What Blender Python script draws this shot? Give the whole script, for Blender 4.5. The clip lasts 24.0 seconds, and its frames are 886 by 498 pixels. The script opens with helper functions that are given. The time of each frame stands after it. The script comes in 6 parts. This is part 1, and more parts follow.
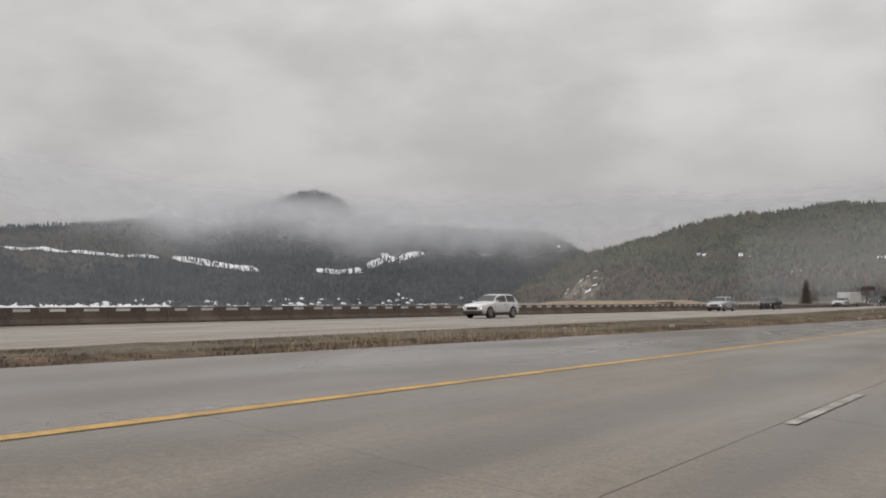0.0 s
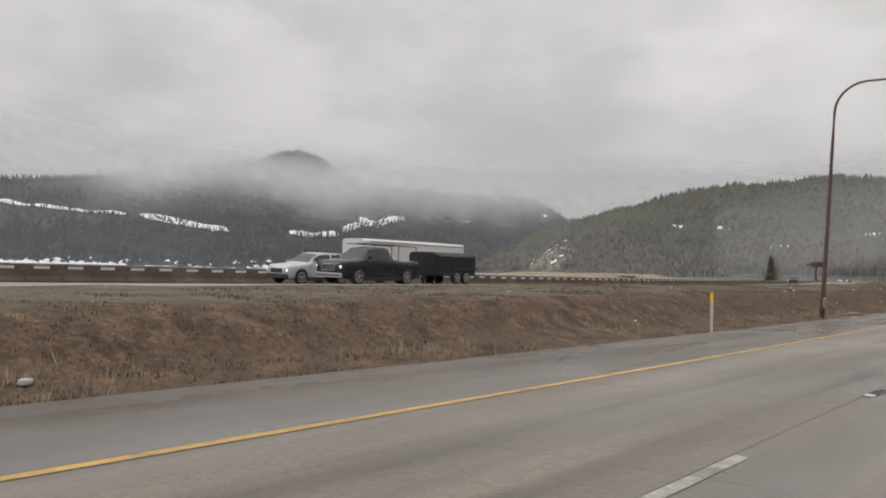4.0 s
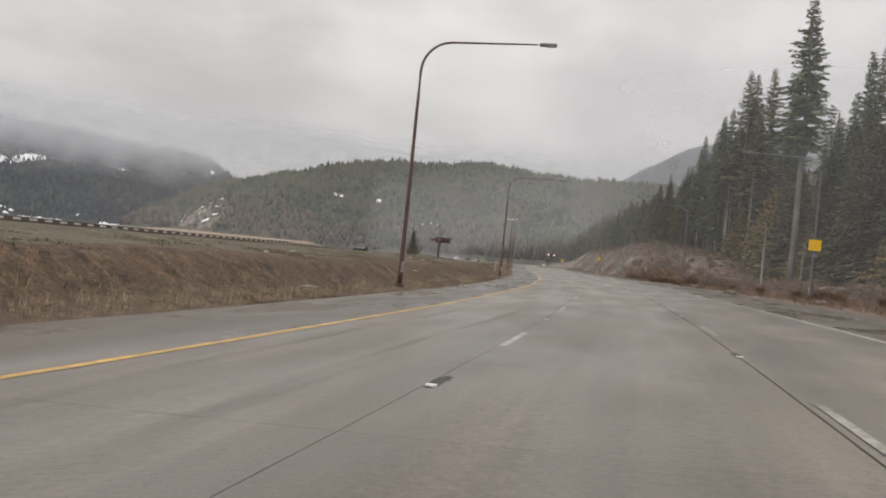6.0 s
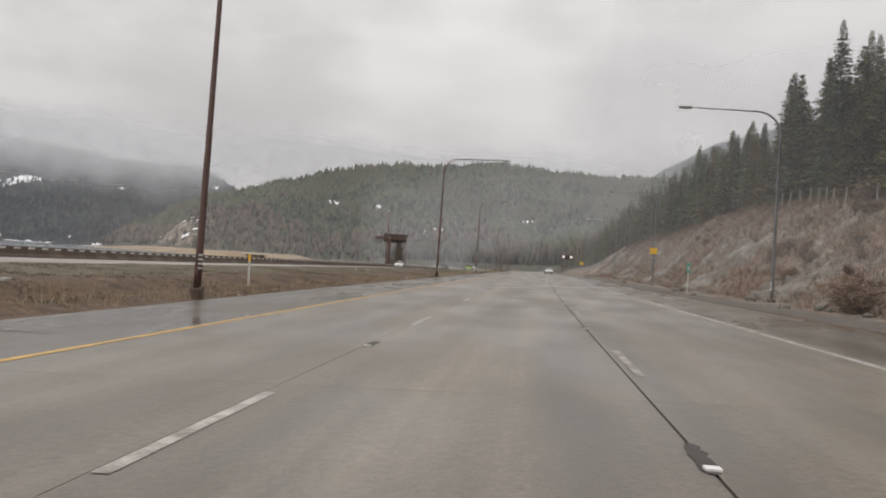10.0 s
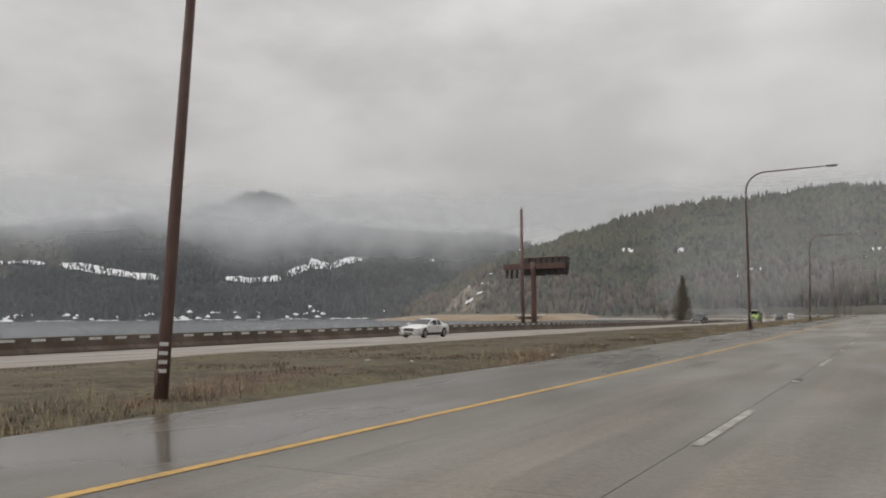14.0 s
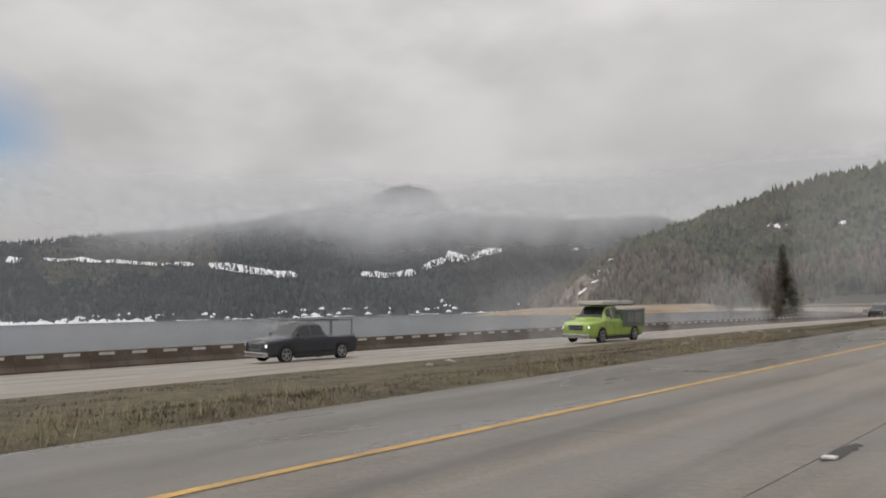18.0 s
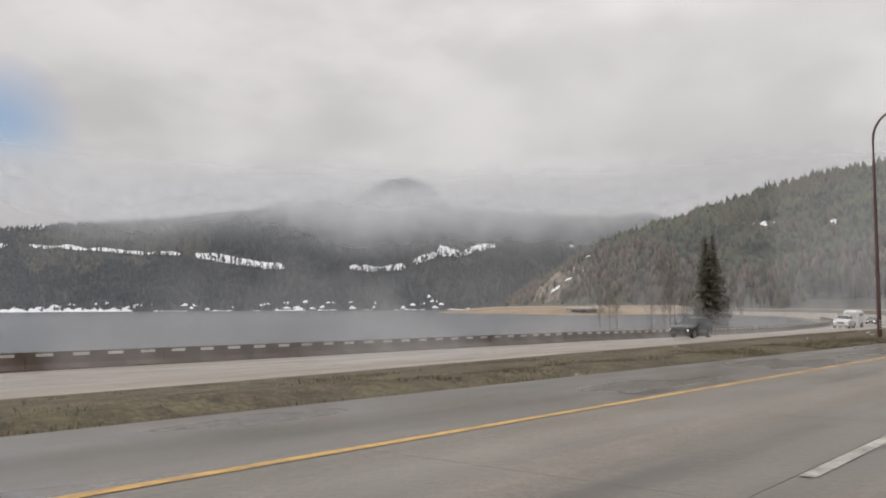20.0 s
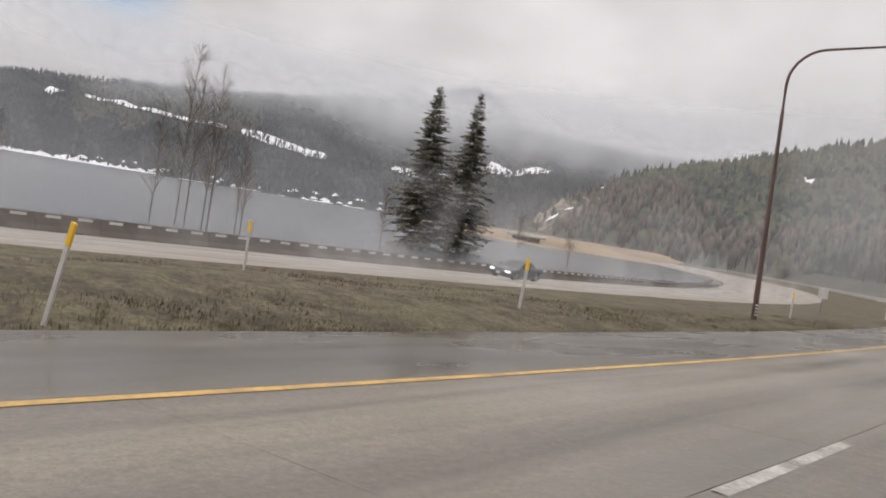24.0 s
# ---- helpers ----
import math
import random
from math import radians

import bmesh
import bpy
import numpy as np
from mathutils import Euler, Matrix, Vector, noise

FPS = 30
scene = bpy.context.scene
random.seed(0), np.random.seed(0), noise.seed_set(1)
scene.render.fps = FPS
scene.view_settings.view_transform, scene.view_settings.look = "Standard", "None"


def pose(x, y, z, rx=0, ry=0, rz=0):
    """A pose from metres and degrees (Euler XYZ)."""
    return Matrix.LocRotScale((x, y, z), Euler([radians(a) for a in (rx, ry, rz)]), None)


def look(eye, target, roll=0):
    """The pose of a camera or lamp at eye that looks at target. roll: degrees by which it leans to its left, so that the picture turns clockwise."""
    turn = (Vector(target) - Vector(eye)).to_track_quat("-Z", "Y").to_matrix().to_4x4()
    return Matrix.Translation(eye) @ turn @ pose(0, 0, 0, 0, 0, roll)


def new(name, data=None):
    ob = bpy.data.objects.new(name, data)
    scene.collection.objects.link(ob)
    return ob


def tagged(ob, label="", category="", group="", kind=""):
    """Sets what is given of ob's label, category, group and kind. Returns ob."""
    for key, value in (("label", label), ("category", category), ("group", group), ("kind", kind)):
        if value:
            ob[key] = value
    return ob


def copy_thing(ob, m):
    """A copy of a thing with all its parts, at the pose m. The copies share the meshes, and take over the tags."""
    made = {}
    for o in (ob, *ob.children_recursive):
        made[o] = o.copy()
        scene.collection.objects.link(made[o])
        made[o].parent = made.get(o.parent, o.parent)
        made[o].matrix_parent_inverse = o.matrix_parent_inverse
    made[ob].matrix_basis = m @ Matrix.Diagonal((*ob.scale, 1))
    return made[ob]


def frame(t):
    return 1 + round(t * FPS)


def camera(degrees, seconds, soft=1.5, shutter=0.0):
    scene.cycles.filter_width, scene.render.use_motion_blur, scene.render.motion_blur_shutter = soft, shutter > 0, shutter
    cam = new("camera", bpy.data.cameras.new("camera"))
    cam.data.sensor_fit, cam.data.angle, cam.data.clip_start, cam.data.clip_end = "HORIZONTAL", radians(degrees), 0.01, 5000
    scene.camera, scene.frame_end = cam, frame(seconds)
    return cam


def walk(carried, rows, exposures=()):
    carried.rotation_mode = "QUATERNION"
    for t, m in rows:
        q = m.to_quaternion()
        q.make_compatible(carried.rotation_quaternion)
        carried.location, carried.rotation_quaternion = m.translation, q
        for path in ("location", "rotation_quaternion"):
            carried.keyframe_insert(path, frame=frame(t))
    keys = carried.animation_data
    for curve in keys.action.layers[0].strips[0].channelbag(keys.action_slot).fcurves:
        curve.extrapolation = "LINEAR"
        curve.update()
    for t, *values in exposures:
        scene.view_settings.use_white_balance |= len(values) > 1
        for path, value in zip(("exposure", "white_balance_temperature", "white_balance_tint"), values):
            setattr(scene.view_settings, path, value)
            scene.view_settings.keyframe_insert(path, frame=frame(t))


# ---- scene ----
cam = camera(58.215, 24.0, soft=1.9)
PATH = [
    (0, pose(0.108, 0.542, 1.252, 93.878, 0.423, 35.471)),
    (0.5, pose(0.915, 16.783, 1.189, 93.953, 0.128, 33.640)),
    (1, pose(1.773, 33.047, 1.142, 93.791, 0.253, 32.700)),
    (1.5, pose(2.621, 48.303, 1.058, 93.631, 0.068, 32.201)),
    (2, pose(3.531, 63.579, 0.992, 93.389, -0.473, 32.618)),
    (2.5, pose(4.365, 79.373, 0.991, 92.602, -0.048, 35.356)),
    (3, pose(5.328, 95.183, 0.963, 92.200, -0.115, 36.500)),
    (3.5, pose(6.354, 111.013, 0.910, 91.840, -0.601, 36.828)),
    (4, pose(7.442, 126.862, 0.832, 91.585, -1.353, 35.788)),
    (4.5, pose(8.470, 142.746, 0.759, 91.500, -2.223, 32.837)),
    (5, pose(9.122, 158.685, 0.714, 91.559, -3.939, 24.648)),
    (5.5, pose(9.752, 174.711, 0.627, 91.040, -4.616, 16.834)),
    (6, pose(10.156, 190.780, 0.575, 90.586, -5.758, 12.621)),
    (6.5, pose(10.505, 206.418, 0.622, 90.734, -5.770, 9.003)),
    (7, pose(10.534, 222.097, 0.665, 90.581, -4.427, 7.316)),
    (7.5, pose(10.174, 238.808, 0.714, 90.815, -2.695, 6.724)),
    (8, pose(9.568, 255.550, 0.764, 90.827, -0.702, 9.904)),
    (8.5, pose(8.300, 272.104, 0.780, 91.498, -0.783, 9.905)),
    (9, pose(6.803, 288.627, 0.815, 91.470, -2.109, 11.187)),
    (9.5, pose(5.024, 304.533, 0.865, 91.234, -3.486, 13.583)),
    (10, pose(2.816, 320.371, 0.924, 91.228, -3.634, 14.374)),
    (10.5, pose(0.489, 336.176, 0.990, 91.368, -2.998, 14.605)),
    (11, pose(-1.773, 351.979, 1.051, 91.526, -2.088, 14.641)),
    (11.5, pose(-3.974, 367.781, 1.108, 91.576, -1.414, 14.850)),
    (12, pose(-6.104, 383.583, 1.160, 91.490, -0.599, 15.688)),
    (12.5, pose(-8.193, 399.560, 1.240, 91.582, -0.439, 19.098)),
    (13, pose(-10.265, 415.583, 1.336, 92.094, 0.282, 25.704)),
    (13.5, pose(-12.317, 432.716, 1.412, 92.342, 0.479, 33.864)),
    (14, pose(-14.387, 449.889, 1.506, 94.814, 0.468, 37.536)),
    (14.5, pose(-16.441, 466.059, 1.573, 95.377, 1.137, 41.788)),
    (15, pose(-18.598, 482.258, 1.608, 95.538, 1.140, 45.887)),
    (15.5, pose(-20.867, 498.094, 1.676, 95.851, 0.831, 48.592)),
    (16, pose(-23.413, 513.932, 1.710, 95.984, 0.804, 49.171)),
    (16.5, pose(-25.771, 530.095, 1.747, 95.774, 0.889, 49.227)),
    (17, pose(-28.073, 546.274, 1.799, 95.168, 1.026, 49.368)),
    (17.5, pose(-30.504, 562.649, 1.817, 94.660, 1.559, 49.508)),
    (18, pose(-32.889, 579.039, 1.850, 94.498, 1.487, 49.615)),
    (18.5, pose(-35.238, 595.442, 1.897, 94.470, 0.971, 49.784)),
    (19, pose(-37.567, 611.857, 1.955, 94.475, 0.403, 49.948)),
    (19.5, pose(-39.876, 628.283, 2.024, 94.420, 0.181, 50.043)),
    (20, pose(-42.161, 644.722, 2.105, 94.193, 0.313, 50.152)),
    (20.5, pose(-44.313, 661.027, 2.186, 92.640, -2.004, 50.480)),
    (21, pose(-46.478, 677.299, 2.217, 91.872, -5.018, 51.915)),
    (21.5, pose(-48.911, 693.034, 2.212, 91.423, -6.433, 53.133)),
    (22, pose(-51.366, 708.730, 2.155, 91.013, -5.750, 53.287)),
    (22.5, pose(-53.963, 724.729, 2.061, 90.240, -5.253, 53.496)),
    (23, pose(-56.812, 740.651, 1.980, 89.382, -6.660, 53.545)),
    (23.5, pose(-60.162, 756.775, 1.891, 88.421, -7.877, 53.961)),
    (24, pose(-63.928, 772.778, 1.807, 87.904, -9.419, 55.512)),
]
walk(cam, PATH, [(0.0, -0.18, 6550, 13), (2.5, -0.12, 6550, 13), (4.5, 0.0, 6550, 13), (5.5, 0.07, 6550, 13), (12.0, 0.07, 6550, 13), (13.0, 0.0, 6550, 12), (14.0, -0.2, 6550, 11), (15.0, -0.13, 6550, 12), (19.5, -0.05, 6550, 13), (21.0, 0.31, 6550, 15), (23.0, 0.22, 6550, 15), (24.0, 0.25, 6550, 15)])

# ---------------------------------------------------------------- world and sun
world = bpy.data.worlds.new("overcast_sky")
scene.world = world
world.use_nodes = True
wn, wl = world.node_tree.nodes, world.node_tree.links
wn.clear()
w_out, w_bg = wn.new("ShaderNodeOutputWorld"), wn.new("ShaderNodeBackground")
w_co, w_sep = wn.new("ShaderNodeTexCoord"), wn.new("ShaderNodeSeparateXYZ")
w_sky = wn.new("ShaderNodeTexSky")
w_sky.sky_type, w_sky.sun_disc = "NISHITA", False
w_sky.sun_elevation, w_sky.sun_rotation = radians(42), radians(215)
w_dim = wn.new("ShaderNodeMix")
w_dim.data_type, w_dim.blend_type = "RGBA", "MULTIPLY"
w_dim.inputs[0].default_value, w_dim.inputs[7].default_value = 1.0, (0.1, 0.1, 0.1, 1)
# cloud deck: brighter overhead, broken into soft billows
w_rise = wn.new("ShaderNodeValToRGB")
w_rise.color_ramp.elements[0].position, w_rise.color_ramp.elements[0].color = 0.0, (0.40, 0.398, 0.392, 1)
w_rise.color_ramp.elements[1].position, w_rise.color_ramp.elements[1].color = 1.0, (1.70, 1.68, 1.65, 1)
for where, tone in ((0.06, 0.46), (0.16, 0.585), (0.30, 0.67)):
    w_rise.color_ramp.elements.new(where).color = (tone, tone * 0.993, tone * 0.98, 1)
w_map = wn.new("ShaderNodeMapping")
w_map.inputs["Scale"].default_value = (1.0, 1.0, 2.2)
w_n1, w_n2 = wn.new("ShaderNodeTexNoise"), wn.new("ShaderNodeTexNoise")
w_n1.inputs["Scale"].default_value, w_n1.inputs["Detail"].default_value, w_n1.inputs["Roughness"].default_value = 5.5, 5, 0.5
w_n2.inputs["Scale"].default_value, w_n2.inputs["Detail"].default_value = 0.9, 3
w_c1, w_c2 = wn.new("ShaderNodeMapRange"), wn.new("ShaderNodeMapRange")
for node, low, high in ((w_c1, 0.87, 1.10), (w_c2, 0.88, 1.07)):
    node.interpolation_type = "SMOOTHSTEP"
    node.inputs["From Min"].default_value, node.inputs["From Max"].default_value = 0.26, 0.74
    node.inputs["To Min"].default_value, node.inputs["To Max"].default_value = low, high
w_mul, w_tone = wn.new("ShaderNodeMath"), wn.new("ShaderNodeMix")
w_mul.operation = "MULTIPLY"
w_tone.data_type, w_tone.blend_type = "RGBA", "MULTIPLY"
w_tone.inputs[0].default_value = 1.0
w_dist, w_gap, w_mix = wn.new("ShaderNodeVectorMath"), wn.new("ShaderNodeMapRange"), wn.new("ShaderNodeMix")
w_dist.operation = "DISTANCE"
w_dist.inputs[1].default_value = (-0.965, 0.175, 0.197)
w_gap.inputs["From Min"].default_value, w_gap.inputs["From Max"].default_value = 0.015, 0.085
w_gap.inputs["To Min"].default_value, w_gap.inputs["To Max"].default_value = 0.95, 0.0
w_mix.data_type = "RGBA"
wl.new(w_co.outputs["Generated"], w_sep.inputs[0])
wl.new(w_sep.outputs["Z"], w_rise.inputs[0])
wl.new(w_co.outputs["Generated"], w_map.inputs[0])
for node, cmap in ((w_n1, w_c1), (w_n2, w_c2)):
    wl.new(w_map.outputs[0], node.inputs["Vector"])
    wl.new(node.outputs[0], cmap.inputs["Value"])
wl.new(w_c1.outputs[0], w_mul.inputs[0])
wl.new(w_c2.outputs[0], w_mul.inputs[1])
wl.new(w_rise.outputs[0], w_tone.inputs[6])
wl.new(w_mul.outputs[0], w_tone.inputs[7])
wl.new(w_sky.outputs[0], w_dim.inputs[6])
wl.new(w_co.outputs["Generated"], w_dist.inputs[0])
wl.new(w_dist.outputs["Value"], w_gap.inputs["Value"])
wl.new(w_gap.outputs[0], w_mix.inputs[0])
wl.new(w_tone.outputs[2], w_mix.inputs[6])
wl.new(w_dim.outputs[2], w_mix.inputs[7])
wl.new(w_mix.outputs[2], w_bg.inputs["Color"])
w_bg.inputs["Strength"].default_value = 1.0
wl.new(w_bg.outputs[0], w_out.inputs[0])

sun = new("sun", bpy.data.lights.new("sun", "SUN"))
sun.data.energy, sun.data.angle, sun.data.color = 0.7, radians(25), (1.0, 0.96, 0.9)
sun.matrix_world = look((0, 0, 0), (0.55, 0.5, -0.67))


# ---------------------------------------------------------------- materials
def material(name, low, high, scale=1.0, rough=0.85, rough_to=None, bump=0.3, fine=12.0, metallic=0.0,
             random=0.0, island=0.0, stretch=(1, 1, 1), third=None, big=0.12, specular=0.5, thin=0.0, uv=False):
    """Two colours mixed by noise at two scales, with relief; stretch draws the grain out along an axis."""
    m = bpy.data.materials.new(name)
    m.use_nodes = True
    n, l = m.node_tree.nodes, m.node_tree.links
    b = n["Principled BSDF"]
    co, mp = n.new("ShaderNodeTexCoord"), n.new("ShaderNodeMapping")
    mp.inputs["Scale"].default_value = stretch
    l.new(co.outputs["UV" if uv else "Object"], mp.inputs[0])
    noises = []
    for s, d in ((scale, 5), (scale * fine, 4), (scale * big, 3)):
        t = n.new("ShaderNodeTexNoise")
        t.inputs["Scale"].default_value, t.inputs["Detail"].default_value, t.inputs["Roughness"].default_value = s, d, 0.6
        l.new(co.outputs["Object"] if uv and len(noises) == 1 else mp.outputs[0], t.inputs["Vector"])
        noises.append(t)
    add = n.new("ShaderNodeMath")
    add.operation = "ADD"
    l.new(noises[0].outputs[0], add.inputs[0])
    sub = n.new("ShaderNodeMath")
    sub.operation, sub.inputs[1].default_value = "MULTIPLY_ADD", 0.5
    l.new(noises[1].outputs[0], sub.inputs[0])
    sub.inputs[2].default_value = -0.25
    l.new(sub.outputs[0], add.inputs[1])
    value = add.outputs[0]
    for amount, node, out in ((random, "ShaderNodeObjectInfo", "Random"), (island, "ShaderNodeNewGeometry", "Random Per Island")):
        if amount:
            info, k = n.new(node), n.new("ShaderNodeMath")
            k.operation, k.inputs[1].default_value, k.inputs[2].default_value = "MULTIPLY_ADD", amount, -amount / 2
            l.new(info.outputs[out], k.inputs[0])
            a2 = n.new("ShaderNodeMath")
            a2.operation = "ADD"
            l.new(value, a2.inputs[0])
            l.new(k.outputs[0], a2.inputs[1])
            value = a2.outputs[0]
    ramp = n.new("ShaderNodeValToRGB")
    ramp.color_ramp.elements[0].position, ramp.color_ramp.elements[0].color = 0.32, (*low, 1)
    ramp.color_ramp.elements[1].position, ramp.color_ramp.elements[1].color = 0.68, (*high, 1)
    l.new(value, ramp.inputs[0])
    colour = ramp.outputs[0]
    if third:
        r3, mx = n.new("ShaderNodeMapRange"), n.new("ShaderNodeMix")
        r3.inputs["From Min"].default_value, r3.inputs["From Max"].default_value = 0.48, 0.62
        l.new(noises[2].outputs[0], r3.inputs["Value"])
        mx.data_type = "RGBA"
        mx.inputs[7].default_value = (*third, 1)
        l.new(r3.outputs[0], mx.inputs[0])
        l.new(colour, mx.inputs[6])
        colour = mx.outputs[2]
    l.new(colour, b.inputs["Base Color"])
    b.inputs["Roughness"].default_value, b.inputs["Metallic"].default_value = rough, metallic
    b.inputs["Specular IOR Level"].default_value = specular
    if rough_to is not None:
        rr = n.new("ShaderNodeMapRange")
        rr.inputs["From Min"].default_value, rr.inputs["From Max"].default_value = 0.35, 0.65
        rr.inputs["To Min"].default_value, rr.inputs["To Max"].default_value = rough, rough_to
        l.new(noises[2].outputs[0], rr.inputs["Value"])
        l.new(rr.outputs[0], b.inputs["Roughness"])
    if thin:
        b.inputs["Transmission Weight"].default_value = thin
    if bump:
        bp = n.new("ShaderNodeBump")
        bp.inputs["Strength"].default_value, bp.inputs["Distance"].default_value = bump, 0.5 / (scale * fine)
        l.new(noises[1].outputs[0], bp.inputs["Height"])
        l.new(bp.outputs[0], b.inputs["Normal"])
    return m


def glow(name, colour, strength):
    m = material(name, colour, colour, bump=0)
    m.node_tree.nodes["Principled BSDF"].inputs["Emission Color"].default_value = (*colour, 1)
    m.node_tree.nodes["Principled BSDF"].inputs["Emission Strength"].default_value = strength
    return m


def mist(name, density, low, high, scale, patch, top=None, fade_x=None, fade_y=None):
    """Thin drifting water droplets: scatter light both ways, denser upwards from low to high metres."""
    m = bpy.data.materials.new(name)
    m.use_nodes = True
    n, l = m.node_tree.nodes, m.node_tree.links
    n.clear()
    out, mix, both = n.new("ShaderNodeOutputMaterial"), n.new("ShaderNodeMixShader"), n.new("ShaderNodeMixShader")
    clear, dif, tra = n.new("ShaderNodeBsdfTransparent"), n.new("ShaderNodeBsdfDiffuse"), n.new("ShaderNodeBsdfTranslucent")
    for s in (dif, tra):
        s.inputs["Color"].default_value = (0.94, 0.96, 0.99, 1)
    co, sep, rng, noi, con, mul = (n.new("ShaderNode" + k) for k in ("TexCoord", "SeparateXYZ", "MapRange", "TexNoise", "MapRange", "Math"))
    rng.interpolation_type = "SMOOTHSTEP"
    rng.inputs["From Min"].default_value, rng.inputs["From Max"].default_value = low, high
    noi.inputs["Scale"].default_value, noi.inputs["Detail"].default_value, noi.inputs["Roughness"].default_value = scale, 6, 0.55
    con.inputs["From Min"].default_value, con.inputs["From Max"].default_value = 0.35, 0.65
    con.inputs["To Min"].default_value, con.inputs["To Max"].default_value = 1 - patch, 1.0
    con.inputs["From Min"].default_value = 0.3
    con.interpolation_type = "SMOOTHSTEP"
    mul.operation = "MULTIPLY"
    wob = n.new("ShaderNodeMath")
    wob.operation, wob.inputs[1].default_value = "MULTIPLY_ADD", (high - low) * 1.2
    l.new(co.outputs["Object"], sep.inputs[0])
    l.new(co.outputs["Object"], noi.inputs["Vector"])
    l.new(noi.outputs[0], wob.inputs[0])
    shift = n.new("ShaderNodeMath")
    shift.operation, shift.inputs[1].default_value = "SUBTRACT", (high - low) * 0.6
    l.new(sep.outputs["Z"], wob.inputs[2])
    l.new(wob.outputs[0], shift.inputs[0])
    l.new(shift.outputs[0], rng.inputs["Value"])
    l.new(noi.outputs[0], con.inputs["Value"])
    l.new(rng.outputs[0], mul.inputs[0])
    l.new(con.outputs[0], mul.inputs[1])
    amount = n.new("ShaderNodeMath")
    amount.operation, amount.inputs[1].default_value = "MULTIPLY", density
    l.new(mul.outputs[0], amount.inputs[0])
    value = amount.outputs[0]
    if top:
        fade, m3 = n.new("ShaderNodeMapRange"), n.new("ShaderNodeMath")
        fade.interpolation_type = "SMOOTHSTEP"
        fade.inputs["From Min"].default_value, fade.inputs["From Max"].default_value = top[0], top[1]
        fade.inputs["To Min"].default_value, fade.inputs["To Max"].default_value = 1.0, 0.0
        m3.operation = "MULTIPLY"
        l.new(shift.outputs[0], fade.inputs["Value"])
        l.new(value, m3.inputs[0])
        l.new(fade.outputs[0], m3.inputs[1])
        value = m3.outputs[0]
    for fade, axis in ((fade_x, "X"), (fade_y, "Y")):
        if not fade:
            continue
        fx, m4 = n.new("ShaderNodeMapRange"), n.new("ShaderNodeMath")
        fx.interpolation_type = "SMOOTHSTEP"
        fx.inputs["From Min"].default_value, fx.inputs["From Max"].default_value = fade
        fx.inputs["To Min"].default_value, fx.inputs["To Max"].default_value = 1.0, 0.0
        m4.operation = "MULTIPLY"
        l.new(sep.outputs[axis], fx.inputs["Value"])
        l.new(value, m4.inputs[0])
        l.new(fx.outputs[0], m4.inputs[1])
        value = m4.outputs[0]
    l.new(value, mix.inputs[0])
    both.inputs[0].default_value = 0.5
    l.new(dif.outputs[0], both.inputs[1])
    l.new(tra.outputs[0], both.inputs[2])
    l.new(clear.outputs[0], mix.inputs[1])
    l.new(both.outputs[0], mix.inputs[2])
    l.new(mix.outputs[0], out.inputs[0])
    return m


CONCRETE = material("worn_concrete", (0.088, 0.074, 0.054), (0.184, 0.157, 0.119), 0.9, 0.28, 0.6, 0.14, 14, random=0.08, third=(0.108, 0.094, 0.075), stretch=(1, 0.025, 1), big=0.8, uv=True)
JOINT = material("joint_filler", (0.03, 0.028, 0.026), (0.06, 0.056, 0.05), 2, 0.8)
ASPHALT = material("wet_asphalt", (0.066, 0.053, 0.037), (0.120, 0.099, 0.070), 0.8, 0.13, 0.42, 0.03, 16, third=(0.098, 0.086, 0.071), stretch=(1, 0.05, 1), big=0.6, uv=True)
FARROAD = material("pale_concrete", (0.185, 0.162, 0.135), (0.26, 0.232, 0.196), 0.5, 0.4, 0.65, 0.1, 14, stretch=(1, 0.03, 1), uv=True)
YELLOW = material("yellow_paint", (0.30, 0.19, 0.068), (0.57, 0.35, 0.085), 2.2, 0.6, bump=0.1, fine=7)
WHITE = material("white_road_paint", (0.15, 0.136, 0.115), (0.45, 0.435, 0.40), 2.6, 0.6, bump=0.1, fine=9)
WORNWHITE = material("worn_road_paint", (0.11, 0.098, 0.082), (0.36, 0.34, 0.31), 3.2, 0.6, bump=0.1, fine=8)
GRASS = material("dead_grass_ground", (0.030, 0.019, 0.011), (0.140, 0.089, 0.052), 1.7, 0.95, bump=1.0, fine=12, third=(0.085, 0.055, 0.031), big=0.3)
OLIVEGROUND = material("olive_brown_turf", (0.038, 0.031, 0.018), (0.118, 0.095, 0.057), 1.6, 0.95, bump=1.0, fine=12, third=(0.09, 0.078, 0.042), big=0.2)
TANGRASS = material("tan_mown_grass", (0.065, 0.053, 0.034), (0.135, 0.112, 0.074), 0.8, 0.95, bump=0.9, fine=8, third=(0.085, 0.074, 0.045), big=0.25)
SCREE = material("brown_scree_slope", (0.085, 0.072, 0.057), (0.245, 0.212, 0.172), 0.5, 0.95, bump=1.0, fine=9, third=(0.15, 0.098, 0.066), big=0.3)
BLADES = material("dry_grass", (0.098, 0.075, 0.048), (0.215, 0.168, 0.112), 0.6, 0.9, bump=0, island=0.6)
PALEGRASS = material("bleached_grass", (0.2, 0.155, 0.098), (0.42, 0.34, 0.225), 0.6, 0.9, bump=0, island=0.6)
GREENGRASS = material("new_grass", (0.085, 0.078, 0.040), (0.158, 0.141, 0.074), 0.6, 0.9, bump=0, island=0.5)
DIRT = material("gravel_verge", (0.06, 0.052, 0.043), (0.13, 0.115, 0.098), 1.5, 0.9, bump=0.8, fine=14)
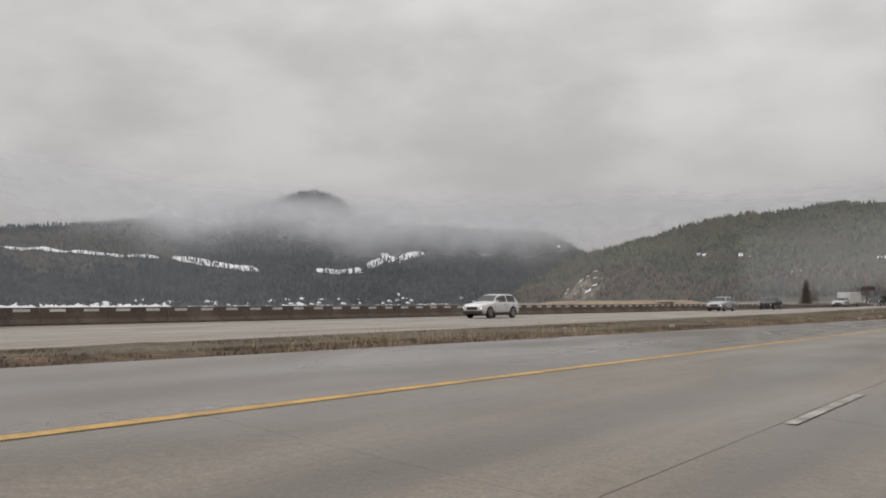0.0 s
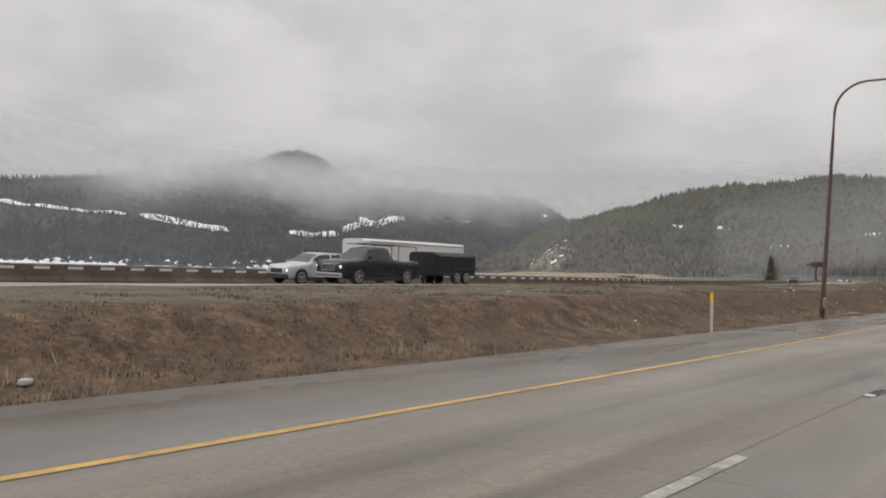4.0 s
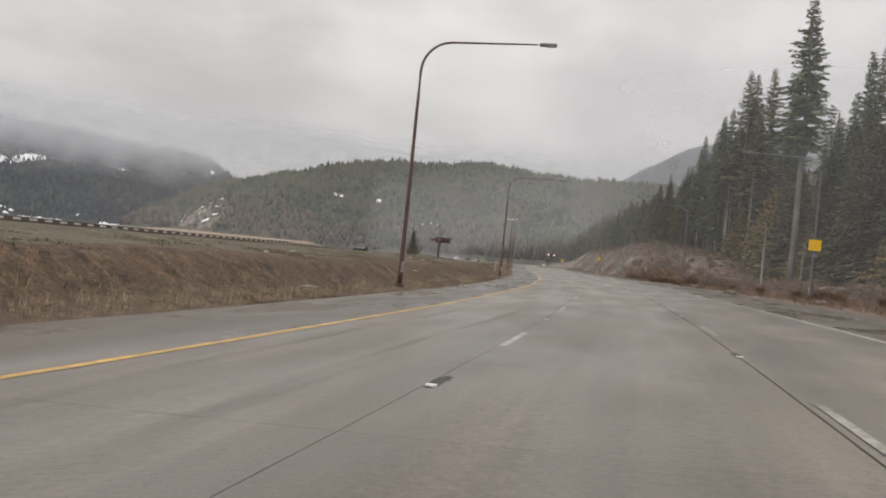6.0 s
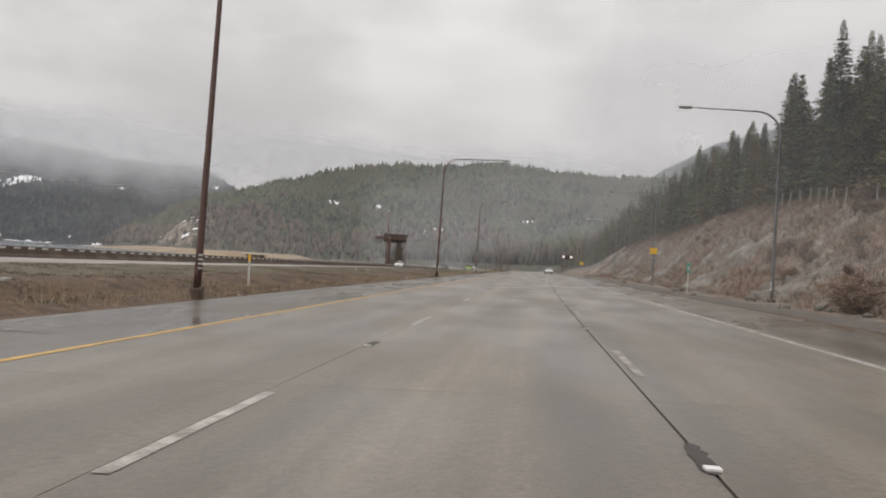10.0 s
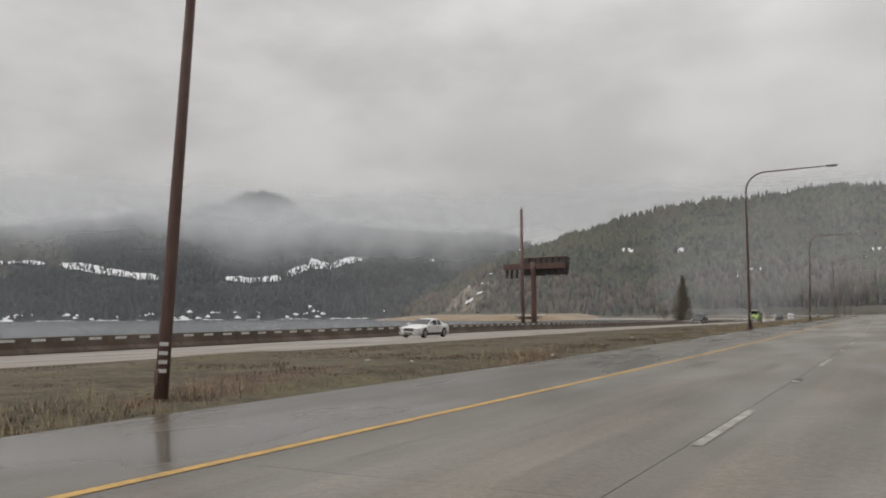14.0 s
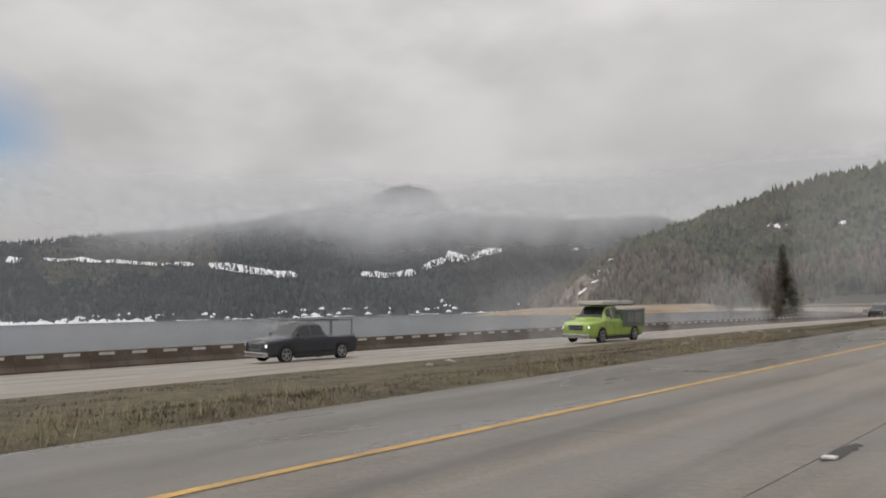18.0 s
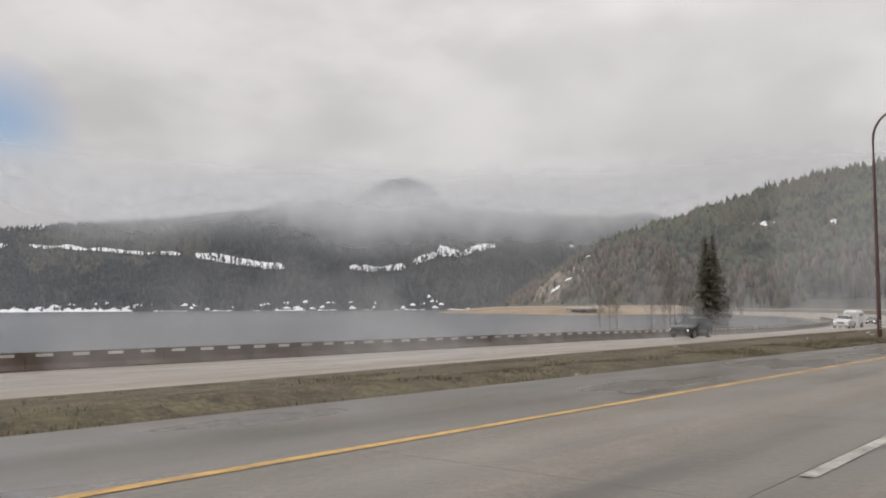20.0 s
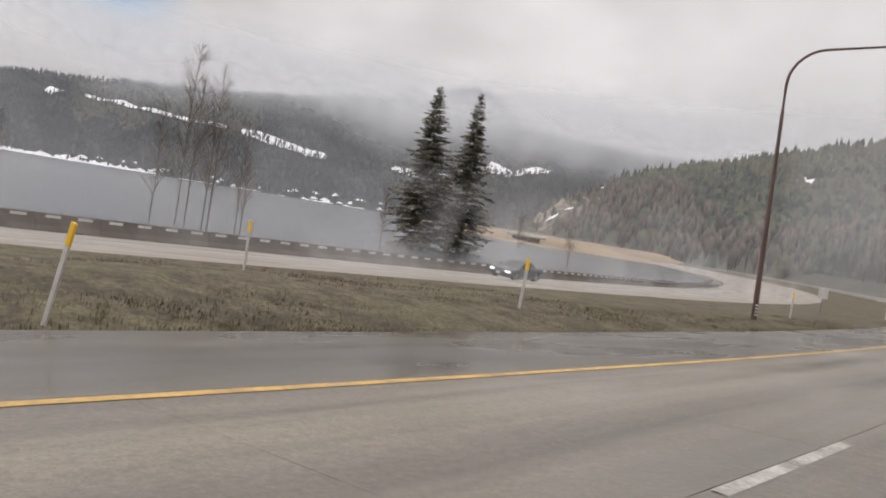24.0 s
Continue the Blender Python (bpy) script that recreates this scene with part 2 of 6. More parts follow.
BRUSH = material("brown_brush", (0.12, 0.08, 0.056), (0.31, 0.22, 0.155), 0.7, 0.95, bump=0.8, island=0.4)
ROCK = material("cut_rock", (0.078, 0.069, 0.057), (0.26, 0.238, 0.205), 0.9, 0.8, bump=1.0, fine=7, third=(0.1, 0.08, 0.058), big=0.35, stretch=(1, 1, 0.6))
FARROCK = material("far_pale_rock", (0.05, 0.042, 0.034), (0.29, 0.25, 0.2), 0.16, 0.9, bump=0.6)
LITTER = material("pale_stone", (0.35, 0.34, 0.32), (0.6, 0.58, 0.55), 4, 0.8)
BARRIER = material("stained_concrete_barrier", (0.055, 0.04, 0.03), (0.15, 0.118, 0.092), 0.9, 0.8, bump=0.5, random=0.25, third=(0.085, 0.06, 0.045), big=0.5)
REFLECT = material("white_reflector", (0.52, 0.52, 0.5), (0.72, 0.72, 0.7), 3, 0.4, bump=0, random=0.3)
RUST = material("brown_weathered_steel", (0.09, 0.052, 0.043), (0.172, 0.11, 0.096), 1.2, 0.55, bump=0.15, metallic=0.25, stretch=(1, 1, 0.15))
STEEL = material("grey_galvanised_steel", (0.15, 0.15, 0.15), (0.27, 0.27, 0.265), 1.5, 0.45, bump=0.1, metallic=0.6)
LAMPGREY = material("lamp_housing", (0.16, 0.16, 0.16), (0.26, 0.26, 0.255), 5, 0.5, bump=0.05)
DARKSTEEL = material("dark_sign_box", (0.035, 0.035, 0.035), (0.075, 0.073, 0.07), 1.5, 0.5, bump=0.15)
BROWNSTEEL = material("red_brown_girder", (0.078, 0.043, 0.036), (0.145, 0.083, 0.068), 1.0, 0.5, bump=0.2)
SIGNYELLOW = material("yellow_sign", (0.80, 0.46, 0.02), (0.9, 0.56, 0.04), 3, 0.45, bump=0)
SIGNGREEN = material("green_sign", (0.10, 0.28, 0.22), (0.16, 0.36, 0.28), 3, 0.45, bump=0)
POST = material("white_post", (0.42, 0.41, 0.38), (0.6, 0.59, 0.56), 3, 0.6, bump=0.1)
WOODPOST = material("grey_wood", (0.2, 0.175, 0.14), (0.4, 0.36, 0.30), 2, 0.85, bump=0.5, stretch=(1, 1, 0.2))
BARK = material("grey_bark", (0.12, 0.104, 0.086), (0.29, 0.26, 0.225), 0.9, 0.95, bump=0.9, random=0.3, stretch=(1, 1, 0.25))
NEEDLE = material("spruce_needles", (0.042, 0.06, 0.030), (0.165, 0.185, 0.088), 0.25, 0.8, bump=0, random=0.35, island=0.35)
NEEDLEOLD = material("olive_needles", (0.058, 0.066, 0.028), (0.19, 0.18, 0.078), 0.25, 0.8, bump=0, random=0.3, island=0.3)
OLIVE = material("young_olive_needles", (0.07, 0.065, 0.027), (0.185, 0.155, 0.066), 0.25, 0.8, bump=0, random=0.4, island=0.3)
# lake spruces: needles paled to grey-brown, haze put into the colour
LAKESPRUCE = material("hazed_spruce_needles", (0.075, 0.073, 0.05), (0.19, 0.172, 0.115), 0.25, 0.85, bump=0, island=0.4)
TAR = material("wet_tar_seal", (0.018, 0.017, 0.016), (0.04, 0.037, 0.033), 3, 0.25, 0.45, bump=0.3)
SHRUB = material("yellow_green_leaves", (0.13, 0.104, 0.032), (0.33, 0.245, 0.078), 0.5, 0.8, bump=0, island=0.5)
TWIG = material("bare_twigs", (0.10, 0.076, 0.058), (0.2, 0.16, 0.128), 0.5, 0.9, bump=0, island=0.4)
FOREST = material("far_conifers", (0.014, 0.026, 0.014), (0.078, 0.088, 0.044), 0.014, 0.9, bump=0, island=0.5, third=(0.062, 0.056, 0.035), big=0.5)
# far conifers: the blue cast of distant haze is mixed into their colour
FORESTHAZE = material("haze_blue_conifers", (0.009, 0.016, 0.021), (0.032, 0.041, 0.045), 0.008, 0.9, bump=0, island=0.32)
DEADWOOD = material("barkless_dead_wood", (0.17, 0.155, 0.135), (0.36, 0.335, 0.3), 0.6, 0.85, bump=0.4, fine=5, stretch=(1, 1, 0.1))
YOUNGWOOD = material("young_growth", (0.045, 0.043, 0.03), (0.105, 0.092, 0.06), 0.01, 0.9, bump=0, island=0.4)
# ground under them, with the same haze blue in its colour
FARFLOOR = material("haze_blue_floor", (0.014, 0.02, 0.022), (0.04, 0.045, 0.041), 0.02, 0.95, bump=0.6)
FLOOR = material("forest_floor", (0.03, 0.034, 0.022), (0.085, 0.077, 0.05), 0.03, 0.95, bump=0.6)
BIRCH = material("bare_woods", (0.045, 0.034, 0.027), (0.112, 0.086, 0.066), 0.02, 0.9, bump=0, island=0.5)
SNOW = material("old_snow", (0.66, 0.67, 0.69), (0.85, 0.86, 0.88), 0.03, 0.7, bump=0.4)
FIELD = material("tan_reeds", (0.19, 0.14, 0.085), (0.31, 0.235, 0.15), 0.03, 0.95, bump=0.6)
WATER = material("lake_water", (0.05, 0.06, 0.068), (0.07, 0.08, 0.088), 0.01, 0.16, 0.26, 0.25, 30, stretch=(1, 0.4, 1))
GLASS = material("dark_car_glass", (0.012, 0.013, 0.015), (0.02, 0.021, 0.023), 1, 0.06, bump=0)
RUBBER = material("tyre_rubber", (0.014, 0.014, 0.014), (0.028, 0.028, 0.027), 6, 0.85, bump=0.2)
CHROME = material("chrome", (0.55, 0.55, 0.55), (0.7, 0.7, 0.7), 4, 0.15, bump=0, metallic=1.0)
RIM = material("alloy_rim", (0.3, 0.3, 0.3), (0.42, 0.42, 0.42), 4, 0.35, bump=0, metallic=0.7)
TRIM = material("black_plastic", (0.02, 0.02, 0.02), (0.035, 0.035, 0.035), 4, 0.6, bump=0.1)
TAIL = material("red_lens", (0.25, 0.01, 0.008), (0.35, 0.02, 0.012), 4, 0.2, bump=0)
HEAD = glow("lit_headlight", (0.95, 0.95, 0.9), 1.6)


def wet_film():
    """A thin film of water on the concrete, fading out at its edges and broken along its length."""
    m = material("wet_film", (0.05, 0.044, 0.036), (0.075, 0.066, 0.053), 1.0, 0.1, 0.3, 0.05)
    n, l = m.node_tree.nodes, m.node_tree.links
    co, sep, mp, noi = (n.new("ShaderNode" + k) for k in ("TexCoord", "SeparateXYZ", "Mapping", "TexNoise"))
    l.new(co.outputs["UV"], sep.inputs[0])
    l.new(co.outputs["UV"], mp.inputs[0])
    mp.inputs["Scale"].default_value = (1.6, 0.12, 1)
    noi.inputs["Scale"].default_value, noi.inputs["Detail"].default_value = 1.0, 6
    l.new(mp.outputs[0], noi.inputs["Vector"])
    edge, wear, mul = n.new("ShaderNodeMapRange"), n.new("ShaderNodeMapRange"), n.new("ShaderNodeMath")
    dist = n.new("ShaderNodeMath")
    dist.operation = "PINGPONG"
    dist.inputs[1].default_value = 0.5
    l.new(sep.outputs["X"], dist.inputs[0])
    edge.interpolation_type = wear.interpolation_type = "SMOOTHSTEP"
    edge.inputs["From Max"].default_value = 0.42
    wear.inputs["From Min"].default_value, wear.inputs["From Max"].default_value, wear.inputs["To Max"].default_value = 0.42, 0.72, 0.28
    mul.operation = "MULTIPLY"
    l.new(dist.outputs[0], edge.inputs["Value"])
    l.new(noi.outputs[0], wear.inputs["Value"])
    l.new(edge.outputs[0], mul.inputs[0])
    l.new(wear.outputs[0], mul.inputs[1])
    mix, clear = n.new("ShaderNodeMixShader"), n.new("ShaderNodeBsdfTransparent")
    l.new(mul.outputs[0], mix.inputs[0])
    l.new(clear.outputs[0], mix.inputs[1])
    l.new(n["Principled BSDF"].outputs[0], mix.inputs[2])
    l.new(mix.outputs[0], n["Material Output"].inputs[0])
    return m


WETFILM = wet_film()


def weathered(m, low, high, gloss):
    """Blotches a few metres wide and fine aggregate over a road surface: they change its tone and its gloss."""
    n, l = m.node_tree.nodes, m.node_tree.links
    b = n["Principled BSDF"]
    co, mp = n.new("ShaderNodeTexCoord"), n.new("ShaderNodeMapping")
    mp.inputs["Scale"].default_value = (1.0, 0.3, 1)
    l.new(co.outputs["UV"], mp.inputs[0])
    tone = b.inputs["Base Color"].links[0].from_socket
    for scale, rough_, lo, hi, src in ((0.55, 0.62, low, high, mp.outputs[0]), (38.0, 0.7, 0.72, 1.28, co.outputs["Object"])):
        noi, rng, mul = n.new("ShaderNodeTexNoise"), n.new("ShaderNodeMapRange"), n.new("ShaderNodeMix")
        noi.inputs["Scale"].default_value, noi.inputs["Detail"].default_value, noi.inputs["Roughness"].default_value = scale, 6, rough_
        rng.inputs["From Min"].default_value, rng.inputs["From Max"].default_value = 0.33, 0.67
        rng.inputs["To Min"].default_value, rng.inputs["To Max"].default_value = lo, hi
        mul.data_type, mul.blend_type = "RGBA", "MULTIPLY"
        mul.inputs[0].default_value = 1.0
        l.new(src, noi.inputs["Vector"])
        l.new(noi.outputs[0], rng.inputs["Value"])
        l.new(tone, mul.inputs[6])
        l.new(rng.outputs[0], mul.inputs[7])
        tone = mul.outputs[2]
        if scale < 1:
            wet, broad = n.new("ShaderNodeMapRange"), n.new("ShaderNodeTexNoise")
            broad.inputs["Scale"].default_value, broad.inputs["Detail"].default_value = 0.5, 1.5
            l.new(src, broad.inputs["Vector"])
            wet.inputs["From Min"].default_value, wet.inputs["From Max"].default_value = 0.36, 0.62
            wet.inputs["To Min"].default_value, wet.inputs["To Max"].default_value = gloss, gloss + 0.24
            l.new(broad.outputs[0], wet.inputs["Value"])
            l.new(wet.outputs[0], b.inputs["Roughness"])
    l.new(tone, b.inputs["Base Color"])


def speckled(m, scale, low, high):
    """Finer and coarser mottling over soil and turf."""
    n, l = m.node_tree.nodes, m.node_tree.links
    b, co = n["Principled BSDF"], n.new("ShaderNodeTexCoord")
    tone = b.inputs["Base Color"].links[0].from_socket
    for k, lo, hi in ((scale, low, high), (scale * 0.16, 0.75, 1.25)):
        noi, rng, mul = n.new("ShaderNodeTexNoise"), n.new("ShaderNodeMapRange"), n.new("ShaderNodeMix")
        noi.inputs["Scale"].default_value, noi.inputs["Detail"].default_value, noi.inputs["Roughness"].default_value = k, 5, 0.65
        rng.inputs["From Min"].default_value, rng.inputs["From Max"].default_value = 0.34, 0.66
        rng.inputs["To Min"].default_value, rng.inputs["To Max"].default_value = lo, hi
        mul.data_type, mul.blend_type = "RGBA", "MULTIPLY"
        mul.inputs[0].default_value = 1.0
        l.new(co.outputs["Object"], noi.inputs["Vector"])
        l.new(noi.outputs[0], rng.inputs["Value"])
        l.new(tone, mul.inputs[6])
        l.new(rng.outputs[0], mul.inputs[7])
        tone = mul.outputs[2]
    l.new(tone, b.inputs["Base Color"])


for soil in (GRASS, OLIVEGROUND, TANGRASS):
    speckled(soil, 8.0, 0.5, 1.5)
speckled(SCREE, 3.5, 0.5, 1.5)
weathered(CONCRETE, 0.76, 1.18, 0.34)
weathered(ASPHALT, 0.8, 1.16, 0.2)
for road, film, gloss in ((ASPHALT, 0.34, 0.09), (CONCRETE, 0.3, 0.26)):
    wet = road.node_tree.nodes["Principled BSDF"]
    wet.inputs["Coat Weight"].default_value, wet.inputs["Coat Roughness"].default_value, wet.inputs["Coat IOR"].default_value = film, gloss, 1.33
weathered(FARROAD, 0.84, 1.12, 0.35)


def paint(name, colour, rough=0.25):
    dark = tuple(c * 0.82 for c in colour)
    return material(name, dark, colour, 0.7, rough, bump=0, metallic=0.15)


# ---------------------------------------------------------------- building helpers
def link_mesh(name, verts, faces, mat, smooth=False):
    me = bpy.data.meshes.new(name)
    me.from_pydata([tuple(v) for v in verts], [], faces)
    me.materials.append(mat)
    if smooth:
        me.shade_smooth()
    me.update()
    return new(name, me)


def set_uv(me, uv):
    """Lay corner by corner the plan place (side, along) of each vertex as texture coordinates."""
    idx = np.zeros(len(me.loops), np.int32)
    me.loops.foreach_get("vertex_index", idx)
    me.uv_layers.new(name="plan").data.foreach_set("uv", np.asarray(uv, np.float32)[idx].ravel())


def quick(name, verts, faces, mat, smooth=False):
    """A large mesh from numpy arrays; all faces have the same number of corners."""
    verts, faces = np.asarray(verts, dtype=np.float32), np.asarray(faces, dtype=np.int32)
    me = bpy.data.meshes.new(name)
    k = faces.shape[1]
    me.vertices.add(len(verts))
    me.vertices.foreach_set("co", verts.ravel())
    me.loops.add(faces.size)
    me.loops.foreach_set("vertex_index", faces.ravel())
    me.polygons.add(len(faces))
    me.polygons.foreach_set("loop_start", np.arange(0, faces.size, k, dtype=np.int32))
    me.materials.append(mat)
    if smooth:
        me.shade_smooth()
    me.update(calc_edges=True)
    me.validate()
    return new(name, me)


def sheet(name, grid, mat, smooth=True):
    """A grid of points, rows by columns, as one surface."""
    g = np.asarray(grid)
    r, c = g.shape[:2]
    i = np.arange(r * c).reshape(r, c)
    f = np.stack([i[:-1, :-1], i[:-1, 1:], i[1:, 1:], i[1:, :-1]], -1).reshape(-1, 4)
    return quick(name, g.reshape(-1, 3), f, mat, smooth)


def part(name, bm, mat, parent=None, label="", smooth=False):
    me = bpy.data.meshes.new(name)
    bm.to_mesh(me)
    bm.free()
    me.materials.append(mat)
    if smooth:
        me.shade_smooth()
    ob = new(name, me)
    ob.parent = parent
    return tagged(ob, label)


def empty(name, label, category, group="", kind=""):
    return tagged(new(name), label, category, group, kind)


def box(size, at=(0, 0, 0), bevel=0.0, turn=None, bm=None):
    own = bmesh.new()
    bmesh.ops.create_cube(own, size=1)
    bmesh.ops.scale(own, vec=size, verts=own.verts)
    if bevel:
        bmesh.ops.bevel(own, geom=own.edges[:], offset=bevel, segments=2, affect="EDGES", profile=0.7)
    if turn:
        bmesh.ops.transform(own, matrix=pose(0, 0, 0, *turn), verts=own.verts)
    bmesh.ops.translate(own, vec=at, verts=own.verts)
    return own


def tube(points, radii, sides=10, caps=True):
    """A round bar through points with a radius at each."""
    bm = bmesh.new()
    pts = [Vector(p) for p in points]
    rings = []
    for i, p in enumerate(pts):
        d = (pts[min(i + 1, len(pts) - 1)] - pts[max(i - 1, 0)]).normalized()
        q = d.to_track_quat("Z", "Y")
        r = radii[i] if hasattr(radii, "__len__") else radii
        rings.append([bm.verts.new(p + q @ Vector((r * math.cos(a), r * math.sin(a), 0))) for a in np.linspace(0, 2 * math.pi, sides, endpoint=False)])
    for a, b in zip(rings, rings[1:]):
        for k in range(sides):
            bm.faces.new((a[k], a[(k + 1) % sides], b[(k + 1) % sides], b[k]))
    if caps:
        bm.faces.new(rings[0][::-1])
        bm.faces.new(rings[-1])
    return bm


def extrude(profile, width, axis="x", bevel=0.0):
    """A closed outline, extruded symmetrically along an axis (x: the outline lies in y, z)."""
    bm = bmesh.new()
    sides = []
    for s in (-0.5, 0.5):
        sides.append([bm.verts.new((s * width, p[0], p[1]) if axis == "x" else (p[0], s * width, p[1])) for p in profile])
    bm.faces.new(sides[0][::-1])
    bm.faces.new(sides[1])
    n = len(profile)
    for k in range(n):
        bm.faces.new((sides[0][k], sides[0][(k + 1) % n], sides[1][(k + 1) % n], sides[1][k]))
    bmesh.ops.recalc_face_normals(bm, faces=bm.faces)
    if bevel:
        bmesh.ops.bevel(bm, geom=bm.edges[:], offset=bevel, segments=2, affect="EDGES", profile=0.7)
    return bm


def join(*many):
    out = bmesh.new()
    for bm in many:
        me = bpy.data.meshes.new("join")
        bm.to_mesh(me)
        bm.free()
        out.from_mesh(me)
        bpy.data.meshes.remove(me)
    return out


# ---------------------------------------------------------------- the highway's line
# along: metres from the start; heading in degrees to the left of y; rise of the crown; cross fall to the right
ALONG = [-400, -31.5, 0, 63.3, 126.9, 191.1, 255.7, 320.6, 385.3, 450.3, 515.9, 582, 648.1, 714.1, 779.6, 844.8, 910, 1000, 1150, 1400, 1750]
HEADING = [-2.5, -2.76, -2.94, -3.13, -4.03, -1.34, 3.51, 8.13, 7.24, 6.71, 8.94, 8.18, 7.89, 8.13, 14.15, 20.29, 26.44, 35, 50, 66, 70]
RISE = [0.5, 0.18, 0, -0.21, -0.48, -0.64, -0.55, -0.36, -0.11, 0.25, 0.49, 0.6, 0.91, 0.93, 0.6, 0.2, 0, 0, 0, 0, 0]
FALL = [-0.05, -0.051, -0.064, -0.019, 0.032, 0.054, 0.052, 0.035, 0.019, 0.014, 0.012, 0.018, 0.014, 0.08, 0.079, 0.06, 0.05, 0.04, 0.03, 0.02, 0.02]
LINE_S = np.arange(-400, 1751, 1.0)
LINE_H = np.radians(np.interp(LINE_S, ALONG, HEADING))
LINE_X = np.concatenate([[0], np.cumsum(-np.sin((LINE_H[1:] + LINE_H[:-1]) / 2))])
LINE_Y = np.concatenate([[0], np.cumsum(np.cos((LINE_H[1:] + LINE_H[:-1]) / 2))])
LINE_X, LINE_Y = LINE_X - np.interp(0, LINE_S, LINE_X), LINE_Y - np.interp(0, LINE_S, LINE_Y)


def heading(s):
    return np.interp(s, LINE_S, LINE_H)


def at(s, side, z):
    """World points: s along the highway, side to the right of its line, z over the crown there."""
    s, side, z = np.broadcast_arrays(np.asarray(s, float), side, z)
    h = heading(s)
    return np.stack([np.interp(s, LINE_S, LINE_X) + side * np.cos(h), np.interp(s, LINE_S, LINE_Y) + side * np.sin(h), np.interp(s, ALONG, RISE) + z], -1)


def road_z(s, side):
    return np.interp(s, ALONG, FALL) * side


# height over the crown of the median's bank, the far carriageway's near edge and its outer edge
CUT_S = [-400, 0, 80, 120, 165, 225, 295, 342, 417, 486, 545, 662, 776, 900, 1750]
CUT_BANK = [0.2, 0.2, 0.3, 0.5, 0.72, 0.6, 0.74, 0.14, -0.05, -0.12, -0.25, -0.5, -0.6, -0.7, -0.7]
CUT_NEAR = [0.15, 0.13, 0.26, 0.55, 0.86, 0.91, 0.89, 0.16, 0.07, -0.23, -0.46, -1.1, -1.2, -1.3, -1.3]
CUT_FAR = [0.3, 0.3, 0.29, 0.3, 0.26, 0.1, 0.0, -0.22, -0.65, -0.8, -0.93, -1.85, -2.55, -2.7, -2.7]
# the slope on the right of the road: height and width
SLOPE_S = [-400, 150, 230, 300, 322, 330, 340, 360, 375, 410, 440, 480, 520, 570, 640, 720, 1000, 1750]
SLOPE_H = [1.0, 1.2, 1.6, 1.4, 1.2, 2.6, 4.6, 6.4, 7.8, 10.2, 11.5, 11.0, 10.5, 10.0, 7.0, 5.0, 5.0, 6.0]
SLOPE_W = [14, 14, 14, 14, 14, 13, 12, 12, 12, 12.5, 13, 13, 13, 13, 15, 15, 15, 15]
LEFT_EDGE, RIGHT_EDGE, WB_NEAR, WB_FAR = -9.4, 8.6, -22.0, -42.8


def wb_z(s, side):
    a, b = np.interp(s, CUT_S, CUT_NEAR), np.interp(s, CUT_S, CUT_FAR)
    return a + (b - a) * (side - WB_NEAR) / (-42.0 - WB_NEAR)


def smooth(u):
    u = np.clip(u, 0, 1)
    return u * u * (3 - 2 * u)


def ground_z(s, side):
    """Height of the ground over the crown, for arrays."""
    s, side = np.broadcast_arrays(np.asarray(s, float), np.asarray(side, float))
    edge = road_z(s, LEFT_EDGE)
    bank, near = np.interp(s, CUT_S, CUT_BANK), np.interp(s, CUT_S, CUT_NEAR)
    dip = -0.12 * np.sin(np.clip((LEFT_EDGE - side) / 1.6, 0, 1) * math.pi)
    z_med = np.where(side > -13.5, edge + (bank - edge) * smooth((LEFT_EDGE - 1.7 - side) / 2.4) + dip, bank + (near - bank) * smooth((-13.5 - side) / 8.5))
    z_wb = wb_z(s, side) - 0.06
    low = -3.9 - np.interp(s, ALONG, RISE)
    far = wb_z(s, -43.4) - 0.1
    z_lake = far + (low - 1.5 - far) * smooth((-44.2 - side) / 14.0)
    r0 = road_z(s, RIGHT_EDGE)
    hh, ww = np.interp(s, SLOPE_S, SLOPE_H), np.interp(s, SLOPE_S, SLOPE_W)
    u = (side - 15.6) / ww
    z_right = r0 - 0.1 * smooth((side - RIGHT_EDGE) / 2) + hh * (0.75 * smooth(u) + 0.25 * np.clip(u, 0, 1)) + np.clip(side - 15.6 - ww, 0, 900) * 0.05
    z_road = road_z(s, side) - 0.07
    return np.where(side < -43.4, z_lake, np.where(side < WB_NEAR, z_wb, np.where(side < LEFT_EDGE, z_med, np.where(side < RIGHT_EDGE, z_road, z_right))))


def on_ground(s, side):
    return at(s, side, ground_z(s, side))


def turn_at(s):
    return math.degrees(float(heading(s)))


def stand(s, side, dz=0.0, turn=0.0):
    p = on_ground(s, side)
    return pose(p[0], p[1], p[2] + dz, 0, 0, turn_at(s) + turn)


def wave(p, scale, seed):
    return np.array([noise.noise(Vector((v[0] * scale + seed, v[1] * scale - seed, v[2] * scale if len(v) > 2 else 0.3 * seed))) for v in p])


# ---------------------------------------------------------------- ground, lake, far land
COLS = np.concatenate([[-420, -300, -200, -120, -80, -66], np.arange(-59, -44, 1.5), [-43.4, -43, -37, -31, -25, -22], np.arange(-21.6, -9.4, 0.4),
                       [-9.4, -7, -2, 3, 8.6, 9.2, 10, 11, 12], np.arange(12.6, 36, 0.9), [38, 42, 48, 56, 70, 90, 120, 170, 240, 330, 450]])
ROWS = np.concatenate([np.arange(-400, -20, 20.0), np.arange(-20, 700, 1.6), np.arange(700, 900, 2.5), np.arange(900, 1750, 12.0)])


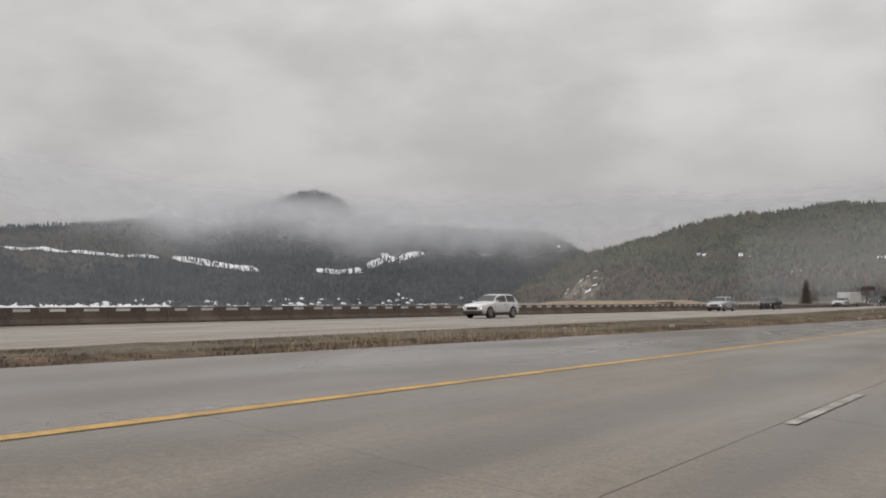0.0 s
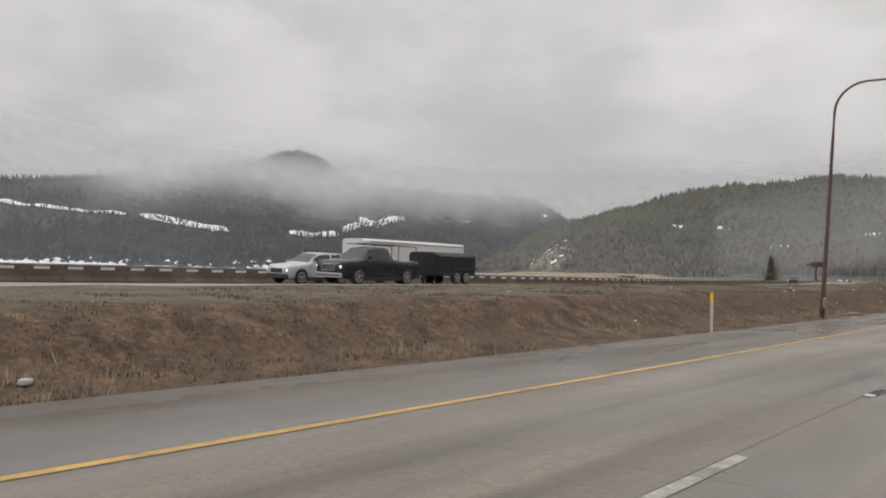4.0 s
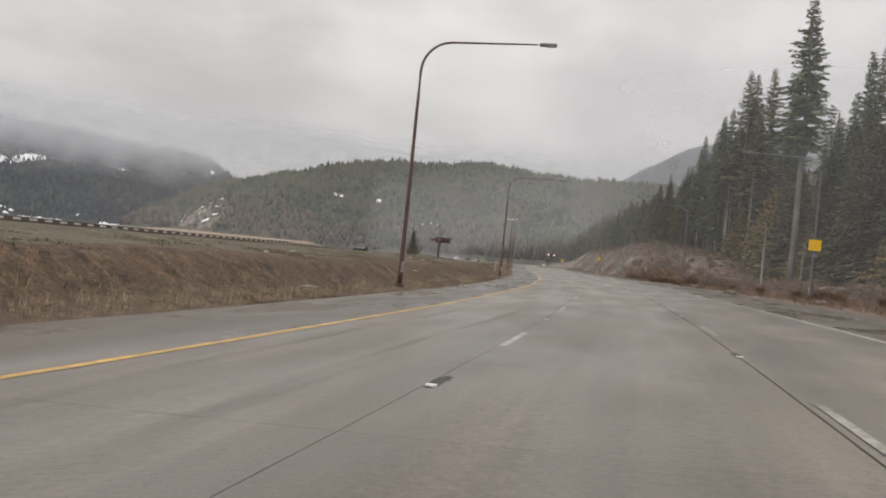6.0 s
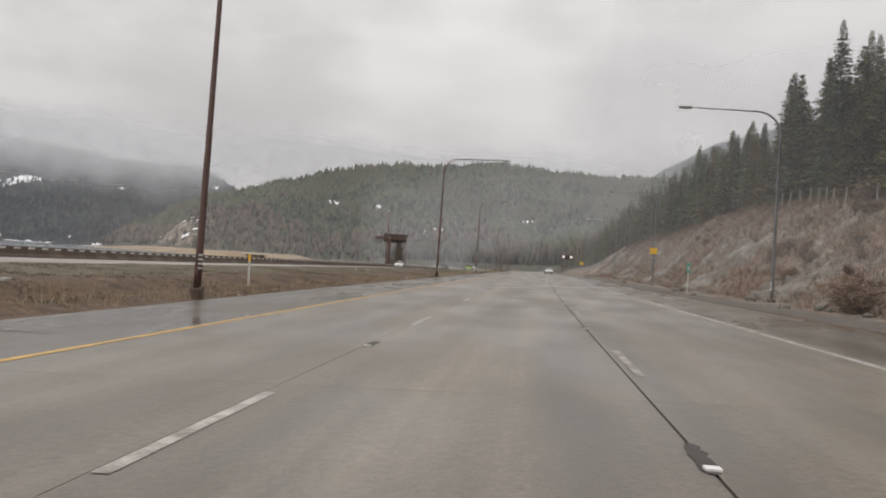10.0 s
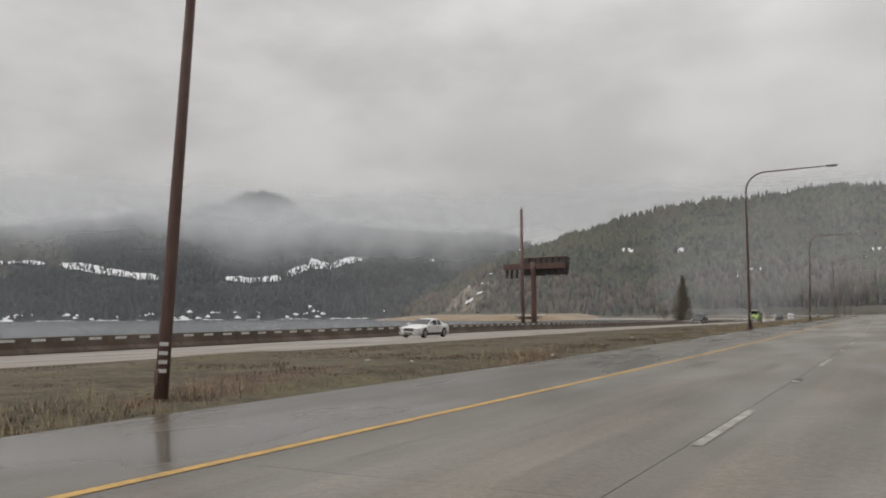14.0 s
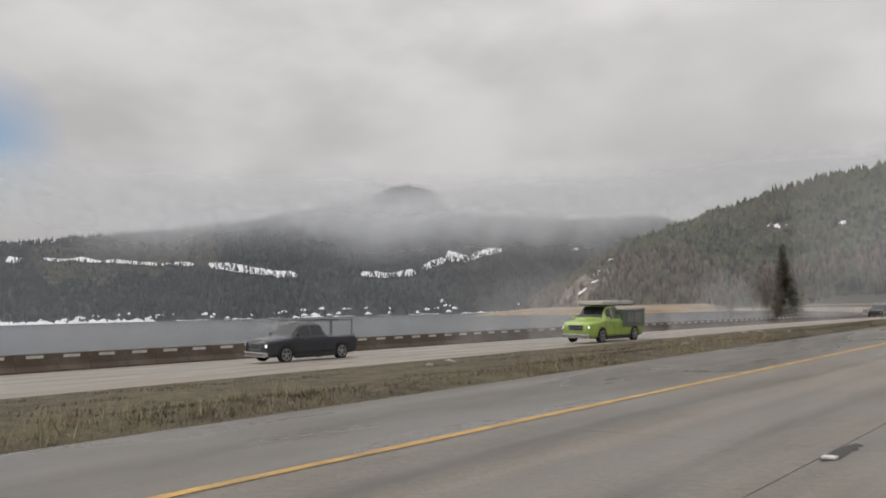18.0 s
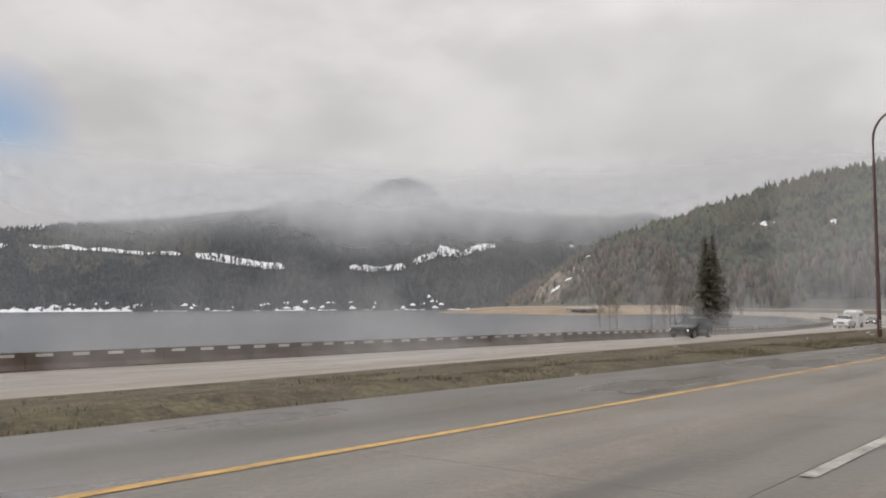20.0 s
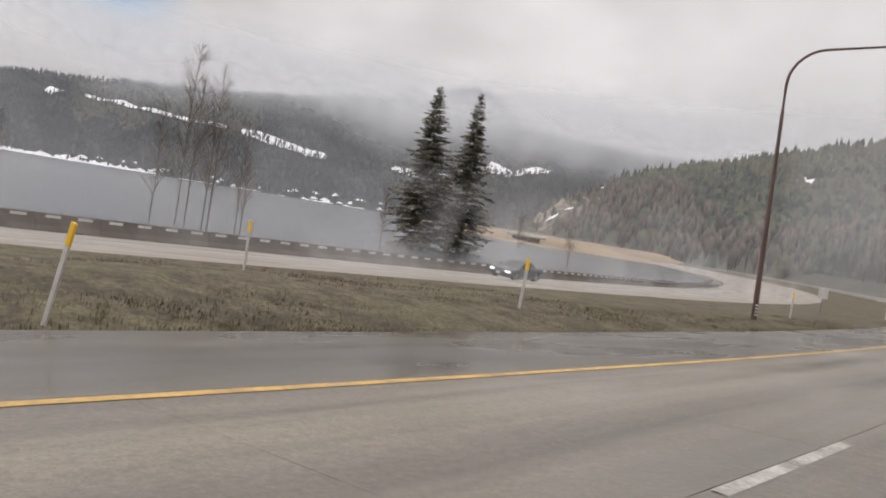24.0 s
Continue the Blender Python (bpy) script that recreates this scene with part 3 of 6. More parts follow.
def build_ground():
    s, side = np.meshgrid(ROWS, COLS, indexing="ij")
    z = ground_z(s, side)
    g = at(s, side, z)
    flat = g.reshape(-1, 3)
    n1, n2, n3 = wave(flat[:, :2], 0.25, 3.1), wave(flat[:, :2], 1.1, 7.7), wave(flat[:, :2], 0.06, 1.3)
    sd = side.ravel()
    med = (sd < -9.8) & (sd > -21.8)
    right = sd > 10.5
    lift = np.where(med, 0.07 * n1 + 0.07 * n2, 0) + np.where(right, np.clip((sd - 10.5) / 6, 0, 1) * (0.28 * n1 + 0.2 * n2 + 0.7 * n3 * np.clip((sd - 12) / 20, 0, 1)), 0)
    lift += np.where(sd < -45, 0.3 * n1, 0)
    flat[:, 2] += lift
    ob = sheet("ground", g, GRASS)
    for m in (TANGRASS, SCREE, FLOOR, OLIVEGROUND):
        ob.data.materials.append(m)
    mid = (side[:-1, :-1] + side[1:, 1:]) / 2
    ms = (s[:-1, :-1] + s[1:, 1:]) / 2
    border = -14.2 + 0.6 * np.sin(ms * 0.31) + 0.4 * np.sin(ms * 0.83)
    kind = np.where((mid < border) & (mid > -22.5), 1, np.where(mid > 11.5, 2, np.where(mid < -44, 2, 0)))
    olive = np.clip((ms - 390) / 120, 0, 1) > 0.5 + 0.45 * np.sin(ms * 0.4 + mid * 0.9) * np.sin(ms * 0.13)
    kind = np.where((mid > -22) & (mid < -9) & olive, 4, kind)
    kind = np.where((mid > 34) | (ms > 760) & (mid > 12), 3, kind)
    ob.data.polygons.foreach_set("material_index", kind.ravel().astype(np.int32))
    return tagged(ob, "dead brown grass verge and median beside the highway", "ground", kind="structure")


build_ground()
tagged(link_mesh("land_base", [(-6000, -5000, -9), (6000, -5000, -9), (6000, 8000, -9), (-6000, 8000, -9)], [(0, 1, 2, 3)], FLOOR), "dark low land reaching the horizon", "ground", kind="structure")
tagged(link_mesh("water", [(-3200, -3500, -3.0), (60, -3500, -3.0), (60, 1700, -3.0), (-900, 2700, -3.0), (-3200, 2700, -3.0)], [(0, 1, 2, 3, 4)], WATER), "calm grey lake water under cloud", "lake", kind="structure")


def ribbon(name, s, left, right, lift, zf, mat, label="", cols=2):
    sides = np.linspace(left, right, cols)
    ss, dd = np.meshgrid(s, sides, indexing="ij")
    ob = sheet(name, at(ss, dd, zf(ss, dd) + lift), mat)
    set_uv(ob.data, np.stack([dd, ss], -1).reshape(-1, 2))
    return tagged(ob, label, kind="structure")


S_LONG = np.concatenate([np.arange(-300, 900, 3.0), np.arange(900, 1750, 10.0)])
ribbon("road_bed", S_LONG, -6.0, 5.7, -0.02, road_z, JOINT, "dark joint filler under the concrete slabs", 6)
ribbon("shoulder_left", S_LONG, LEFT_EDGE, -5.88, 0.0, road_z, ASPHALT, "wet grey asphalt inner shoulder", 4)
ribbon("shoulder_right", S_LONG, 5.62, RIGHT_EDGE, 0.0, road_z, ASPHALT, "wet grey asphalt outer shoulder", 4)
ribbon("road_far", S_LONG, WB_FAR, WB_NEAR, 0.0, wb_z, FARROAD, "pale worn concrete far carriageway", 8)
ribbon("verge", np.arange(-20, 700, 2.0), RIGHT_EDGE - 0.1, 12.4, 0.03, ground_z, DIRT, "gravel strip beside the outer shoulder", 5)
ribbon("edge_line_yellow", S_LONG, -5.81, -5.66, 0.006, road_z, YELLOW, "solid yellow edge line, slightly worn")
ribbon("edge_line_white", S_LONG, 5.34, 5.48, 0.006, road_z, WHITE, "solid white edge line")
ribbon("far_edge_line", S_LONG, WB_NEAR - 1.6, WB_NEAR - 1.48, 0.008, wb_z, YELLOW, "yellow line of the far carriageway")
ribbon("far_edge_line_outer", S_LONG, WB_FAR + 3.0, WB_FAR + 3.12, 0.008, wb_z, WHITE, "white line of the far carriageway")

# lane dashes and raised markers
DASH0, STEP = 8.48, 12.19
dash_group = empty("lane_dashes", "worn white lane dashes on concrete", "lane marking", kind="structure")
marks = []
for lane, shift in ((-2.07, 0.0), (1.75, 5.5)):
    for k in range(-3, 70):
        s0 = DASH0 + shift + k * STEP
        s0 += float(np.interp(s0, [690, 780], [0, -5.2]))
        ss = np.linspace(s0, s0 + 3.05, 5)
        a = at(ss, lane - 0.06, road_z(ss, lane) + 0.007)
        b = at(ss, lane + 0.06, road_z(ss, lane) + 0.007)
        ob = sheet("dash", np.stack([a, b], 1), WHITE if lane < 0 else WORNWHITE, False)
        ob.parent = dash_group
        marks.append((s0 + 7.6, lane if lane < 0 else 1.59))


def road_marker():
    e = empty("raised_marker", "white raised road marker in a dark worn groove", "road marker", "markers between lanes")
    part("reflector", box((0.11, 0.10, 0.02), (0, 0, 0.012), 0.005), REFLECT, e)
    bm = bmesh.new()
    r = random.Random(7)
    rows = [(0.02 + 0.075 * math.sin(math.pi * k / 9) ** 0.6 * r.uniform(0.6, 1.2), -0.12 + 0.105 * k, 0.02 * r.uniform(-1, 1)) for k in range(10)]
    rim = [bm.verts.new((c + w, y, 0.004)) for w, y, c in rows] + [bm.verts.new((c - w, y, 0.004)) for w, y, c in rows[::-1]]
    bm.faces.new(rim)
    part("groove", bm, JOINT, e, "dark ragged worn groove")
    return e


first_marker = road_marker()
for i, (s0, lane) in enumerate(m for m in marks if -5 < m[0] < 620):
    p = at(s0, lane, road_z(s0, lane))
    m = pose(p[0], p[1], p[2] + 0.002, 0, 0, turn_at(s0))
    if i == 0:
        first_marker.matrix_basis = m
    else:
        copy_thing(first_marker, m)

# far carriageway dashes
far_dashes = empty("far_lane_dashes", "white lane dashes of the far carriageway", "lane marking", kind="structure")
for lane in (-28.6, -32.3):
    for k in range(0, 75):
        ss = np.linspace(k * STEP, k * STEP + 3.05, 4)
        ob = sheet("dash", np.stack([at(ss, lane - 0.06, wb_z(ss, lane) + 0.01), at(ss, lane + 0.06, wb_z(ss, lane) + 0.01)], 1), WHITE, False)
        ob.parent = far_dashes


# ---------------------------------------------------------------- far hills and mountain
def left_hill(theta, r):
    """Far mountain across the lake in polar form about (-200, 900); theta to the left of y, in degrees."""
    ridge_t = [15, 28, 38, 47, 52, 57, 63, 70, 78, 86, 94, 104, 118, 135, 160]
    ridge_r = [1750, 1900, 2080, 2350, 2560, 2750, 2760, 2640, 2560, 2500, 2420, 2400, 2400, 2400, 2400]
    height_t = [15, 28, 31, 34, 36, 38, 42, 47, 51.5, 53.3, 55, 57, 58.5, 63, 70, 78, 86, 94, 104, 118, 135, 160]
    height_z = [70, 130, 170, 235, 270, 280, 288, 305, 355, 455, 485, 478, 440, 405, 330, 275, 235, 190, 155, 130, 100, 90]
    shore_r = [1150, 1200, 1280, 1330, 1350, 1370, 1400, 1440, 1470, 1500, 1520, 1540, 1600, 1700, 1900]
    rr, zz, rs = np.interp(theta, ridge_t, ridge_r), np.interp(theta, height_t, height_z), np.interp(theta, ridge_t, shore_r)
    u = (r - rs) / (rr - rs)
    z = np.where(u < 1, zz * np.sign(u) * np.abs(u), zz - (u - 1) * 120)
    return np.maximum(z - 3.0, -8), u


def polar(theta, r):
    t = np.radians(theta)
    return -200 - np.sin(t) * r, 900 + np.cos(t) * r


def rough(x, y, scale, seed, size):
    return size * np.array([noise.fractal(Vector((a * scale + seed, b * scale, seed)), 0.9, 2.1, 4) for a, b in zip(np.ravel(x), np.ravel(y))]).reshape(np.shape(x))


th, rad = np.meshgrid(np.linspace(16, 150, 150), np.linspace(1100, 2950, 60), indexing="ij")
hx, hy = polar(th, rad)
hz, hu = left_hill(th, rad)
hz = hz + rough(hx, hy, 0.003, 4.0, 26) * np.clip(hu * 2, 0, 1)
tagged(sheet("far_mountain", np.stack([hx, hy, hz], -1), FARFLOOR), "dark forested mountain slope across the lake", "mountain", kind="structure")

RIDGE_X = [-1000, -900, -868, -846, -820, -790, -710, -622, -478, -365, -274, -168, -29, 150, 350, 600, 900]
RIDGE_Y = [1480, 1560, 1592, 1612, 1640, 1665, 1680, 1693, 1694, 1778, 1848, 1863, 1923, 1900, 1850, 1800, 1750]
RIDGE_Z = [-9, -9, 18, 62, 90, 102, 117, 138, 168, 181, 206, 189, 193, 183, 183, 193, 203]
BASE_Y = [1470, 1475, 1450, 1430, 1412, 1390, 1330, 1250, 1190, 1150, 1130, 1100, 1050, 1000, 950, 900, 850]


def right_hill(x, y):
    ry, rz, by = np.interp(x, RIDGE_X, RIDGE_Y), np.interp(x, RIDGE_X, RIDGE_Z), np.interp(x, RIDGE_X, BASE_Y)
    u = (y - by) / (ry - by)
    steep = np.interp(x, [-700, -600, -450, -350], [0.8, 0.55, 0.75, 0.95])
    return np.where(u < 0, -1.5 + u * 30, np.where(u < 1, -1.5 + (rz + 1.5) * np.abs(np.clip(u, 0, 1)) ** steep, rz - (u - 1) * 60)), u


gx, gy = np.meshgrid(np.linspace(-1000, 900, 110), np.linspace(840, 2150, 80), indexing="ij")
gz, gu = right_hill(gx, gy)
gz = gz + rough(gx, gy, 0.006, 9.0, 12) * np.clip(gu * 3, 0, 1)
tagged(sheet("far_hill", np.stack([gx, gy, gz], -1), FLOOR), "forested hill beyond the end of the lake", "hill", kind="structure")

mx, my = np.meshgrid(np.linspace(-900, 2600, 60), np.linspace(2500, 4200, 40), indexing="ij")
mz = np.interp(mx, [-900, -300, 60, 230, 450, 700, 1200, 2600], [60, 180, 440, 530, 590, 640, 620, 500]) * smooth((my - 2500) / 1000) + rough(mx, my, 0.003, 2.0, 25)
tagged(sheet("distant_mountain", np.stack([mx, my, mz], -1), FORESTHAZE), "distant dark wooded mountain shoulder", "mountain", kind="structure")


def forest(name, pos, high, wide, mat, tiers, sides, label, seed, category="forest", bare=False):
    """Many far trees joined into one mesh: stacked ragged cones."""
    rs = np.random.RandomState(seed)
    n = len(pos)
    verts, faces = [], []
    for k in range(tiers):
        base, top = 0.06 + 0.72 * k / tiers, min(1.0, 0.06 + 0.72 * (k + 1) / tiers + 0.26)
        r = 0.5 * (1 - 0.75 * k / tiers)
        if bare:
            base, top, r = 0.25, 1.0, 0.5
        i0 = len(verts)
        verts.append((0, 0, top))
        for a in range(sides):
            verts.append((r * math.cos(2 * math.pi * a / sides), r * math.sin(2 * math.pi * a / sides), base if not bare else 0.55))
        for a in range(sides):
            faces.append((i0, i0 + 1 + a, i0 + 1 + (a + 1) % sides))
        if bare:
            verts.append((0, 0, 0.0))
            for a in range(sides):
                faces.append((i0 + sides + 1, i0 + 1 + (a + 1) % sides, i0 + 1 + a))
    v, f = np.array(verts), np.array(faces)
    ang = rs.rand(n) * 6.28
    jit = 1 + 0.5 * (rs.rand(n, len(v)) - 0.5)
    w = (wide * (0.8 + 0.4 * rs.rand(n)))[:, None] * jit
    x = (np.cos(ang)[:, None] * v[:, 0] - np.sin(ang)[:, None] * v[:, 1]) * w
    y = (np.sin(ang)[:, None] * v[:, 0] + np.cos(ang)[:, None] * v[:, 1]) * w
    z = v[:, 2] * high[:, None] * (1 + 0.06 * (rs.rand(n, len(v)) - 0.5)) - 0.5
    allv = np.stack([x + pos[:, 0:1], y + pos[:, 1:2], z + pos[:, 2:3]], -1).reshape(-1, 3)
    allf = (f[None] + (np.arange(n) * len(v))[:, None, None]).reshape(-1, 3)
    return tagged(quick(name, allv, allf, mat), label, category, kind="stuff")


rs = np.random.RandomState(5)
# snow bands on the far slope: stretches of angle, the share of the slope at which they lie, thickness
BANDS = [(85.7, 84.5, 0.70, 0.74, 0.07), (83.5, 79.7, 0.785, 0.59, 0.055), (79.7, 73.6, 0.59, 0.445, 0.04), (72.8, 66.2, 0.41, 0.28, 0.065), (61.2, 56.5, 0.235, 0.215, 0.045),
         (56.0, 53.7, 0.235, 0.31, 0.05), (53.7, 48.5, 0.32, 0.485, 0.068), (43.2, 42.0, 0.555, 0.575, 0.03), (35.1, 34.0, 0.75, 0.84, 0.05), (36.5, 36.1, 0.30, 0.31, 0.02)]


def band_at(theta):
    for a, b, u0, u1, thick in BANDS:
        if b <= theta <= a:
            k = (a - theta) / (a - b)
            return u0 + (u1 - u0) * k, thick
    return None


def slope_r(theta, u):
    r = np.linspace(1100, 2900, 400)
    return np.interp(u, left_hill(np.full(400, theta), r)[1], r)


for a, b, u0, u1, thick in BANDS:
    ts = np.linspace(a, b, max(6, int((a - b) * 10)))
    g = []
    for i, t in enumerate(ts):
        u = u0 + (u1 - u0) * i / (len(ts) - 1)
        e = min(1, i / 3, (len(ts) - 1 - i) / 3) * (0.75 + 0.5 * abs(noise.noise(Vector((t * 2.0, 3.0, 0)))))
        us = np.linspace(u - thick * 0.5 * e - 0.001, u + thick * 0.5 * e + 0.001, 5)
        r = slope_r(t, us)
        x, y = polar(np.full(5, t), r)
        z = left_hill(np.full(5, t), r)[0] + rough(x, y, 0.003, 4.0, 26) * np.clip(us * 2, 0, 1) + 2.5
        g.append(np.stack([x, y, z], -1))
    tagged(sheet("snow_band", np.array(g), SNOW), "strip of old snow in a clearing on the far slope", "snow", "snow bands on the mountain", kind="structure")

n = 40000
t_, u_ = rs.uniform(17, 118, n), rs.rand(n) ** 0.9 * 1.02 + 0.004
r_ = np.array([np.interp(u, [0, 1], [np.interp(t, [15, 28, 38, 47, 57, 70, 86, 104, 118], [1150, 1200, 1280, 1330, 1370, 1440, 1500, 1540, 1600]),
                                     np.interp(t, [15, 28, 38, 47, 52, 57, 63, 70, 78, 86, 94, 104, 118], [1750, 1900, 2080, 2350, 2560, 2750, 2760, 2640, 2560, 2500, 2420, 2400, 2400])]) for t, u in zip(t_, u_)])
keep = np.ones(n, bool)
for i in range(n):
    bnd = band_at(t_[i])
    if bnd and -0.3 * bnd[1] < u_[i] - bnd[0] < 0.55 * bnd[1] and rs.rand() < 0.72:
        keep[i] = False
    elif bnd and -0.09 < u_[i] - bnd[0] < -0.3 * bnd[1] and rs.rand() < 0.4:
        keep[i] = False
x_, y_ = polar(t_, r_)
z_ = left_hill(t_, r_)[0] + rough(x_, y_, 0.003, 4.0, 26) * np.clip(u_ * 2, 0, 1)
pos = np.stack([x_, y_, z_], -1)[keep]
clearing = ((t_ > 71) & (t_ < 84) & (u_ > 0.42 + 0.06 * np.sin(t_ * 1.7)) & (u_ < 0.93) & (rs.rand(n) < 0.8))[keep]
forest("mountain_forest", pos[~clearing], 8 + 11 * rs.rand((~clearing).sum()) ** 1.6, rs.uniform(5.5, 8.5, (~clearing).sum()), FORESTHAZE, 2, 5, "dense dark conifer forest on the far mountain", 11)
forest("young_growth", pos[clearing], rs.uniform(4, 8, clearing.sum()), rs.uniform(5.0, 8.0, clearing.sum()), YOUNGWOOD, 2, 5, "young olive-brown growth in a clearing of the far mountain", 14)

# thin spruces that stand before the lower edge of the snow
t_, u_ = [], []
for a, b, u0, u1, thick in BANDS:
    for i in range(int((a - b) * 15)):
        k = rs.rand()
        t_.append(a + (b - a) * k)
        u_.append(u0 + (u1 - u0) * k - thick * rs.uniform(0.05, 0.75))
t_, u_ = np.array(t_), np.array(u_)
r_ = np.array([slope_r(t, u) for t, u in zip(t_, u_)])
x_, y_ = polar(t_, r_)
pos = np.stack([x_, y_, left_hill(t_, r_)[0] + rough(x_, y_, 0.003, 4.0, 26) * np.clip(u_ * 2, 0, 1)], -1)
forest("snow_edge_trees", pos, rs.uniform(9, 20, len(pos)), rs.uniform(2.6, 4.6, len(pos)), FORESTHAZE, 2, 5, "thin dark spruces along the lower edge of the snow", 15)

# pale strip of snow and open patches along the far shore
for a, b, w in ((118, 78.8, 9.0), (77.5, 74.6, 2.5), (73.6, 71.2, 3), (70.2, 68.9, 2), (68.3, 65.4, 4), (64.9, 62.9, 3), (61.2, 59.8, 2.5), (58.5, 55.5, 3), (54, 50, 3), (47, 41.3, 8)):
    ts = np.linspace(a, b, max(8, int((a - b) * 6)))
    g = []
    for i, t in enumerate(ts):
        r0 = slope_r(t, 0.0)
        e = min(1, i / 2 + 0.05, (len(ts) - 1 - i) / 2 + 0.05) * (0.45 + 1.3 * abs(noise.noise(Vector((t * 5.0, 8.0, 0)))))
        g.append([(*polar(t, r0 - 6 + k * 5), -2.8 + (k * w / 4 + 0.1) * e) for k in range(5)])
    tagged(sheet("shore_snow", np.array(g), SNOW), "low bank of old snow along the far shore", "snow", "snow along the shore", kind="structure")

# small patches of snow scattered just above the water
for i in range(46):
    t, w, u = rs.uniform(46, 92), rs.uniform(3, 11), rs.rand() ** 2 * 0.05 + 0.004
    g = []
    for k in np.linspace(-1, 1, 6):
        tt = t + k * w / 26.0
        r = slope_r(tt, np.array([u, u + 0.006 * (1.2 - abs(k)) * rs.uniform(0.7, 1.4)]))
        x, y = polar(np.full(2, tt), r)
        z = left_hill(np.full(2, tt), r)[0] + np.array([1.5, 1.5 + rs.uniform(1.5, 4.0) * (1.1 - abs(k))])
        g.append(np.stack([x, y, z], -1))
    tagged(sheet("snow_patch", np.array(g), SNOW), "small patch of old snow above the shore", "snow", "snow along the shore", kind="structure")

# forest on the near hill
n = 23000
x_, u_ = rs.uniform(-872, 750, n), rs.rand(n) * 1.03
y_ = np.interp(x_, RIDGE_X, BASE_Y) + u_ * (np.interp(x_, RIDGE_X, RIDGE_Y) - np.interp(x_, RIDGE_X, BASE_Y))
z_ = right_hill(x_, y_)[0] + rough(x_, y_, 0.006, 9.0, 12) * np.clip(u_ * 3, 0, 1)
pos = np.stack([x_, y_, z_], -1)
bluff = (x_ > -655) & (x_ < -560) & (u_ < 0.17) & (rs.rand(n) < 0.8)
woods = (u_ < 0.18 + 0.06 * np.sin(x_ * 0.02)) & (rs.rand(n) < 0.75) | (rs.rand(n) < 0.05)
scar = np.zeros(n, bool)
for cx, cy, cr in ((-436, 1376, 14), (-366, 1396, 18), (-252, 1280, 16), (-262, 1262, 14), (-400, 1400, 10), (-150, 1330, 14)):
    scar |= (x_ - cx) ** 2 + ((y_ - cy) * 0.8) ** 2 < cr ** 2
ok = ~bluff & ~scar
hi = ok & ~woods
clump = 1.08 + 0.75 * wave(pos[hi][:, :2], 0.018, 3.0) + 0.35 * wave(pos[hi][:, :2], 0.06, 8.0)
forest("hill_forest", pos[hi], (6.5 + 8.5 * rs.rand(hi.sum()) ** 1.8) * clump, rs.uniform(6.5, 11.5, hi.sum()), FOREST, 3, 6, "dense conifer forest on the hill", 12)
lo = ok & woods
forest("bare_woods", pos[lo], rs.uniform(9, 18, lo.sum()), rs.uniform(2.6, 5.0, lo.sum()), BIRCH, 1, 6, "leafless grey-brown woods at the foot of the hill", 13, "woods", True)
for cx, cy, w in ((-436, 1376, 9), (-366, 1396, 12), (-256, 1272, 11), (-262, 1256, 8), (-150, 1330, 8)):
    k = np.linspace(0, 1, 6)
    a, b = np.meshgrid(cx + (k - 0.5) * 2 * w, cy + (k - 0.5) * 2.4 * w, indexing="ij")
    b = b + 4 * np.sin(a * 0.7)
    c = right_hill(a, b)[0] + rough(a, b, 0.006, 9.0, 12) * np.clip(right_hill(a, b)[1] * 3, 0, 1) + 1.5
    tagged(sheet("snow_scar", np.stack([a, b, c], -1), SNOW), "small patch of snow in a gap of the hill forest", "snow", "snow patches on the hill", kind="structure")

# pale rock bluff at the hill's left foot
bx, bu = np.meshgrid(np.linspace(-660, -556, 70), np.linspace(0, 0.17, 34), indexing="ij")
by = np.interp(bx, RIDGE_X, BASE_Y) + bu * (np.interp(bx, RIDGE_X, RIDGE_Y) - np.interp(bx, RIDGE_X, BASE_Y))
bz = right_hill(bx, by)[0] + rough(bx, by, 0.006, 9.0, 12) * np.clip(bu * 3, 0, 1) + 2.0 + rough(bx, by, 0.07, 5.0, 9) + rough(bx, by, 0.2, 2.0, 3) - 10 * smooth((bu - 0.09) / 0.08) - 8 * np.abs((bx + 607) / 57) ** 3
tagged(sheet("rock_bluff", np.stack([bx, by, bz], -1), FARROCK, False), "pale broken rock face with snow pockets", "rock", kind="structure")
for cx, cu, w in ((-621, 0.10, 5), (-612, 0.13, 3.5), (-600, 0.16, 4), (-650, 0.06, 3), (-640, 0.03, 4), (-590, 0.10, 3), (-575, 0.05, 4), (-583, 0.02, 5), (-630, 0.15, 2.5), (-605, 0.05, 3), (-565, 0.09, 2.5)):
    cy = np.interp(cx, RIDGE_X, BASE_Y) + cu * (np.interp(cx, RIDGE_X, RIDGE_Y) - np.interp(cx, RIDGE_X, BASE_Y))
    k = np.linspace(0, 1, 5)
    a, b = np.meshgrid(cx + (k - 0.5) * 2 * w, cy + (k - 0.5) * w, indexing="ij")
    c = right_hill(a, b)[0] + 6 + rough(a, b, 0.006, 9.0, 12) * np.clip(right_hill(a, b)[1] * 3, 0, 1)
    tagged(sheet("snow_pocket", np.stack([a, b, c], -1), SNOW), "pocket of snow on the rock bluff", "snow", "snow pockets on the bluff", kind="structure")

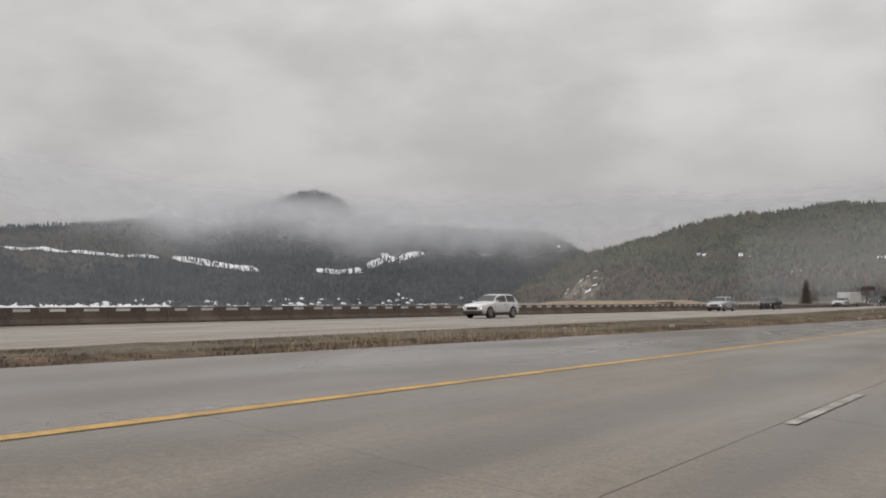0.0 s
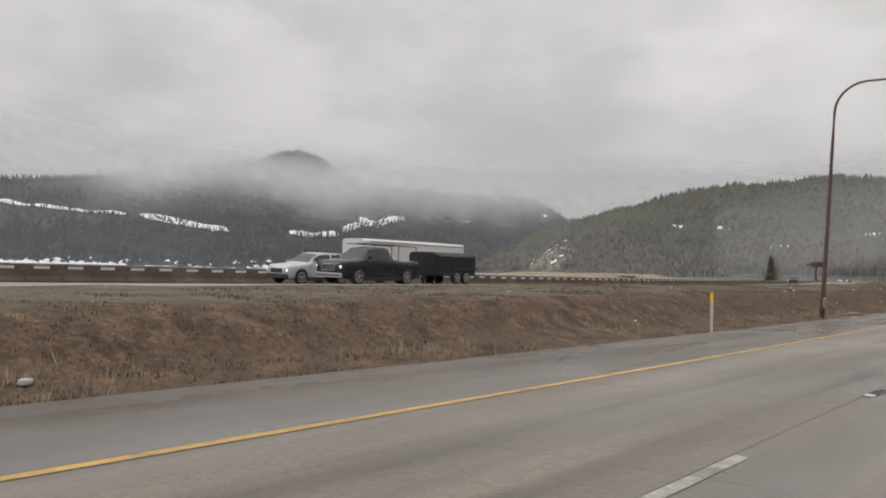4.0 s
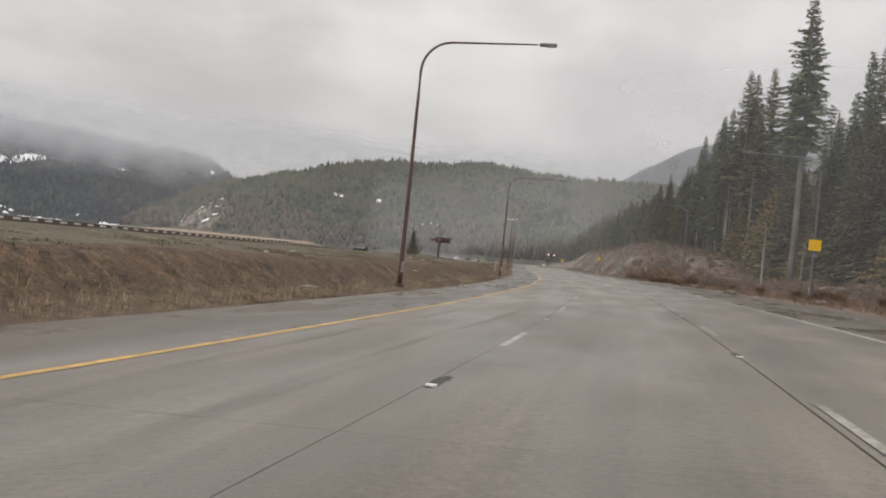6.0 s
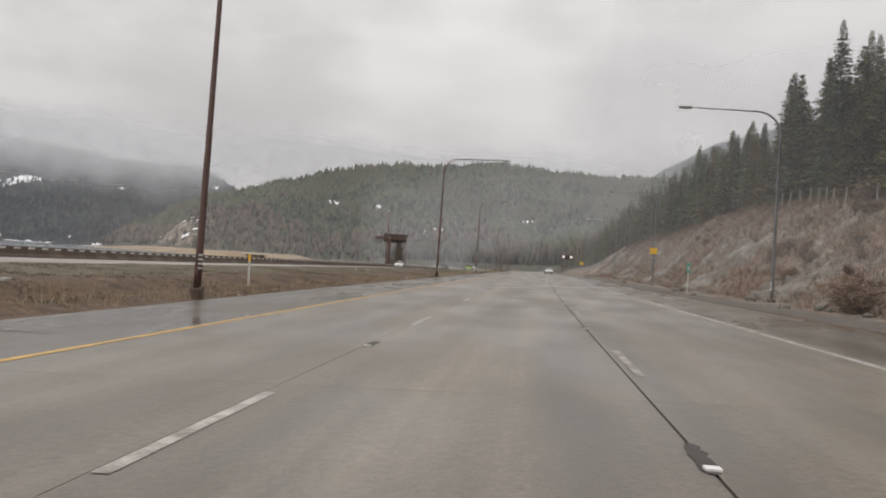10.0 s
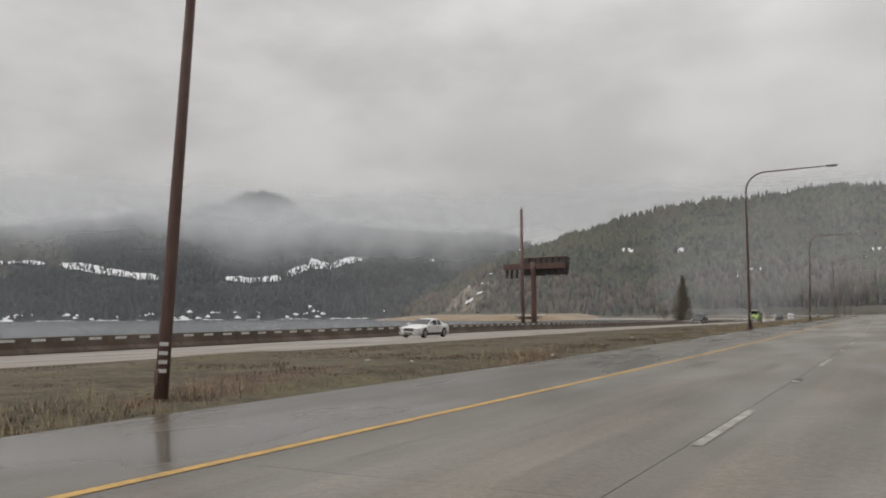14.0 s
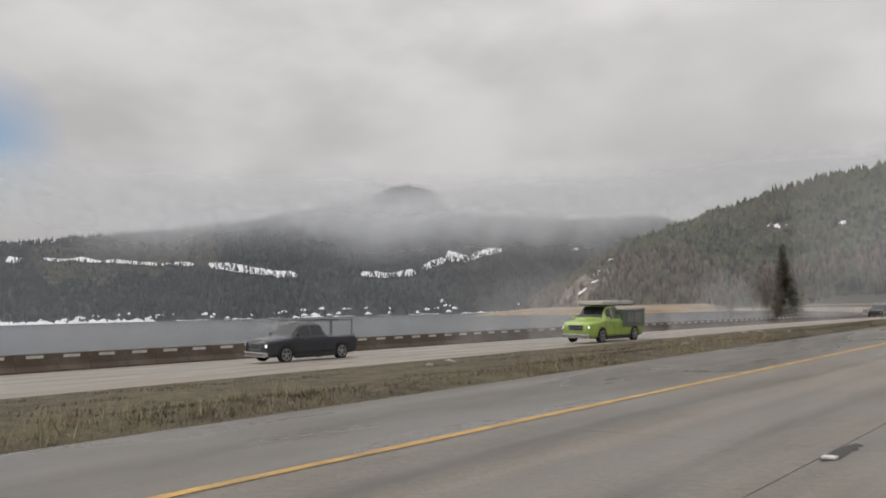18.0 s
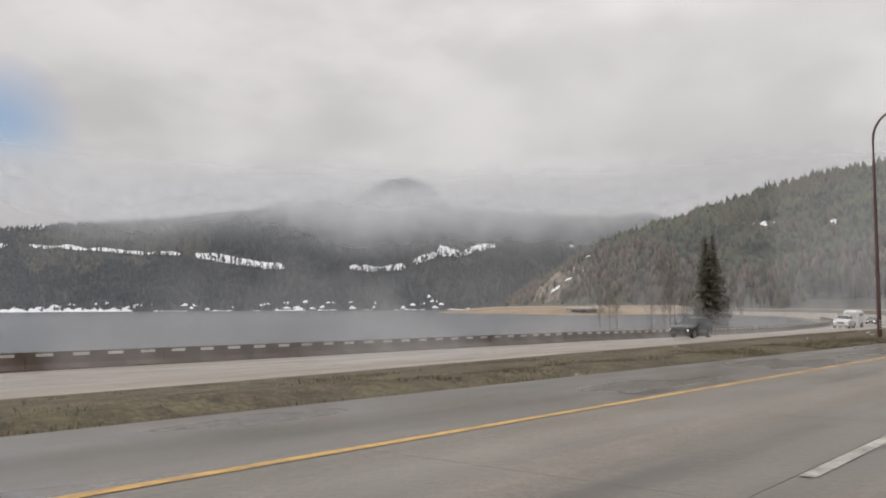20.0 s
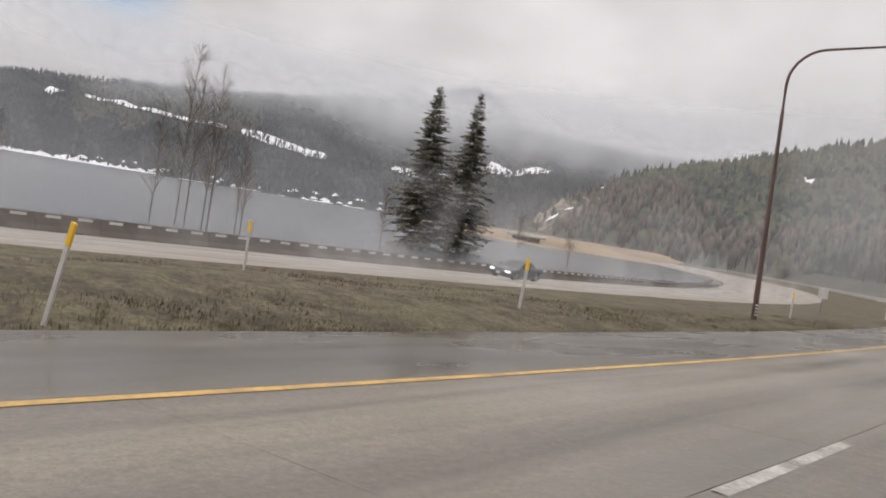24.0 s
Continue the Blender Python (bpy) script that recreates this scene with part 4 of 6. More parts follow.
# tan reed flat that reaches into the lake, with a low road bridge
fx, fy = np.meshgrid(np.linspace(-680, -330, 50), np.linspace(1000, 1330, 30), indexing="ij")
inside = np.minimum(1, np.minimum((fx + 680) / 60, (-330 - fx) / 60)) * np.sin(np.clip((fy - 1010 + (fx + 360) * 0.42) / 250, 0, 1) * math.pi) ** 0.5
fz = -4.5 + 7.5 * inside + rough(fx, fy, 0.02, 6.0, 0.5)
tagged(sheet("reed_flat", np.stack([fx, fy, fz], -1), FIELD), "tan reed flat at the lake's end", "field", kind="structure")


def bridge():
    e = empty("bridge", "low grey concrete bridge over the inlet", "bridge")
    part("deck", box((26, 9, 0.7), (0, 0, 2.6), 0.1), FARROAD, e)
    for k in (-8, 0, 8):
        part("pier", box((1.2, 7, 5), (k, 0, -0.2), 0.15), FARROAD, e)
    for y in (-4.3, 4.3):
        part("railing", box((26, 0.25, 0.8), (0, y, 3.45), 0.05), LITTER, e, "pale concrete railing")
    e.matrix_basis = pose(-374, 1038, -2.2, 0, 0, -12)


bridge()


# ---------------------------------------------------------------- concrete barrier
def barrier_segment():
    e = empty("barrier_segment", "brown-stained concrete road barrier with white reflectors", "barrier", "barrier along the lake")
    prof = [(-0.33, 0), (0.33, 0), (0.33, 0.08), (0.18, 0.32), (0.10, 0.93), (-0.10, 0.93), (-0.18, 0.32), (-0.33, 0.08)]
    bm = extrude(prof, 3.72, "y", 0.012)
    part("body", bm, BARRIER, e)
    for y in (-0.93, 0.93):
        part("reflector", box((0.03, 0.86, 0.14), (0.14, y, 0.77), 0.006, (0, 7, 0)), REFLECT, e, "white reflective panel")
    part("foot_slot", box((0.02, 0.5, 0.07), (0.336, 0.5, 0.045)), TRIM, e, "dark drainage slot")
    part("joint_bar", box((0.17, 0.025, 0.66), (0.02, 1.862, 0.48)), LITTER, e, "pale joint grout")
    return e


seg = barrier_segment()
count = 0
for k in range(-8, 300):
    s0 = 21.75 + k * 3.68
    if s0 > 960:
        break
    p = at(s0, -42.1, wb_z(s0, -42.1) + 0.01)
    q = at(s0 + 1.5, -42.1, wb_z(s0 + 1.5, -42.1)) - at(s0 - 1.5, -42.1, wb_z(s0 - 1.5, -42.1))
    m = pose(p[0], p[1], p[2], math.degrees(math.atan2(q[2], math.hypot(q[0], q[1]))), 0, turn_at(s0) + random.uniform(-0.4, 0.4))
    m = m @ Matrix.Diagonal((1, math.hypot(q[0], q[1]) / 3.0 * 0.985, 1, 1))
    if count == 0:
        seg.matrix_basis = m
    else:
        copy_thing(seg, m).matrix_basis = m
    count += 1


# ---------------------------------------------------------------- street lamps
def street_lamp(steel, arm_side, label, group, high=10.9, reach=6.2):
    e = empty("street_lamp", label, "street lamp", group)
    pts, rad = [], []
    for z in np.linspace(0.0, high, 9):
        pts.append((0, 0, z))
        rad.append(0.125 - 0.055 * z / high)
    for a in np.linspace(15, 88, 7):
        pts.append((arm_side * 1.5 * (1 - math.cos(radians(a))), 0, high + 1.5 * math.sin(radians(a))))
        rad.append(0.068 - 0.012 * a / 90)
    pts.append((arm_side * (reach - 0.5), 0, high + 1.6))
    rad.append(0.038)
    part("mast", tube(pts, rad, 12), steel, e, smooth=True)
    part("lamp_head", box((0.85, 0.3, 0.13), (arm_side * reach, 0, high + 1.6), 0.05), LAMPGREY, e, "flat grey lamp head")
    part("lens", box((0.4, 0.22, 0.04), (arm_side * (reach + 0.1), 0, high + 1.525), 0.01), POST, e, "pale lens")
    part("base_plate", box((0.36, 0.36, 0.035), (0, 0, 0.05), 0.01), steel, e)
    part("footing", tube([(0, 0, -1.2), (0, 0, 0.03)], 0.22, 14), BARRIER, e, "stained concrete footing")
    for x in (-0.15, 0.15):
        for y in (-0.15, 0.15):
            part("bolt", tube([(x, y, 0.05), (x, y, 0.15)], 0.02, 6), STEEL, e)
    part("hand_hole", box((0.1, 0.03, 0.22), (0, -0.125, 0.62), 0.01), steel, e)
    for z in (0.72, 0.86, 1.00, 1.14):
        part("mark", box((0.15, 0.012, 0.06), (0.082 * arm_side, -0.084, z), 0.003, (0, 0, 45 * arm_side)), REFLECT, e, "small white bar of writing")
    return e


lamp = street_lamp(RUST, 1, "brown steel street lamp with a curved arm in the median", "lamps in the median", 10.75)
# along, side, sink, lean forward, lean to the right, height
MEDIAN_LAMPS = ((114.8, -10.8, -0.4, 0.0, 0.6, 1.0), (171.5, -10.45, -0.1, -0.6, 2.6, 1.0), (229.6, -10.75, 0.1, 0.0, 0.0, 1.0), (286.3, -10.5, -0.1, 0.0, 0.4, 0.98), (345.5, -10.3, 0.3, 0.0, 0.6, 1.0),
                (401.8, -9.9, 0.0, 0.0, 0.6, 1.0), (460.9, -11.2, -0.3, -3.6, 0.4, 1.06), (518.2, -10.3, 0.1, 0.0, 0.4, 1.0), (576.8, -10.4, 0.1, 0.0, 2.2, 1.0), (635.6, -10.6, 0.08, 0.0, 0.5, 1.0),
                (697.1, -11.8, -0.3, -0.6, 0.4, 1.05), (755.6, -11.3, -0.3, -3.0, 0.6, 1.0), (814.3, -11.6, -0.5, 0.0, -2.2, 1.0), (873, -11.5, 0.0, 0.0, 0.5, 1.0), (931, -11.5, 0.0, 0.0, 0.5, 1.0))
for i, (s0, side, sink, ahead, right, tall) in enumerate(MEDIAN_LAMPS):
    m = stand(s0, side, sink, random.uniform(-2, 2)) @ pose(0, 0, 0, ahead, right, 0) @ Matrix.Diagonal((0.88 if s0 == 460.9 else 1, 1, tall, 1))
    if i:
        copy_thing(lamp, m).matrix_basis = m
    else:
        lamp.matrix_basis = m
lamp_r = street_lamp(STEEL, -1, "grey steel street lamp with a curved arm beside the verge", "lamps on the outer verge", 10.6, 6.0)
for i, (s0, side) in enumerate(((262.0, 17.1), (317, 16.5), (374, 15.4), (431.0, 15.4), (489, 15.4))):
    m = stand(s0, side, float(road_z(s0, RIGHT_EDGE) - ground_z(s0, side)))
    if i == 0:
        lamp_r.matrix_basis = m
    else:
        copy_thing(lamp_r, m)


def warning_sign(s0, side, z, size, label):
    e = empty("warning_sign", label, "road sign", "yellow signs on the verge")
    part("panel", box((size, 0.02, size * 0.92), (0, 0, z), 0.004), SIGNYELLOW, e)
    part("clamp", box((0.08, 0.12, size * 0.7), (0, 0.07, z), 0.01), STEEL, e)
    part("lower_plate", box((size * 0.42, 0.02, size * 0.3), (0.05, 0, z - size * 0.85), 0.004), LAMPGREY, e, "small grey plate")
    part("post", tube([(0, 0.1, -0.5), (0, 0.1, z + size * 0.4)], 0.04, 8), STEEL, e)
    e.matrix_basis = stand(s0, side)
    return e


def verge_z(s0, side):
    return float(ground_z(s0, side))


warning_sign(261.5, 17.0, 5.2 - verge_z(261.5, 17.0), 1.0, "square yellow warning sign with a blank face on a post")
warning_sign(430.6, 15.3, 4.6 - verge_z(430.6, 15.3), 0.92, "square yellow warning sign on a post before the rock cut")
warning_sign(584.6, 15.3, 4.0 - verge_z(584.6, 15.3), 1.05, "yellow warning sign on a post beside the far rocks")


def mile_marker():
    e = empty("mile_marker", "small green roadside marker on a white post", "road sign")
    part("panel", box((0.32, 0.02, 0.75), (0, -0.03, 2.0), 0.004), SIGNGREEN, e)
    part("lettering", box((0.16, 0.012, 0.3), (0, -0.045, 2.0)), POST, e, "pale bar of writing")
    part("post", box((0.07, 0.05, 2.2), (0, 0, 1.1), 0.01), POST, e, "white post")
    e.matrix_basis = stand(383.2, 11.8)


mile_marker()


SIGNBACK = material("dark_red_sign_back", (0.03, 0.012, 0.013), (0.055, 0.022, 0.022), 1.5, 0.5, bump=0.1)
BEACON = glow("pinkish_beacon", (0.95, 0.82, 0.8), 0.55)


def beacon_sign():
    e = empty("beacon_sign", "dark roadside sign with two round white beacons on posts", "road sign")
    part("panel", box((5.0, 0.12, 1.75), (0, 0.15, 7.45), 0.02), SIGNBACK, e)
    for x in (-1.7, 1.7):
        part("beacon", tube([(x, -0.25, 7.5), (x, 0.1, 7.5)], 0.58, 20), BEACON, e, "round lit white beacon")
        part("post", tube([(x * 0.6, 0.1, -0.5), (x * 0.6, 0.1, 8.2)], 0.09, 8), STEEL, e)
    part("crossbar", box((3.6, 0.1, 0.12), (0, 0.1, 7.5)), STEEL, e)
    e.matrix_basis = stand(676.5, 14.5, -0.3)


beacon_sign()


def delineator():
    e = empty("delineator", "thin white delineator post with a yellow top", "delineator", "delineators in the median")
    part("post", box((0.09, 0.03, 1.15), (0, 0, 0.52), 0.01), POST, e)
    part("reflector", box((0.1, 0.036, 0.3), (0, 0, 1.2), 0.01), SIGNYELLOW, e, "yellow reflector cap")
    return e


dl = delineator()
for i, (s0, side) in enumerate(((82.3, -10.2), (154.0, -9.95), (302.0, -11.8), (353.6, -11.6), (706.0, -10.2), (782.8, -10.3), (791.4, -18.0), (795.8, -12.0), (823, -12.2), (858, -11.4), (893, -11.2))):
    m = stand(s0, side, 0, random.uniform(-8, 8)) @ pose(0, 0, 0, random.uniform(-2, 2), 13.0 if s0 == 782.8 else random.uniform(-2, 3), 0)
    if i == 0:
        dl.matrix_basis = m
    else:
        copy_thing(dl, m)


# ---------------------------------------------------------------- variable message sign and camera mast
def message_sign():
    e = empty("message_sign", "large dark overhead message sign on a red-brown monopole, seen from behind", "road sign")
    part("post", tube([(0, 0, -4.5), (0, 0, 2), (0, 0, 7.7), (0, 0, 8.85)], [0.41, 0.40, 0.37, 0.36], 20), BROWNSTEEL, e, smooth=True)
    part("post_cap", tube([(0, 0, 8.85), (0, 0, 8.93)], [0.39, 0.39], 20), BROWNSTEEL, e)
    part("girder", box((9.3, 0.62, 0.78), (-0.02, 0.25, 8.25), 0.03), BROWNSTEEL, e, "red-brown box girder")
    # housing deeper at the top than at the foot, open frame behind
    prof = [(0.85, 6.98), (1.45, 6.98), (2.1, 9.5), (0.95, 9.5)]
    bm = extrude(prof, 6.7, "x", 0.02)
    bmesh.ops.translate(bm, vec=(1.25, 0, 0), verts=bm.verts)
    part("housing", bm, DARKSTEEL, e, "dark sign housing")
    for k in range(8):
        x = -1.95 + k * 0.9
        part("rib", box((0.09, 0.2, 2.4), (x, 0.82, 8.22), 0.01), BROWNSTEEL, e)
        part("hatch", box((0.6, 0.05, 0.62), (x + 0.45, 0.86, 9.02), 0.015), DARKSTEEL, e)
        part("bracket", box((0.08, 0.55, 0.1), (x + 0.1, 0.7, 7.55), 0.01), LAMPGREY, e)
    part("top_rail", box((6.7, 0.12, 0.12), (1.25, 0.84, 9.46), 0.02), BROWNSTEEL, e)
    part("bottom_rail", box((6.7, 0.12, 0.1), (1.25, 0.8, 7.02), 0.02), DARKSTEEL, e)
    part("end_frame", extrude([(p[0] - 0.02, p[1] - 0.02) for p in prof], 0.07, "x"), DARKSTEEL, e, "dark end frame").location = (4.64, 0, 0)
    part("walkway", box((4.0, 0.75, 0.08), (-2.55, 0.75, 6.72), 0.01), DARKSTEEL, e, "dark grated walkway")
    for k in range(3):
        part("hanger", box((0.08, 0.7, 1.2), (-4.4 + k * 0.75, 0.72, 7.3), 0.01), DARKSTEEL, e)
    for k in range(6):
        part("stay", tube([(-4.4 + k * 0.6, 0.5, 6.75), (-4.4 + k * 0.6, 0.5, 7.85)], 0.03, 6), LAMPGREY, e)
    part("handrail", tube([(-4.5, 0.45, 8.72), (-2.1, 0.45, 8.78)], 0.03, 6), BROWNSTEEL, e)
    for x in (-4.45, -3.6, -2.9, -2.2):
        part("clamp", box((0.16, 0.3, 0.16), (x, 0.3, 8.7), 0.02), BROWNSTEEL, e)
    part("base_plate", tube([(0, 0, -0.75), (0, 0, -0.62)], [0.75, 0.75], 16), BROWNSTEEL, e)
    e.matrix_basis = pose(-71.28, 544.45, 0.0, 0, 0, 5.5)


def camera_mast():
    e = empty("camera_mast", "tall brown steel mast with a small white camera", "mast")
    part("mast", tube([(0, 0, -4.5), (0, 0, 5), (0, 0, 15.8)], [0.26, 0.24, 0.19], 14), RUST, e, smooth=True)
    part("bracket", tube([(0, 0, 15.8), (0, 0, 16.0)], 0.05, 8), STEEL, e)
    part("camera_dome", tube([(0, 0, 15.95), (0, 0, 16.1), (0, 0, 16.3)], [0.12, 0.17, 0.06], 12), POST, e, "white camera dome")
    part("camera_arm", box((0.4, 0.06, 0.06), (0.15, 0, 15.9)), POST, e)
    part("cable_box", box((0.25, 0.2, 0.5), (0, -0.32, 1.6), 0.02), LAMPGREY, e, "grey cable box")
    e.matrix_basis = pose(-71.07, 541.25, 0.0)


message_sign()
camera_mast()


# ---------------------------------------------------------------- vehicles
def wheel(parent, x, y, r, w):
    t = part("tyre", tube([(x - w / 2, y, r), (x - w / 2 + 0.03, y, r), (x + w / 2 - 0.03, y, r), (x + w / 2, y, r)], [r - 0.04, r, r, r - 0.04], 20), RUBBER, parent)
    side = 1 if x > 0 else -1
    face = x + side * (w / 2 + 0.004)
    part("wheel_dish", tube([(face - side * 0.03, y, r), (face, y, r)], [r * 0.68, r * 0.66], 18), TRIM, t, "dark wheel dish")
    ring = [(face + side * 0.008, y + r * 0.64 * math.cos(a), r + r * 0.64 * math.sin(a)) for a in np.linspace(0, 2 * math.pi, 21)]
    spokes = [tube([(face + side * 0.012, y + r * 0.1 * math.cos(a), r + r * 0.1 * math.sin(a)), (face + side * 0.008, y + r * 0.64 * math.cos(a), r + r * 0.64 * math.sin(a))], [0.034, 0.026], 5) for a in np.linspace(0, 2 * math.pi, 6)[:5] + 0.3]
    part("rim", join(tube(ring, 0.02, 6), *spokes), RIM, t, "grey alloy rim with five spokes")
    part("hub", tube([(face, y, r), (face + side * 0.03, y, r)], [r * 0.2, r * 0.15], 10), RIM, t)


def loft(sections, mat_bevel=0.05):
    """Rings of the same corner count, front to back, skinned into a hull."""
    bm = bmesh.new()
    rings = [[bm.verts.new(p) for p in ring] for ring in sections]
    n = len(rings[0])
    for a, b in zip(rings, rings[1:]):
        for k in range(n):
            bm.faces.new((a[k], a[(k + 1) % n], b[(k + 1) % n], b[k]))
    bm.faces.new(rings[0][::-1])
    bm.faces.new(rings[-1])
    bmesh.ops.recalc_face_normals(bm, faces=bm.faces)
    return bm


class Shell:
    """A car's skin from its side profile: heights of the top line and half widths along the car, front at +y."""

    def __init__(self, lng, w, belt, low, top_line):
        self.f, self.b, self.w, self.belt, self.low = lng / 2, -lng / 2, w, belt, low
        self.ty, self.tz = [p[0] for p in top_line][::-1], [p[1] for p in top_line][::-1]

    def top(self, y):
        return float(np.mean([np.interp(y + d, self.ty, self.tz) for d in (-0.09, -0.045, 0, 0.045, 0.09)]))

    def half(self, y):
        return self.w * float(np.interp(y, [self.b, self.b + 0.08, self.b + 0.4, self.f - 0.75, self.f - 0.25, self.f], [0.84, 0.95, 1.0, 1.0, 0.95, 0.80]))

    def shoulder(self, y):
        """Foot and head of the sloping upper side at y: two points (x, z)."""
        w, t = self.half(y), self.top(y)
        k = min(1.0, max(0.0, (t - self.belt) / 0.4))
        return (0.955 * w, min(self.belt, t - 0.06)), ((0.93 - 0.21 * k) * w, t - 0.045)

    def ring(self, y):
        w, t = self.half(y), self.top(y)
        low = self.low + 0.1 * max(0, abs(y) - self.f + 0.35)
        (x0, z0), (x1, z1) = self.shoulder(y)
        half = [(0.86 * w, low), (0.985 * w, low + 0.1), (w, low + 0.28), (0.99 * w, z0 - 0.09), (x0, z0), (x1, z1), (x1 - 0.07, t - 0.008), (x1 * 0.5, t + 0.008), (0.0, t + 0.014)]
        return [(x, y, z) for x, z in half] + [(-x, y, z) for x, z in half[-2::-1]]

    def skin(self):
        ys = np.concatenate([np.linspace(self.f, self.f - 0.3, 5), np.linspace(self.f - 0.4, self.b + 0.4, 44), np.linspace(self.b + 0.3, self.b, 5)])
        return loft([self.ring(float(y)) for y in ys])

    def side_glass(self, y0, y1, sx):
        """A pane on the upper side between two stations, 6 mm proud, with a body-coloured edge above and below."""
        bm, rows = bmesh.new(), []
        for y in np.linspace(y0, y1, 12):
            (x0, z0), (x1, z1) = self.shoulder(float(y))
            rows.append([bm.verts.new((sx * (x0 + (x1 - x0) * k + 0.006), y, z0 + (z1 - z0) * k)) for k in (0.08, 0.5, 0.9)])
        for a, b in zip(rows, rows[1:]):
            for k in (0, 1):
                bm.faces.new((a[k], a[k + 1], b[k + 1], b[k]))
        return bm

    def screen(self, y0, y1):
        """A windscreen or rear window laid on the top line between two stations."""
        bm, rows = bmesh.new(), []
        for y in np.linspace(y0, y1, 9):
            (_, _), (x1, _) = self.shoulder(float(y))
            rows.append([bm.verts.new((k * (x1 - 0.03), y, self.top(float(y)) + 0.02 - 0.022 * k * k)) for k in (-1, -0.5, 0, 0.5, 1)])
        for a, b in zip(rows, rows[1:]):
            for k in range(4):
                bm.faces.new((a[k], a[k + 1], b[k + 1], b[k]))
        return bm


def vehicle(kind, colour, label, s0, side, lights=True, away=False):
    e = empty({"suv": "suv", "sedan": "sedan", "pickup": "pickup_truck", "utility": "utility_truck"}[kind], label, "car" if kind in ("suv", "sedan") else "truck", "traffic on the highway")
    col = paint(kind + "_paint", colour)
    lng, w, h, r = {"suv": (4.9, 0.98, 1.78, 0.40), "sedan": (4.8, 0.91, 1.47, 0.345), "pickup": (5.7, 0.99, 1.86, 0.41), "utility": (6.2, 1.03, 2.15, 0.44)}[kind]
    f, b = lng / 2, -lng / 2
    belt = {"suv": 1.14, "sedan": 0.94, "pickup": 1.22, "utility": 1.32}[kind]
    hood = belt - 0.05
    blunt = 0.12 if kind != "sedan" else 0.05
    yf, yb = {"suv": (f - 1.45, b + 0.16), "sedan": (f - 1.4, b + 0.62), "pickup": (f - 1.45, f - 3.55), "utility": (f - 1.45, f - 3.4)}[kind]
    rake_f, rake_b = {"suv": (0.85, 0.42), "sedan": (0.95, 0.85), "pickup": (0.65, 0.14), "utility": (0.6, 0.14)}[kind]
    ya, yr = yf - rake_f, yb + rake_b
    deck = belt + (0.09 if kind == "sedan" else 0.01)
    line = [(f, hood - 0.34 + blunt), (f - 0.06, hood - 0.2 + blunt), (f - 0.3, hood - 0.1 + 0.6 * blunt), (f - 0.8, hood - 0.01 + 0.2 * blunt), (yf + 0.06, belt + 0.03), (ya, h - 0.07), (ya - 0.35, h - 0.01),
            ((ya + yr) / 2, h), (yr + 0.3, h - 0.015), (yr, h - 0.06), (yb - 0.04, deck + 0.01)]
    line += [(b + 0.3, deck)] if yb > b + 0.4 else []
    line += [(b + 0.1, deck - 0.04), (b, deck - 0.2)]
    shell = Shell(lng, w, belt, 0.22 if kind == "sedan" else 0.3, line)
    part("body", shell.skin(), col, e, smooth=True)
    ym = (yf + yb) / 2 - 0.1
    part("windscreen", shell.screen(yf - 0.03, ya + 0.04), GLASS, e, "dark glass", smooth=True)
    part("rear_window", shell.screen(yr - 0.04, yb + 0.06), GLASS, e, "dark glass", smooth=True)
    back = yr - 0.1 if kind == "suv" else yr - 0.25 if kind == "sedan" else yr
    for sx in (-1, 1):
        for y0, y1 in ((yf - 0.42, ym + 0.05), (ym - 0.05, back)):
            part("side_window", shell.side_glass(y0, y1, sx), GLASS, e, "dark glass", smooth=True)
        part("mirror", box((0.18, 0.1, 0.14), (sx * (w + 0.1), yf - 0.25, belt + 0.1), 0.03), col, e)
        if kind == "sedan":
            part("headlight", box((0.36, 0.34, 0.13), (sx * w * 0.7, f - 0.16, hood - 0.25), 0.05), HEAD if lights else CHROME, e, "lit headlight" if lights else "swept clear lens")
            part("fog_light", box((0.24, 0.12, 0.12), (sx * w * 0.7, f + 0.0, 0.42), 0.03), TRIM, e, "black fog light pocket")
        else:
            part("headlight", box((0.34, 0.1, 0.15), (sx * w * 0.66, f - 0.06, hood - 0.33), 0.03), HEAD if lights else POST, e, "lit headlight" if lights else "")
        part("taillight", box((0.2, 0.08, 0.26), (sx * w * 0.78, b + 0.05, belt - 0.28), 0.02), TAIL, e)
        part("sill", box((0.06, lng * 0.45, 0.2), (sx * (w - 0.015), 0, 0.31), 0.02), TRIM, e)
        for y in (yf - 0.12, ym, yb + (0.75 if kind == "suv" else 0.1)):
            part("door_seam", box((0.012, 0.018, belt - 0.5), (sx * (w - 0.003), y, (belt + 0.42) / 2)), TRIM, e)
        part("door_handle", box((0.03, 0.2, 0.04), (sx * (w + 0.006), ym + 0.35, belt - 0.14), 0.01), TRIM, e)
        for y in (f - lng * 0.19, b + lng * 0.2):
            bm = bmesh.new()
            bm.faces.new([bm.verts.new((sx * (w + 0.004), y + (r + 0.075) * math.cos(a), r + (r + 0.075) * math.sin(a))) for a in np.linspace(-0.25, math.pi + 0.25, 18)])
            bmesh.ops.solidify(bm, geom=bm.faces[:], thickness=0.006)
            part("wheel_arch", bm, TRIM, e, "black wheel arch")
            wheel(e, sx * (w - 0.1), y, r, 0.24)
    big = kind in ("pickup", "utility")
    part("grille", box((w * 0.95, 0.06, 0.34 if big else 0.24), (0, f - 0.005, hood - (0.27 if kind == "sedan" else 0.36)), 0.02), CHROME if big else TRIM, e, "chrome grille" if big else "")
